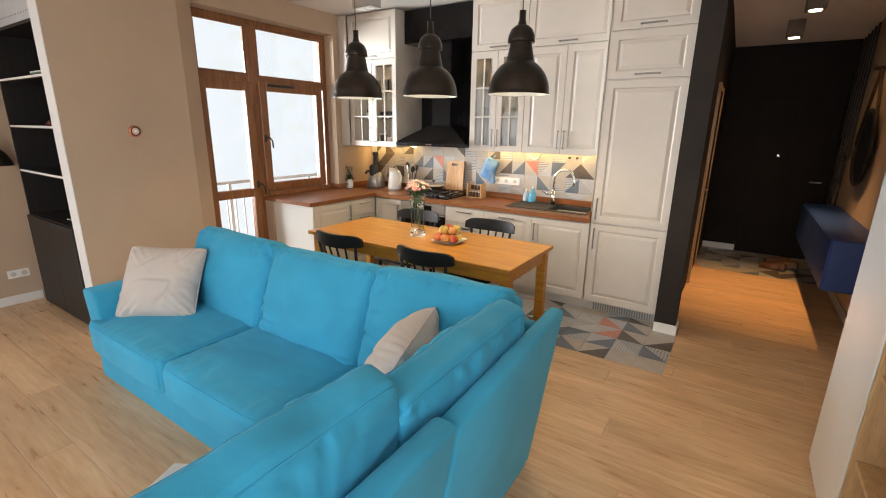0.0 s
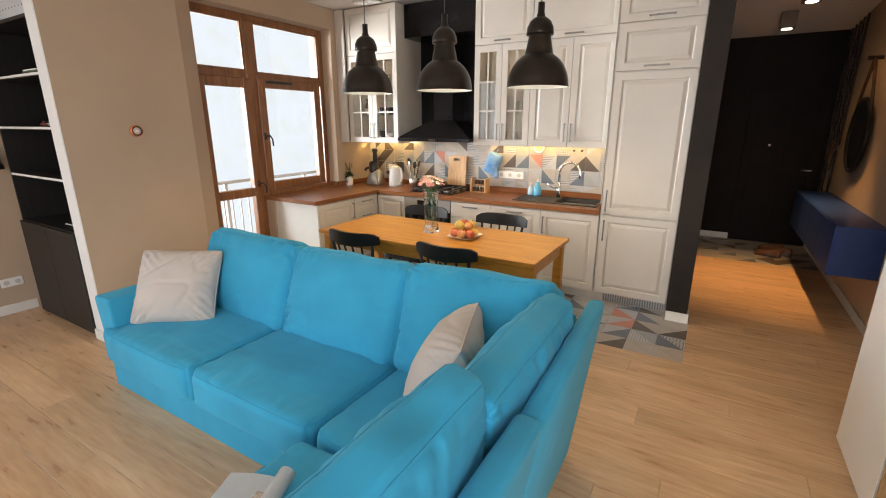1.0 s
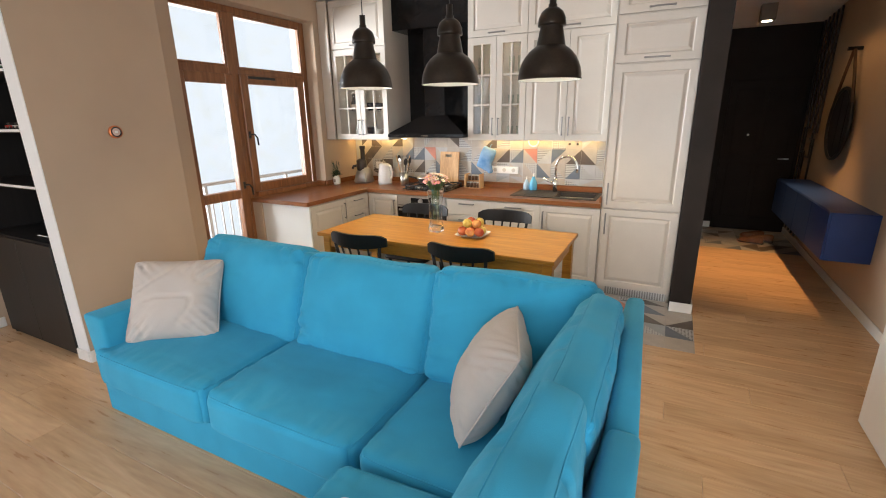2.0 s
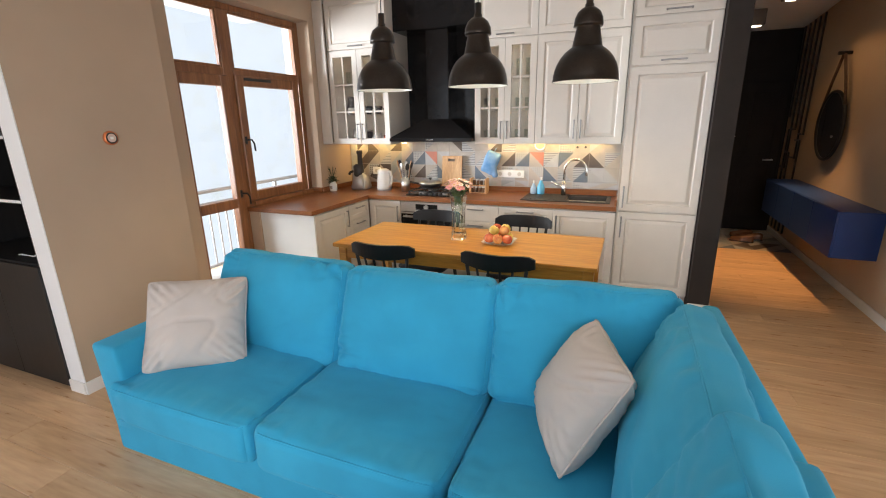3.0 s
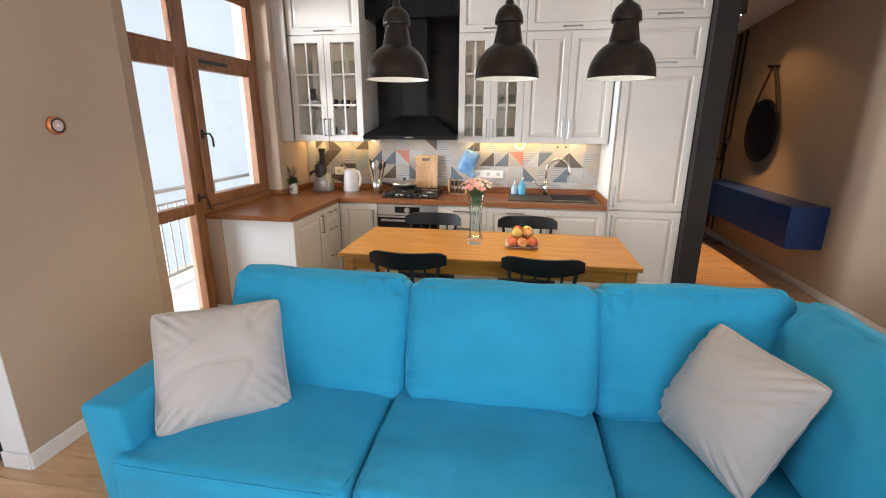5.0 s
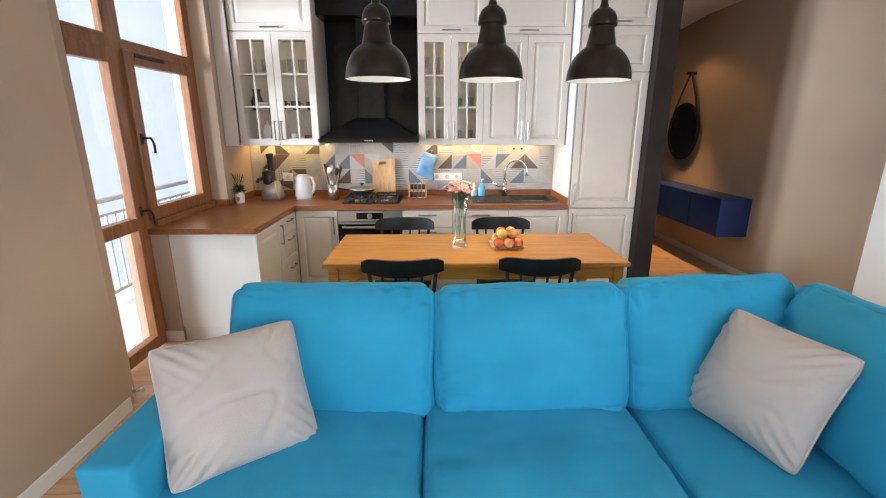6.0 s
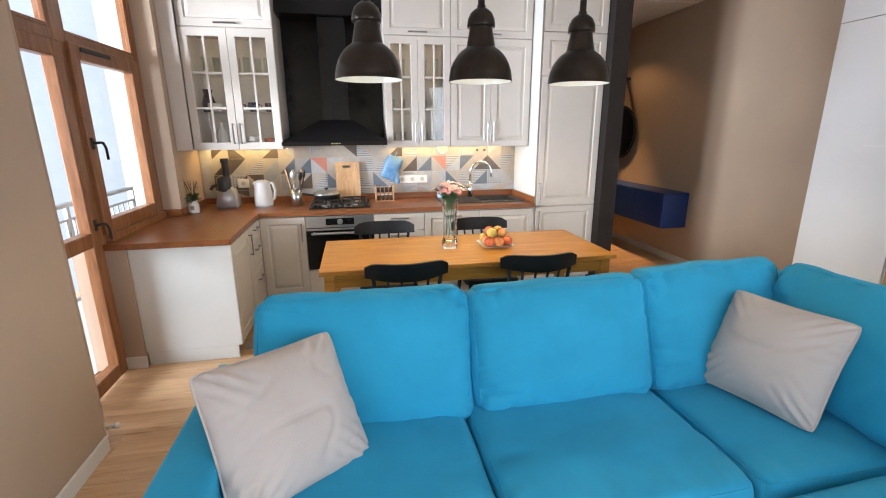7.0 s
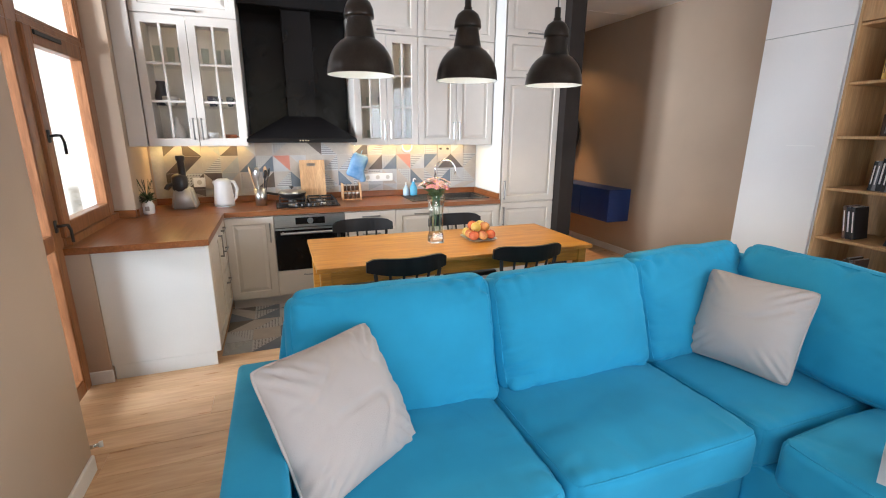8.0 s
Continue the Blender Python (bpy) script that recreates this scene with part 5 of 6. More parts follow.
hb = thing("gas_hob", (-2.49, 4.88, Z), "black gas hob with cast-iron grates", "hob")
part("plate", bx(-2.765, -2.215, 4.665, 5.13, Z + 0.0005, Z + 0.010, 0.003), M_HOOD, hb)
for bxx, byy, br in ((-2.62, 4.79, 0.045), (-2.62, 5.02, 0.035), (-2.36, 4.79, 0.030), (-2.36, 5.02, 0.045)):
    bu = part("burner", rod(bmesh.new(), (bxx, byy, Z + 0.0102), (bxx, byy, Z + 0.024), br, br * 0.85, 20), M_STEEL, hb, "steel burner ring")
    part("burner_cap", rod(bmesh.new(), (bxx, byy, Z + 0.0242), (bxx, byy, Z + 0.031), br * 0.75, br * 0.7, 20), M_IRON, bu)
for gx0, gx1 in ((-2.74, -2.50), (-2.48, -2.24)):
    b = bmesh.new()
    z0, z1 = Z + 0.036, Z + 0.048
    for gy in (4.69, 4.905, 5.10):
        box(b, gx0, gx1, gy - 0.006, gy + 0.006, z0, z1)
    gm = (gx0 + gx1) / 2
    for gx in (gx0 + 0.006, gm, gx1 - 0.006):
        box(b, gx - 0.006, gx + 0.006, 4.684, 5.106, z0 + 0.0005, z1 + 0.0005)
    for gx in (gx0 + 0.006, gx1 - 0.006):
        for gy in (4.69, 5.10):
            box(b, gx - 0.007, gx + 0.007, gy - 0.007, gy + 0.007, Z + 0.0102, z0 + 0.001)
    part("grate", b, M_IRON, hb, "cast-iron grate")
for k in range(5):
    part("knob", rod(bmesh.new(), (-2.60 + k * 0.055, 4.69, Z + 0.0102), (-2.60 + k * 0.055, 4.69, Z + 0.030), 0.014, 0.012, 16), M_DARKPLASTIC, hb)
pn = thing("frying_pan", (-2.62, 5.0, Z + 0.05), "dark frying pan with a glass lid on the hob", "pan")
part("body", lathe(bmesh.new(), [(0, 0), (0.10, 0), (0.128, 0.04), (0.131, 0.045), (0.122, 0.04), (0.096, 0.006), (0, 0.006)], (-2.62, 5.0, Z + 0.05), 32), M_DARKPLASTIC, pn, "", True)
part("lid", lathe(bmesh.new(), [(0.128, 0.046), (0.128, 0.05), (0.10, 0.066), (0.05, 0.076), (0.0, 0.078)], (-2.62, 5.0, Z + 0.05), 32), M_STEEL, pn, "domed lid with steel rim", True)
part("lid_knob", lathe(bmesh.new(), [(0.008, 0.077), (0.008, 0.088), (0.02, 0.094), (0.02, 0.104), (0, 0.107)], (-2.62, 5.0, Z + 0.05), 16), M_DARKPLASTIC, pn, "", True)
part("pan_handle", tube(bmesh.new(), [(-2.745, 4.97, Z + 0.085), (-2.83, 4.95, Z + 0.105), (-2.93, 4.93, Z + 0.108)], 0.011, 8), M_DARKPLASTIC, pn, "", True)

cb = thing("chopping_board", (-2.41, 5.15, Z), "beech chopping board leaning on the splashback", "chopping board")
b = bmesh.new()
for x0, x1, z0, z1 in ((-0.118, 0.118, 0.0, 0.325), (-0.118, -0.05, 0.325, 0.355), (0.03, 0.118, 0.325, 0.355), (-0.118, 0.118, 0.355, 0.385)):
    box(b, x0, x1, -0.009, 0.009, z0, z1)
bmesh.ops.remove_doubles(b, verts=b.verts[:], dist=0.0005)
bmesh.ops.transform(b, matrix=pose(-2.41, 5.12, Z, -6, 0, 0), verts=b.verts[:])
part("board", b, M_BOARD, cb)

sp = thing("spice_rack", (-2.06, 5.03, Z), "small wooden spice rack with two rows of jars", "spice rack")
for sx in (-2.15, -1.978):
    b = bmesh.new()
    prism(b, [(sx, 4.98), (sx + 0.012, 4.98), (sx + 0.012, 5.10), (sx, 5.10)], Z, Z + 0.16)
    part("side", b, M_BOARD, sp)
for k, (zz, yy) in enumerate(((Z + 0.012, 4.985), (Z + 0.085, 5.035))):
    part("rail", bx(-2.138, -1.978, yy, yy + 0.055, zz - 0.010, zz), M_BOARD, sp)
    for j in range(4):
        jx = -2.118 + j * 0.040
        jar = part("jar", lathe(bmesh.new(), [(0, 0), (0.017, 0), (0.017, 0.045), (0.014, 0.05), (0, 0.05)], (jx, yy + 0.026, zz), 14), mat("spice", (0.10, 0.05, 0.025), 0.3, vary=0.3, scale=30), sp, "", True)
        part("lid", rod(bmesh.new(), (jx, yy + 0.026, zz + 0.0505), (jx, yy + 0.026, zz + 0.063), 0.0175, None, 14), M_STEEL, jar)

ju = thing("juicer", (-3.50, 4.98, Z), "silver and black upright slow juicer", "juicer")
b = bmesh.new()
lo = [b.verts.new(c) for c in ((-3.61, 4.87, Z), (-3.40, 4.87, Z), (-3.40, 5.07, Z), (-3.61, 5.07, Z))]
hi = [b.verts.new(c) for c in ((-3.58, 4.93, Z + 0.19), (-3.45, 4.93, Z + 0.19), (-3.45, 5.05, Z + 0.19), (-3.58, 5.05, Z + 0.19))]
b.faces.new(lo[::-1])
b.faces.new(hi)
for k in range(4):
    b.faces.new((lo[k], lo[(k + 1) % 4], hi[(k + 1) % 4], hi[k]))
bmesh.ops.bevel(b, geom=b.edges[:], offset=0.02, segments=3, affect="EDGES")
part("motor_base", b, M_GREYPLASTIC, ju, "silver motor base", True)
part("bowl", lathe(bmesh.new(), [(0, 0.15), (0.055, 0.15), (0.062, 0.17), (0.062, 0.27), (0.045, 0.285), (0.03, 0.295), (0, 0.295)], (-3.53, 4.97, Z), 24), M_DARKPLASTIC, ju, "", True)
part("chute", lathe(bmesh.new(), [(0.030, 0.28), (0.028, 0.40), (0.036, 0.415), (0.036, 0.445), (0.03, 0.45), (0, 0.45)], (-3.505, 4.97, Z), 20), M_DARKPLASTIC, ju, "", True)
part("spout", tube(bmesh.new(), [(-3.58, 4.95, Z + 0.21), (-3.62, 4.93, Z + 0.20), (-3.635, 4.92, Z + 0.17)], 0.016, 10), M_DARKPLASTIC, ju, "", True)

kt = thing("kettle", (-3.20, 4.98, Z), "white electric kettle on its base", "kettle")
part("body", lathe(bmesh.new(), [(0, 0.012), (0.082, 0.012), (0.085, 0.03), (0.078, 0.12), (0.066, 0.215), (0.060, 0.232), (0.04, 0.243), (0, 0.246)], (-3.20, 4.98, Z), 32), M_WHITEPLASTIC, kt, "", True)
part("base", lathe(bmesh.new(), [(0, 0), (0.085, 0), (0.085, 0.011), (0, 0.011)], (-3.20, 4.98, Z), 32), M_GREYPLASTIC, kt)
part("kettle_handle", tube(bmesh.new(), [(-3.155, 4.97, Z + 0.225), (-3.105, 4.965, Z + 0.215), (-3.085, 4.962, Z + 0.15), (-3.10, 4.965, Z + 0.075), (-3.125, 4.97, Z + 0.05)], 0.013, 10), M_WHITEPLASTIC, kt, "", True)
part("spout", tube(bmesh.new(), [(-3.255, 4.98, Z + 0.20), (-3.278, 4.98, Z + 0.222)], [0.024, 0.012], 10), M_WHITEPLASTIC, kt, "", True)

uh = thing("utensil_holder", (-2.89, 4.92, Z), "steel cylinder holding cooking utensils", "utensil holder")
part("cylinder", lathe(bmesh.new(), [(0, 0), (0.048, 0), (0.048, 0.155), (0.045, 0.155), (0.045, 0.005), (0, 0.005)], (-2.89, 4.92, Z), 28), M_STEEL, uh, "", True)
r = random.Random(3)
for k, (col, head) in enumerate(((M_DARKPLASTIC, 0), (M_BOARD, 1), (M_STEEL, 2), (M_DARKPLASTIC, 0), (M_BOARD, 1), (M_STEEL, 2), (M_DARKPLASTIC, 0))):
    a = 2 * math.pi * k / 7
    p0 = Vector((-2.89 + 0.015 * math.cos(a), 4.92 + 0.015 * math.sin(a), Z + 0.008))
    p1 = Vector((-2.89 + 0.075 * math.cos(a), 4.92 + 0.05 * math.sin(a), Z + 0.25 + 0.05 * r.random()))
    b = tube(bmesh.new(), [p0, p1], 0.006, 6)
    d = (p1 - p0).normalized()
    m = Matrix.Translation(p1 + d * 0.03) @ d.to_track_quat("Z", "Y").to_matrix().to_4x4() @ Matrix.Diagonal((0.026, 0.008 if head else 0.012, 0.042, 1))
    bmesh.ops.create_uvsphere(b, u_segments=12, v_segments=8, radius=1.0, matrix=m)
    part("utensil", b, col, uh, "", True)

pj = thing("potted_plant", (-3.735, 4.73, Z), "small leafy plant in a white jar", "plant")
part("jar", lathe(bmesh.new(), [(0, 0), (0.038, 0), (0.043, 0.02), (0.043, 0.075), (0.030, 0.095), (0.033, 0.105), (0.028, 0.105), (0, 0.09)], (-3.735, 4.73, Z), 24), M_WHITEPLASTIC, pj, "", True)
part("label_patch", bx(-3.75, -3.72, 4.6855, 4.688, Z + 0.03, Z + 0.065), mat("jar_print", (0.35, 0.3, 0.27), 0.6, vary=0.2, scale=60), pj)
M_LEAF = mat("dark_leaf", (0.035, 0.062, 0.022), 0.5, vary=0.3, scale=30)


def leaf_blade(bm, p, d, ln, w):
    d = d.normalized()
    s = d.cross(Vector((0, 0, 1)))
    s = s.normalized() if s.length > 1e-4 else Vector((1, 0, 0))
    up = s.cross(d) * (ln * 0.12)
    v = [bm.verts.new(c) for c in (p, p + d * ln * 0.45 + s * w, p + d * ln - up, p + d * ln * 0.45 - s * w, p + d * ln * 0.5 + up)]
    bm.faces.new((v[0], v[1], v[4]))
    bm.faces.new((v[1], v[2], v[4]))
    bm.faces.new((v[2], v[3], v[4]))
    bm.faces.new((v[3], v[0], v[4]))


b = bmesh.new()
r = random.Random(8)
for k in range(80):
    a, e = r.uniform(0, 6.28), r.uniform(-0.2, 1.2)
    d = Vector((math.cos(a) * math.cos(e), math.sin(a) * math.cos(e), math.sin(e)))
    leaf_blade(b, Vector((-3.735, 4.73, Z + 0.11)) + d * r.uniform(0.0, 0.045), d, r.uniform(0.03, 0.055), 0.009)
part("leaves", b, M_LEAF, pj)
b = bmesh.new()
for k in range(7):
    a = k * 0.9
    tip = (-3.735 + 0.05 * math.cos(a), 4.73 + 0.03 * math.sin(a), Z + 0.25 + 0.03 * r.random())
    tube(b, [(-3.735, 4.73, Z + 0.10), (-3.735 + 0.02 * math.cos(a), 4.73, Z + 0.18), tip], 0.0022, 5)
    for j in range(5):
        leaf_blade(b, Vector(tip) - Vector((0, 0, j * 0.018)), Vector((r.uniform(-1, 1), r.uniform(-1, 1), 0.8)), 0.016, 0.004)
part("twig", b, M_LEAF, pj)

# oven mitt hung on the splashback
mt = thing("oven_mitt", (-1.98, 5.17, 1.05), "light blue printed oven mitt hanging on the splashback", "oven mitt")
M_MITT = mat("mitt_cotton", (0.10, 0.25, 0.48), 0.9, vary=0.1, scale=11, second=(0.24, 0.38, 0.56), bump=0.3)
b = soft_box(0.155, 0.045, 0.25, 0.022, 0.008, 12, 12, 0.010, 9)
bmesh.ops.transform(b, matrix=pose(-1.965, 5.166, 1.195, 0, 24, 0), verts=b.verts[:])
part("palm", b, M_MITT, mt, "", True)
b = soft_box(0.06, 0.04, 0.12, 0.02, 0.004, 8, 13, 0.006, 9)
bmesh.ops.transform(b, matrix=pose(-1.925, 5.163, 1.095, 0, -12, 0), verts=b.verts[:])
part("thumb", b, M_MITT, mt, "", True)
part("loop", tube(bmesh.new(), [(-1.925, 5.17, 1.31), (-1.915, 5.175, 1.34), (-1.905, 5.185, 1.345)], 0.004, 6), M_MITT, mt)
tm = thing("kitchen_timer", (-1.44, 5.185, 1.39), "round white kitchen timer on the splashback", "timer")
part("body", rod(bmesh.new(), (-1.44, 5.172, 1.385), (-1.44, 5.1935, 1.385), 0.058, None, 32), M_WHITEPLASTIC, tm)
part("dial", rod(bmesh.new(), (-1.44, 5.170, 1.385), (-1.44, 5.1718, 1.385), 0.044, None, 32), mat("dial_yellow", (0.6, 0.5, 0.25), 0.4, vary=0.05), tm)
for hx in (-1.065, -0.985):
    h = thing("wall_hook", (hx, 5.185, 1.36), "small dark round hook on the splashback", "hook", "hooks above the sink")
    part("knob", rod(bmesh.new(), (hx, 5.172, 1.36), (hx, 5.1935, 1.36), 0.011, None, 14), M_DARKPLASTIC, h)
    part("arm", rod(bmesh.new(), (hx, 5.160, 1.352), (hx, 5.172, 1.36), 0.004, None, 8), M_DARKPLASTIC, h)

# dishes behind the cabinet glass
M_CHINA = mat("china", (0.76, 0.74, 0.70), 0.25, vary=0.05)
M_DRINK = glass("drinking_glass", (0.94, 0.97, 0.96))


def tumbler(x, y, z, r0, h):
    g = thing("drinking_glass", (x, y, z), "clear drinking glass on a cabinet shelf", "glass", "glasses in the cabinets")
    part("wall", lathe(bmesh.new(), [(0, 0.004), (r0 * 0.8, 0), (r0, h), (r0 * 0.93, h), (r0 * 0.75, 0.008), (0, 0.008)], (x, y, z), 16), M_DRINK, g, "", True)


def cup(x, y, z, r0, h, m, label):
    g = thing("cup", (x, y, z), label, "cup", "cups in the cabinets")
    part("bowl", lathe(bmesh.new(), [(0, 0), (r0 * 0.6, 0), (r0, h * 0.6), (r0, h), (r0 * 0.92, h), (r0 * 0.9, h * 0.6), (0, 0.01)], (x, y, z), 18), m, g, "", True)
    part("handle", tube(bmesh.new(), [(x + r0 * 0.95, y, z + h * 0.8), (x + r0 * 1.5, y, z + h * 0.7), (x + r0 * 1.45, y, z + h * 0.35), (x + r0 * 0.85, y, z + h * 0.3)], 0.005, 6), m, g, "", True)


M_CUP2 = mat("dark_glaze", (0.05, 0.05, 0.06), 0.2, vary=0.2)
M_CUP3 = mat("orange_glaze", (0.45, 0.10, 0.03), 0.3, vary=0.1)
for k in range(7):
    tumbler(-3.55 + k * 0.085, 4.92 + 0.05 * (k % 2), 2.0495, 0.03, 0.13)
cup(-3.50, 4.90, 1.7295, 0.06, 0.07, M_CHINA, "white bowl-shaped cup on a shelf")
cup(-3.33, 4.95, 1.7295, 0.045, 0.085, M_CUP2, "dark glazed mug on a shelf")
cup(-3.19, 4.92, 1.7295, 0.045, 0.08, M_CUP2, "dark glazed mug on a shelf")
cup(-3.06, 4.90, 1.7295, 0.03, 0.075, M_CUP2, "small dark glazed cup on a shelf")
cup(-3.08, 4.90, 1.4265, 0.045, 0.075, M_CUP3, "orange glazed mug at the cabinet bottom")
cup(-3.22, 4.93, 1.4265, 0.045, 0.09, M_CHINA, "white mug at the cabinet bottom")
tp = thing("jug", (-3.48, 4.93, 1.4265), "white porcelain jug in the cabinet", "jug")
part("body", lathe(bmesh.new(), [(0, 0), (0.055, 0), (0.06, 0.06), (0.05, 0.13), (0.022, 0.17), (0.012, 0.21), (0, 0.22)], (-3.48, 4.93, 1.4265), 22), M_CHINA, tp, "", True)
bx1 = thing("tea_tin", (-3.36, 4.98, 1.4265), "dark printed tea tin in the cabinet", "tin")
part("body", bx(-3.40, -3.33, 4.95, 5.01, 1.4265, 1.54, 0.004), M_CUP2, bx1)
part("lid", bx(-3.402, -3.328, 4.948, 5.012, 1.5402, 1.556, 0.003), M_STEEL, bx1)
jg = thing("jug", (-3.57, 4.98, 1.7295), "dark glass carafe on the cabinet shelf", "jug")
part("body", lathe(bmesh.new(), [(0, 0), (0.05, 0), (0.055, 0.08), (0.032, 0.15), (0.04, 0.19), (0, 0.19)], (-3.57, 4.98, 1.7295), 20), M_CUP2, jg, "", True)
for zz in (2.0495, 1.7295, 1.4265):
    for k in range(5):
        tumbler(-1.96 + k * 0.105, 4.97 + 0.04 * (k % 2), zz, 0.03, 0.12 if zz < 2 else 0.16)

# ---- things on the table ----
vs_ = thing("flower_vase", (-1.717, 3.46, 0.7805), "clear glass vase of pink and white flowers on the table", "vase")
b = bmesh.new()
rings = []
for s, zz in ((0.0, 0.0), (0.047, 0.0), (0.049, 0.03), (0.040, 0.07), (0.041, 0.22), (0.053, 0.335), (0.050, 0.335), (0.037, 0.22), (0.036, 0.075), (0.040, 0.036), (0.0, 0.034)):
    rings.append([b.verts.new((-1.717 + u * s, 3.46 + v * s, 0.7805 + zz)) for u, v in ((-1, -0.8), (-0.8, -1), (0.8, -1), (1, -0.8), (1, 0.8), (0.8, 1), (-0.8, 1), (-1, 0.8))])
for lo, hi in zip(rings, rings[1:]):
    for k in range(8):
        b.faces.new((lo[k], lo[(k + 1) % 8], hi[(k + 1) % 8], hi[k]))
bmesh.ops.remove_doubles(b, verts=b.verts[:], dist=0.0005)
part("glass", b, M_VASE, vs_).visible_shadow = False
b = bmesh.new()
r = random.Random(14)
heads = []
for k in range(38):
    a, q = r.uniform(0, 6.28), math.sqrt(r.random()) * 0.098
    tip = Vector((-1.717 + q * math.cos(a), 3.46 + q * math.sin(a), 0.7805 + 0.455 - 0.6 * q + r.uniform(-0.02, 0.02)))
    heads.append(tip)
    tube(b, [(-1.717 + 0.026 * math.cos(a + 1), 3.46 + 0.026 * math.sin(a + 1), 0.84 + 0.02 * (k % 3) if k % 7 == 0 else 1.03 + 0.01 * (k % 5)), (-1.717 + 0.03 * math.cos(a), 3.46 + 0.03 * math.sin(a), 1.10), tip], 0.0017, 5)
    for j in range(3):
        leaf_blade(b, Vector((-1.717, 3.46, 1.08)).lerp(tip, 0.25 + 0.25 * j), Vector((r.uniform(-1, 1), r.uniform(-1, 1), 0.5)), 0.05, 0.008)
part("stems", b, mat("green_stem", (0.075, 0.12, 0.04), 0.5, vary=0.2, scale=30), vs_, "green stems and leaves")
M_PETALS = [mat("petal_white", (0.75, 0.70, 0.60), 0.7, vary=0.06), mat("petal_pink", (0.58, 0.24, 0.26), 0.7, vary=0.12), mat("petal_blush", (0.68, 0.44, 0.38), 0.7, vary=0.1)]
M_EYE = mat("flower_eye", (0.55, 0.35, 0.06), 0.7, vary=0.1)
for k, tip in enumerate(heads):
    b = bmesh.new()
    out = (tip - Vector((-1.717, 3.46, 1.06))).normalized()
    q = out.to_track_quat("Z", "Y")
    for j in range(11):
        a = 2 * math.pi * j / 11
        d = q @ Vector((math.cos(a), math.sin(a), 0.25))
        leaf_blade(b, tip, d, 0.024 + 0.005 * (k % 3), 0.0065)
    fl = part("flower", b, M_PETALS[k % 3], vs_)
    b = bmesh.new()
    bmesh.ops.create_uvsphere(b, u_segments=8, v_segments=5, radius=0.006, matrix=Matrix.Translation(tip + out * 0.003))
    part("eye", b, M_EYE, fl)

pl = thing("plate", (-1.395, 3.44, 0.7805), "white square plate on the table", "plate")
b = bmesh.new()
cs = []
for s, z in ((0.07, 0.0), (0.105, 0.018), (0.112, 0.020), (0.102, 0.014), (0.068, 0.006)):
    cs.append([b.verts.new((-1.395 + u * s, 3.44 + v * s, 0.7805 + z)) for u, v in ((-1, -0.8), (-0.8, -1), (0.8, -1), (1, -0.8), (1, 0.8), (0.8, 1), (-0.8, 1), (-1, 0.8))])
b.faces.new(cs[0][::-1])
b.faces.new(cs[-1])
for a, c in zip(cs, cs[1:]):
    for k in range(8):
        b.faces.new((a[k], a[(k + 1) % 8], c[(k + 1) % 8], c[k]))
part("dish", b, M_CHINA, pl)
M_APPLES = [mat("apple_red", (0.42, 0.035, 0.025), 0.25, vary=0.2, scale=14, second=(0.60, 0.16, 0.05)), mat("apple_yellow", (0.58, 0.38, 0.06), 0.3, vary=0.15, scale=9, second=(0.58, 0.42, 0.09)), mat("apple_blush", (0.54, 0.09, 0.045), 0.25, vary=0.2, scale=14, second=(0.64, 0.34, 0.10))]


def apple(x, y, z, rad, m, tilt):
    g = thing("apple", (0, 0, 0), ("red-streaked apple", "yellow apple", "blushed orange apple")[m] + " piled on the white plate", "apple", "apples on the plate")
    prof = []
    for k in range(15):
        a = math.pi * k / 14
        rr = rad * math.sin(a) * (1 + 0.06 * math.cos(a))
        h = -rad * 0.92 * math.cos(a) - 0.18 * rad * math.exp(-((math.pi - a) / 0.35) ** 2) + 0.10 * rad * math.exp(-(a / 0.3) ** 2)
        prof.append((max(rr, 0.0), h))
    prof[0], prof[-1] = (0.0, prof[0][1]), (0.0, prof[-1][1])
    part("flesh", lathe(bmesh.new(), prof, (0, 0, 0), 20), M_APPLES[m], g, "", True)
    part("stalk", tube(bmesh.new(), [(0, 0, rad * 0.72), (0.003, 0, rad * 1.0)], 0.0018, 5), M_STRAP, g)
    g.matrix_basis = pose(x, y, z, tilt * 25, tilt * 17, tilt * 70)


AP = ((-1.455, 3.385, 0), (-1.390, 3.375, 2), (-1.325, 3.390, 0), (-1.455, 3.455, 2), (-1.335, 3.465, 1), (-1.395, 3.445, 0), (-1.45, 3.52, 1), (-1.375, 3.515, 2))
for k, (ax, ay, m) in enumerate(AP):
    apple(ax, ay, 0.7805 + 0.008 + 0.036, 0.037, m, math.sin(k * 2.1))
for k, (ax, ay, m) in enumerate(((-1.428, 3.415, 1), (-1.358, 3.422, 2), (-1.425, 3.485, 0), (-1.362, 3.487, 1))):
    apple(ax, ay, 0.7805 + 0.008 + 0.036 + 0.054, 0.037, m, math.cos(k * 1.7))

# rolled magazine on the sofa
mg = thing("magazine", (-0.9, 1.2, 0.46), "open magazine with a curled white page on the sofa", "magazine")
M_PAPER = mat("paper", (0.80, 0.78, 0.76), 0.6, vary=0.05)
b = bmesh.new()
pts = []
for i in range(13):
    u = i / 12
    pts.append((-0.215 + 0.205 * u, 0.003 + 0.009 * math.sin(u * math.pi) ** 1.3))
for i in range(1, 15):
    a = i / 14 * 5.2
    pts.append((-0.010 + 0.027 * math.sin(a), 0.003 + 0.027 * (1 - math.cos(a))))
ra = [b.verts.new((x, -0.25, z)) for x, z in pts]
rb = [b.verts.new((x, 0.02, z)) for x, z in pts]
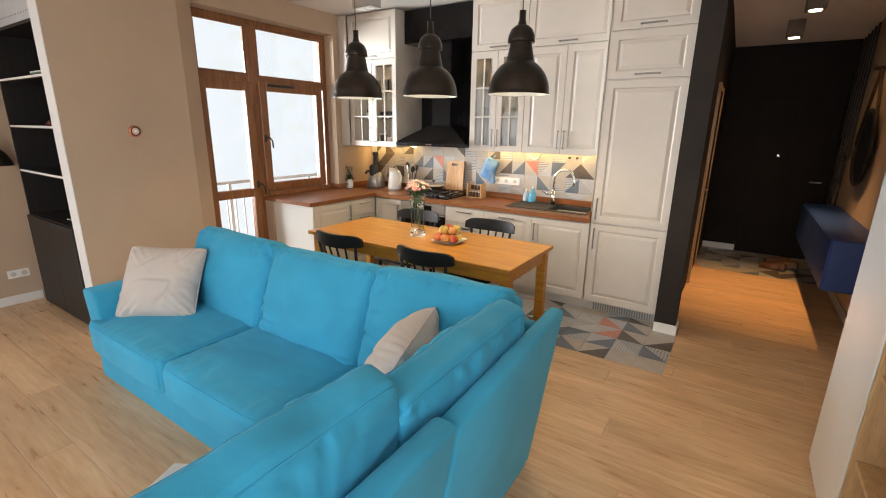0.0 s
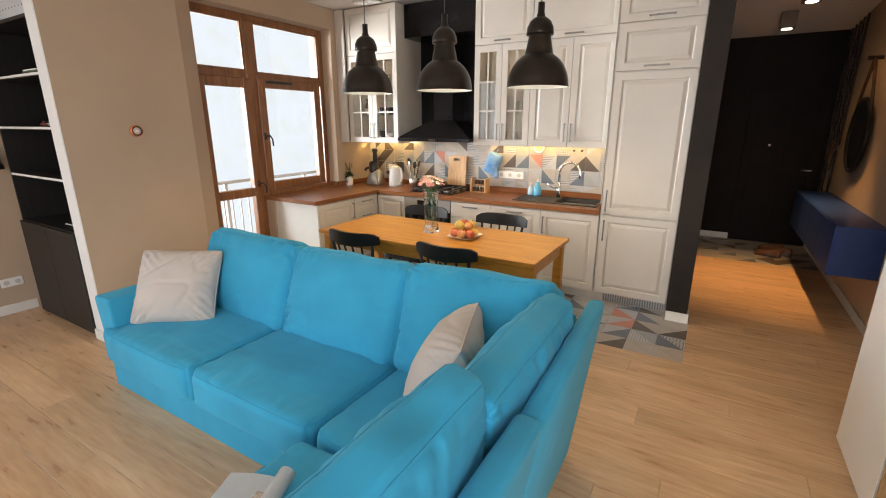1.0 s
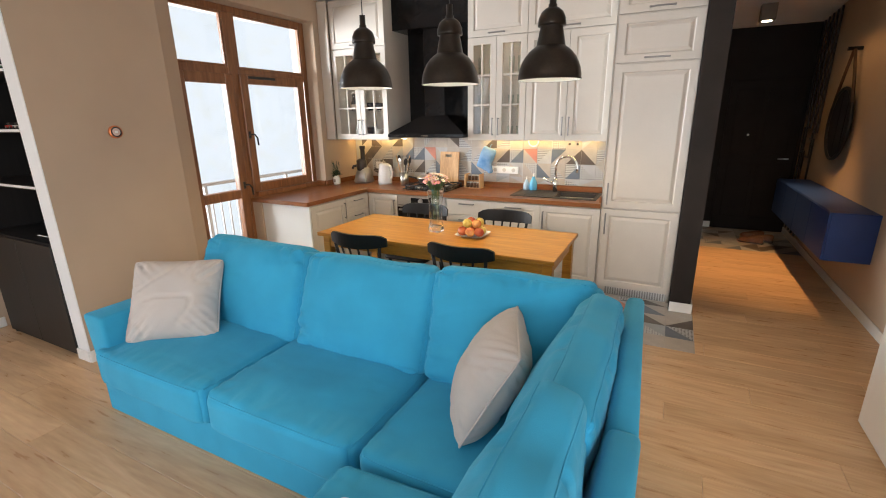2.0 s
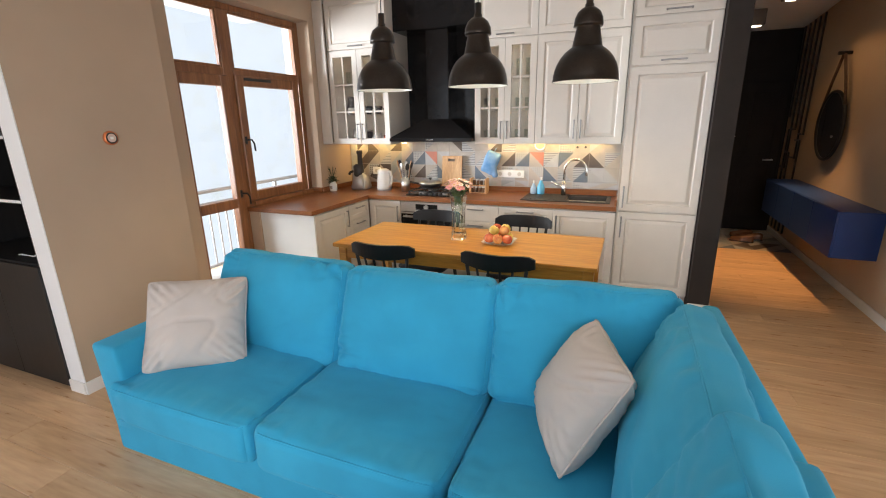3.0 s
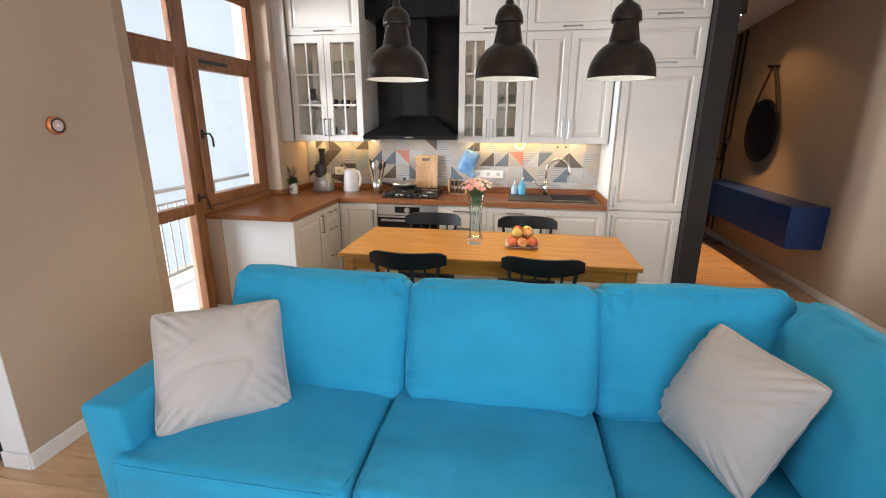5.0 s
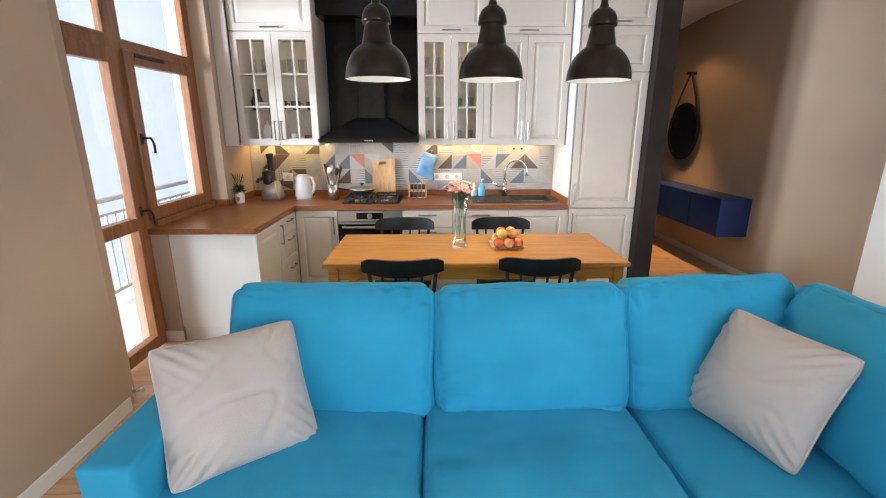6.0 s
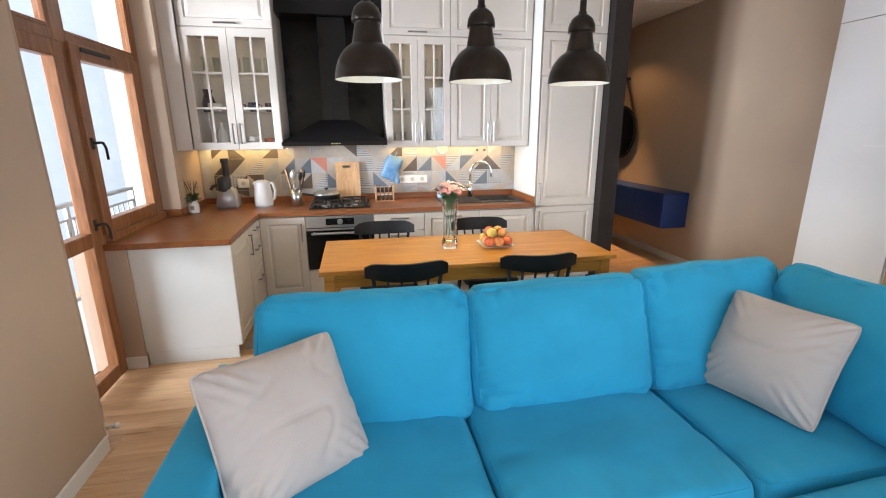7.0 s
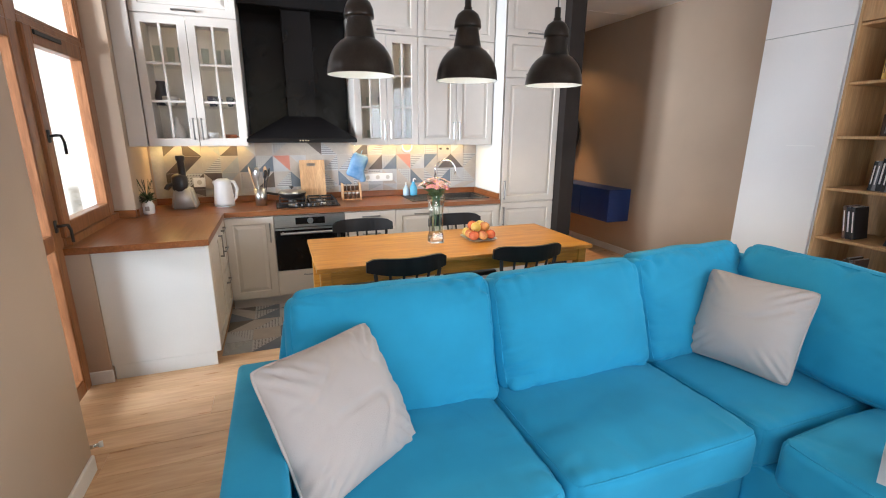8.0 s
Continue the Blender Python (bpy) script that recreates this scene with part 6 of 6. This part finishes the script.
for k in range(len(pts) - 1):
    b.faces.new((ra[k], ra[k + 1], rb[k + 1], rb[k]))
bmesh.ops.solidify(b, geom=b.faces[:], thickness=0.003)
at = pose(-0.862, 1.225, 0.494, 0, 0, 22)
bmesh.ops.transform(b, matrix=at, verts=b.verts[:])
part("page", b, M_PAPER, mg, "curled white page")
b = bmesh.new()
for k in range(8, 10):
    (x0, z0), (x1, z1) = pts[k], pts[k + 1]
    q = [b.verts.new(c) for c in ((x0, -0.11, z0 + 0.0038), (x1, -0.11, z1 + 0.0038), (x1, -0.05, z1 + 0.0038), (x0, -0.05, z0 + 0.0038))]
    b.faces.new(q)
bmesh.ops.transform(b, matrix=at, verts=b.verts[:])
part("picture", b, mat("magazine_print", (0.22, 0.17, 0.13), 0.4, vary=0.5, scale=25, second=(0.5, 0.42, 0.34)), mg, "dark printed picture", True)

# door stop on the floor by the window
ds = thing("door_stop", (-3.74, 2.86, 0.0), "small chrome door stop on the skirting", "door stop")
part("post", rod(bmesh.new(), (-3.70, 2.84, 0.06), (-3.655, 2.855, 0.06), 0.010, None, 12), M_CHROME, ds, "", True)
part("buffer", rod(bmesh.new(), (-3.655, 2.855, 0.06), (-3.64, 2.86, 0.06), 0.015, None, 12), M_WHITEPLASTIC, ds, "", True)
part("plate", bx(-3.725, -3.70, 2.82, 2.86, 0.0, 0.085), M_SKIRT, ds)

# ---- dark bookcase in the niche ----
bk = thing("bookcase", (-4.46, 2.05, 0.0), "black-brown bookcase with open shelves above closed doors", "bookcase")
BX0, BX1, BYF = -4.80, -3.803, 1.835
part("side_panel", bx(BX0, BX0 + 0.022, BYF, 2.295, 0, 2.62), M_BOOKCASE, bk)
part("side_panel", bx(BX1 - 0.022, BX1, BYF, 2.295, 0, 2.62), M_BOOKCASE, bk)
part("back_panel", bx(BX0 + 0.022, BX1 - 0.022, 2.28, 2.295, 0, 2.62), M_BOOKCASE, bk)
for z in (0.85, 1.241, 1.607, 1.968, 2.33, 2.62):
    s_ = part("shelf", bx(BX0 + 0.0225, BX1 - 0.0225, BYF + 0.003, 2.279, z - 0.022, z), M_BOOKCASE, bk)
    if z < 2.3 and z > 0.9:
        part("edging", bx(BX0 + 0.0225, BX1 - 0.0225, BYF - 0.001, BYF + 0.0028, z - 0.016, z), M_ENDWALL, s_, "pale shelf edge")
for x0, x1 in ((BX0 + 0.001, (BX0 + BX1) / 2 - 0.0015), ((BX0 + BX1) / 2 + 0.0015, BX1 - 0.001)):
    part("door", bx(x0, x1, BYF - 0.020, BYF - 0.0005, 0.03, 0.84, 0.002), M_BOOKCASE, bk)
bo = thing("storage_box", (-4.4, 2.05, 2.33), "pale grey perforated storage box on the bookcase", "box")
part("body", bx(-4.76, -3.84, 1.87, 2.25, 2.3305, 2.595, 0.006), mat("pale_grey_metal", (0.55, 0.57, 0.60), 0.4, vary=0.05), bo)
for k in range(16):
    part("hole", rod(bmesh.new(), (-4.71 + k * 0.055, 1.8685, 2.40), (-4.71 + k * 0.055, 1.87, 2.40), 0.006, None, 8), M_DARKPLASTIC, bo)
mgz = thing("magazine_pile", (-4.2, 1.98, 1.969), "small pile of magazines on the bookcase shelf", "magazines")
for k in range(4):
    part("issue", bx(-4.22 + 0.01 * (k % 2), -3.98, 1.88, 2.1, 1.9685 + k * 0.009, 1.977 + k * 0.009), (M_PAPER, M_CUP2, mat("green_cover", (0.09, 0.16, 0.09), 0.5, vary=0.2), M_PAPER)[k], mgz)


def toy_car(x, z, m, label):
    c = thing("toy_car", (x, 1.95, z), label, "toy", "toy cars on the shelf")
    bm = bmesh.new()
    prism(bm, [(x - 0.045, 1.93), (x + 0.045, 1.93), (x + 0.045, 1.97), (x - 0.045, 1.97)], z + 0.008, z + 0.026)
    part("body", bm, m, c)
    part("cabin", bx(x - 0.022, x + 0.02, 1.934, 1.966, z + 0.0262, z + 0.042, 0.004), M_DARKPLASTIC, c)
    for sx in (-0.028, 0.028):
        for yy in (1.926, 1.966):
            part("wheel", rod(bmesh.new(), (x + sx, yy, z + 0.009), (x + sx, yy + 0.008, z + 0.009), 0.009, None, 12), M_DARKPLASTIC, c)


M_RED = mat("toy_red", (0.35, 0.03, 0.03), 0.25, vary=0.1)
for k, m in enumerate((M_RED, M_GREYPLASTIC, M_CUP2, M_WHITEPLASTIC)):
    toy_car(-4.22 + 0.105 * k, 1.6075, m, ("red toy car on the dark shelf", "silver toy car on the dark shelf", "black toy car on the dark shelf", "white toy car on the dark shelf")[k])
cbl = thing("cable", (-4.15, 1.95, 0.8505), "white coiled cable lying on the bookcase", "cable")
part("cord", tube(bmesh.new(), [(-4.20, 1.92, 0.855), (-4.12, 1.90, 0.87), (-4.05, 1.93, 0.855), (-4.0, 1.91, 0.872), (-3.93, 1.95, 0.855), (-3.89, 1.99, 0.855)], 0.005, 6), M_WHITEPLASTIC, cbl, "", True)
pf = thing("picture_card", (-4.16, 2.1, 0.8505), "pale framed card leaning in the bookcase", "card")
part("card", bx(-4.02, -3.90, 2.18, 2.19, 0.8505, 1.05), M_PAPER, pf)
part("mount", bx(-4.005, -3.915, 2.1785, 2.1797, 0.87, 1.01), mat("card_print", (0.4, 0.4, 0.42), 0.6, vary=0.3, scale=30), pf)
sp2 = thing("houseplant", (-3.97, 2.08, 1.2415), "small green houseplant on the bookcase shelf", "plant")
part("pot", lathe(bmesh.new(), [(0, 0), (0.04, 0), (0.05, 0.08), (0.045, 0.08), (0, 0.07)], (-3.97, 2.08, 1.2415), 18), M_CUP2, sp2, "", True)
b = bmesh.new()
for k in range(70):
    a, e = r.uniform(0, 6.28), r.uniform(-0.1, 1.4)
    d = Vector((math.cos(a) * math.cos(e), math.sin(a) * math.cos(e), math.sin(e)))
    leaf_blade(b, Vector((-3.97, 2.08, 1.31)) + d * r.uniform(0.0, 0.08), d, r.uniform(0.04, 0.08), 0.012)
part("leaves", b, M_LEAF, sp2)

# reading lamp by the side wall
fl_ = thing("floor_lamp", (-4.87, 1.15, 0.0), "black floor lamp with a bell shade, lit", "floor lamp")
part("foot", lathe(bmesh.new(), [(0, 0), (0.10, 0), (0.10, 0.015), (0.02, 0.03), (0, 0.03)], (-4.87, 1.15, 0), 28), M_BLACKMETAL, fl_, "", True)
part("pole", tube(bmesh.new(), [(-4.87, 1.15, 0.03), (-4.87, 1.15, 1.40), (-4.87, 1.19, 1.49), (-4.87, 1.32, 1.55), (-4.87, 1.58, 1.56), (-4.87, 1.70, 1.53), (-4.87, 1.725, 1.465)], 0.009, 8), M_BLACKMETAL, fl_, "", True)
part("shade", lathe(bmesh.new(), [(0.1, 0.0), (0.097, 0.03), (0.065, 0.10), (0.03, 0.14), (0.02, 0.2), (0, 0.2), (0.0, 0.19), (0.015, 0.13), (0.06, 0.095), (0.093, 0.03)], (-4.87, 1.725, 1.27), 28), M_BLACKMETAL, fl_, "", True)
b = bmesh.new()
bmesh.ops.create_uvsphere(b, u_segments=14, v_segments=8, radius=0.03, matrix=Matrix.Translation((-4.87, 1.725, 1.305)))
part("bulb", b, M_BULB, fl_, "glowing bulb", True)

# ---- books on the oak shelves ----
BOOKS = [mat("cover_yellow", (0.62, 0.40, 0.08), 0.5, vary=0.08), mat("cover_orange", (0.55, 0.22, 0.06), 0.5, vary=0.08), mat("cover_cream", (0.66, 0.60, 0.48), 0.5, vary=0.06), mat("cover_black", (0.02, 0.02, 0.022), 0.4, vary=0.2), mat("cover_grey", (0.22, 0.22, 0.23), 0.4, vary=0.12), mat("cover_brown", (0.12, 0.07, 0.05), 0.5, vary=0.1)]
NAMES = ["yellow", "orange", "cream", "black", "grey", "brown"]
rb_ = random.Random(4)


def book(y, z, thick, height, m, lean=0.0, deep=0.16):
    g = thing("book", (0, 0, 0), NAMES[m] + "-spined book standing on the oak shelf", "book", "books on the oak shelves")
    bm = bx(0, deep, -thick, 0, 0, height, 0.0015)
    part("cover", bm, BOOKS[m], g)
    part("spine_label", bx(-0.0006, 0.0004, -thick * 0.68, -thick * 0.32, height * 0.22, height * 0.86), M_PAPER if m in (3, 4, 5) else BOOKS[5], g, "small pale printed bars" if m in (3, 4, 5) else "")
    part("pages", bx(0.004, deep - 0.003, -thick + 0.003, -0.003, height, height + 0.0012), M_PAPER, g)
    g.matrix_basis = pose(1.03, y, z, lean, 0, 0)


def row(z, y, cols, h0, h1, lean=0.0):
    for m in cols:
        t = rb_.uniform(0.014, 0.027)
        book(y, z, t, rb_.uniform(h0, h1), m, lean)
        y -= t + 0.002 + abs(math.tan(radians(lean))) * 0.006
    return y


row(1.8825, 2.49, [0, 0, 2, 1, 0, 2, 2, 0, 1, 2, 0, 5, 2, 4], 0.20, 0.25)
row(1.1715, 2.42, [3, 4, 3, 3, 4, 3, 5, 3, 4, 3, 3, 4], 0.19, 0.22, 2)
row(0.8185, 2.50, [5, 3, 3], 0.22, 0.25, -8)
row(0.8185, 2.26, [3, 4, 3, 2], 0.22, 0.24, 14)
row(0.4605, 2.46, [5, 3, 4, 5], 0.20, 0.24)
fr = thing("photo_frame", (1.15, 2.42, 1.5285), "dark photo frame with an indistinct print on the shelf", "photo frame")
b = bmesh.new()
for a in ((2.28, 2.30, 1.5285, 1.67), (2.44, 2.46, 1.5285, 1.67), (2.30, 2.44, 1.5285, 1.548), (2.30, 2.44, 1.65, 1.67)):
    box(b, 1.10, 1.115, *a, 0.002)
part("frame", b, M_STRAP, fr)
part("print", bx(1.108, 1.113, 2.30, 2.44, 1.548, 1.65), mat("faded_print", (0.35, 0.27, 0.24), 0.4, vary=0.4, scale=18), fr)
pp = thing("paper_stack", (1.1, 2.3, 0.1005), "stack of magazines on the lowest shelf", "magazines")
for k in range(6):
    part("issue", bx(1.0 + 0.005 * (k % 3), 1.25, 2.18, 2.46 - 0.004 * (k % 2), 0.1005 + k * 0.012, 0.112 + k * 0.012), (M_PAPER, BOOKS[4], M_PAPER, BOOKS[2], M_PAPER, M_PAPER)[k], pp)

# ---- floor pieces ----
rng = random.Random(5)


def plank_mesh(length, width, name):
    bm = bx(0, length, 0, width, -0.011, 0.0)
    top = [e for e in bm.edges if all(abs(v.co.z) < 1e-6 for v in e.verts)]
    bmesh.ops.bevel(bm, geom=top, offset=0.0012, segments=1, affect="EDGES")
    me = bpy.data.meshes.new(name)
    bm.to_mesh(me)
    bm.free()
    me.materials.append(M_FLOOR)
    return me


plank_data = {}


def plank(x0, x1, y0, y1):
    if x1 - x0 < 0.02 or y1 - y0 < 0.02:
        return
    key = (round(x1 - x0, 3), round(y1 - y0, 3))
    if key not in plank_data:
        plank_data[key] = plank_mesh(x1 - x0 - 0.0015, y1 - y0 - 0.0015, "plank")
    ob = new("plank", plank_data[key])
    ob.location = (x0, y0, 0)
    ob.parent = floor


PW, PL = 0.185, 2.2
TX0, TX1, TY0 = -3.205, 0.188, 3.757
y, row = -2.5, 0
while y < 6.86:
    y1 = min(y + PW, 6.87)
    if y < TY0 < y1:
        y1 = TY0
    if y < 4.5 < y1 - 0.02 and y >= TY0:
        y1 = 4.5
    if y < TY0 - 0.001:
        lo, hi = (-5.0 if y < 2.2 else -4.0), 1.404
    elif y < 4.5 - 0.001:
        lo, hi = TX1, 1.404
    else:
        lo, hi = 0.10, 1.404
    off = (row * 0.77 + rng.random() * 0.3) % PL
    x = lo - off
    while x < hi:
        plank(max(x, lo), min(x + PL, hi), y, y1)
        x += PL
    y, row = y1, row + 1

# patterned tiles: each is cut along a diagonal into two fields
PALE = mat("tile_pale_grey", (0.43, 0.435, 0.45), 0.35, vary=0.08, scale=12)
SAND = mat("tile_sand", (0.42, 0.375, 0.33), 0.35, vary=0.08, scale=12)
SLATE = mat("tile_slate_blue", (0.13, 0.155, 0.19), 0.35, vary=0.12, scale=12)
UMBER = mat("tile_umber", (0.10, 0.078, 0.065), 0.35, vary=0.15, scale=12)
CORAL = mat("tile_coral", (0.52, 0.21, 0.155), 0.35, vary=0.08, scale=12)
MIST = mat("tile_mist", (0.33, 0.35, 0.36), 0.35, vary=0.08, scale=12)


def hatched(name, ground, ink, kind, pitch):
    """Printed tile: stripes or small triangles in rows."""
    m = mat(name, ground, 0.35, vary=0.05, scale=12)
    n, l = m.node_tree.nodes, m.node_tree.links
    b = n["Principled BSDF"]
    src = b.inputs["Base Color"].links[0].from_socket
    co = n["Texture Coordinate"]
    sep = n.new("ShaderNodeSeparateXYZ")
    l.new(co.outputs["Object"], sep.inputs[0])

    def math_node(op, a, c=None):
        x = n.new("ShaderNodeMath")
        x.operation = op
        for i, v in enumerate((a, c)):
            if v is None:
                continue
            if isinstance(v, (int, float)):
                x.inputs[i].default_value = v
            else:
                l.new(v, x.inputs[i])
        return x.outputs[0]

    u = math_node("FRACT", math_node("MULTIPLY", sep.outputs["X"], 1 / pitch))
    v = math_node("FRACT", math_node("MULTIPLY", sep.outputs["Y"], 1 / pitch))
    if kind == "stripe":
        mask = math_node("GREATER_THAN", v, 0.62)
    elif kind == "tri":
        mask = math_node("MULTIPLY", math_node("GREATER_THAN", math_node("SUBTRACT", u, v), 0.12), math_node("GREATER_THAN", v, 0.18))
    else:
        w = math_node("ADD", math_node("ABSOLUTE", math_node("SUBTRACT", u, 0.5)), math_node("ABSOLUTE", math_node("SUBTRACT", v, 0.5)))
        mask = math_node("LESS_THAN", w, 0.3)
    mx = n.new("ShaderNodeMix")
    mx.data_type = "RGBA"
    l.new(mask, mx.inputs["Factor"])
    l.new(src, mx.inputs["A"])
    mx.inputs["B"].default_value = rgb(ink)
    l.new(mx.outputs["Result"], b.inputs["Base Color"])
    return m


STRIPE = hatched("tile_striped", (0.46, 0.46, 0.46), (0.20, 0.20, 0.20), "stripe", 0.018)
TRIS = hatched("tile_small_triangles", (0.46, 0.46, 0.46), (0.09, 0.085, 0.085), "tri", 0.024)
DOTS = hatched("tile_dotted", (0.46, 0.46, 0.46), (0.16, 0.17, 0.18), "dot", 0.020)
FIELDS = [PALE, SAND, SLATE, UMBER, CORAL, MIST, STRIPE, TRIS, DOTS]
PAIRS = [(0, 3), (1, 0), (2, 7), (6, 2), (4, 0), (0, 8), (3, 1), (7, 1), (5, 6), (2, 0), (8, 5), (1, 3), (0, 6), (7, 5), (1, 1), (2, 1)]
tile_data = {}


def tile_mesh(pair, flip, w, h):
    key = (pair, flip, w, h)
    if key in tile_data:
        return tile_data[key]
    g = 0.0012
    bm = bmesh.new()
    c = [(g, g), (w - g, g), (w - g, h - g), (g, h - g)]
    top = [bm.verts.new((x, yy, 0.0)) for x, yy in c]
    low = [bm.verts.new((x, yy, -0.006)) for x, yy in c]
    t = ((0, 1, 2), (0, 2, 3)) if flip else ((0, 1, 3), (1, 2, 3))
    for k, ids in enumerate(t):
        bm.faces.new([top[i] for i in ids]).material_index = k
    for k in range(4):
        bm.faces.new((low[k], low[(k + 1) % 4], top[(k + 1) % 4], top[k]))
    me = bpy.data.meshes.new("tile")
    bm.to_mesh(me)
    bm.free()
    me.materials.append(FIELDS[pair[0]])
    me.materials.append(FIELDS[pair[1]])
    tile_data[key] = me
    return me


GROUT = mat("grout", (0.42, 0.40, 0.37), 0.8, vary=0.1, scale=20)


def floor_tiles(x0, x1, y0, y1, size, seed):
    r = random.Random(seed)
    yy = y0
    while yy < y1 - 0.01:
        xx = x1
        while xx > x0 + 0.01:
            w, h = min(size, xx - x0), min(size, y1 - yy)
            ob = new("tile", tile_mesh(r.choice(PAIRS), r.random() < 0.5, round(w, 4), round(h, 4)))
            ob.location = (xx - w, yy, 0.0)
            ob.parent = floor
            xx -= w
        yy += size


setting("floor_grout", bx(TX0, TX1, TY0, 4.70, -0.0115, -0.004), GROUT, "grey grout bed below the kitchen floor tiles", "floor")
floor_tiles(TX0, TX1, TY0, 4.68, 0.2, 11)
setting("floor_grout_hall", bx(0.10, 1.39, 6.872, 8.09, -0.0115, -0.004), GROUT, "grey grout bed below the hall floor tiles", "floor")
floor_tiles(0.10, 1.39, 6.872, 8.09, 0.2, 12)

# tiled splashback
sb = tagged(link("splashback", bx(-3.77, -0.642, 5.2005, 5.2095, 0.936, 1.44), GROUT), "patchwork of geometric patterned tiles behind the worktop", "splashback", "", "structure")
KIND = {"P": 0, "S": 1, "L": 2, "U": 3, "C": 4, "M": 5, "I": 6, "T": 7, "D": 8}
# per tile, from the fridge towards the window: two fields and the diagonal between them
ROWS = [
    "PS/ SP/ TP> DS> PS/ SS> SP> PM/ SS/ PS> SI/ TP> PS/ SM> PP/ SD/ PS> SP/ SU> PS/",
    "DS> TP> LI/ IS> LS> SD> SP> PT/ SI/ LS> IS> IP/ LS> IS/ US/ TS> SM/ SU> UT/ SU/",
    "SI/ US> US/ SL/ PI/ SC> LT/ US/ SP/ IS/ IS/ SS/ SP> PC> LD/ LS/ MS/ IS/ SU/ US/",
    "SS/ SP/ SS> TS> SS/ SP> SS/ IS/ US/ SS> IS> SU> SS/ ST/ SS> SP> US/ SM> US> SU/",
]
S = 0.1515
for i in range(20):
    for j in range(4):
        x0 = -0.642 - (i + 1) * S
        z0 = 1.306 + (j - 3) * S
        zlo, zhi = max(z0, 0.937), min(z0 + S, 1.44)
        if zhi - zlo < 0.02 or x0 < -3.79:
            continue
        a = ROWS[j].split()[i]
        ob = new("tile", tile_mesh((KIND[a[0]], KIND[a[1]]), a[2] == "/", S, round(zhi - zlo, 4)))
        ob.matrix_basis = pose(x0, 5.1945, zlo, 90, 0, 0)
        ob.parent = sb
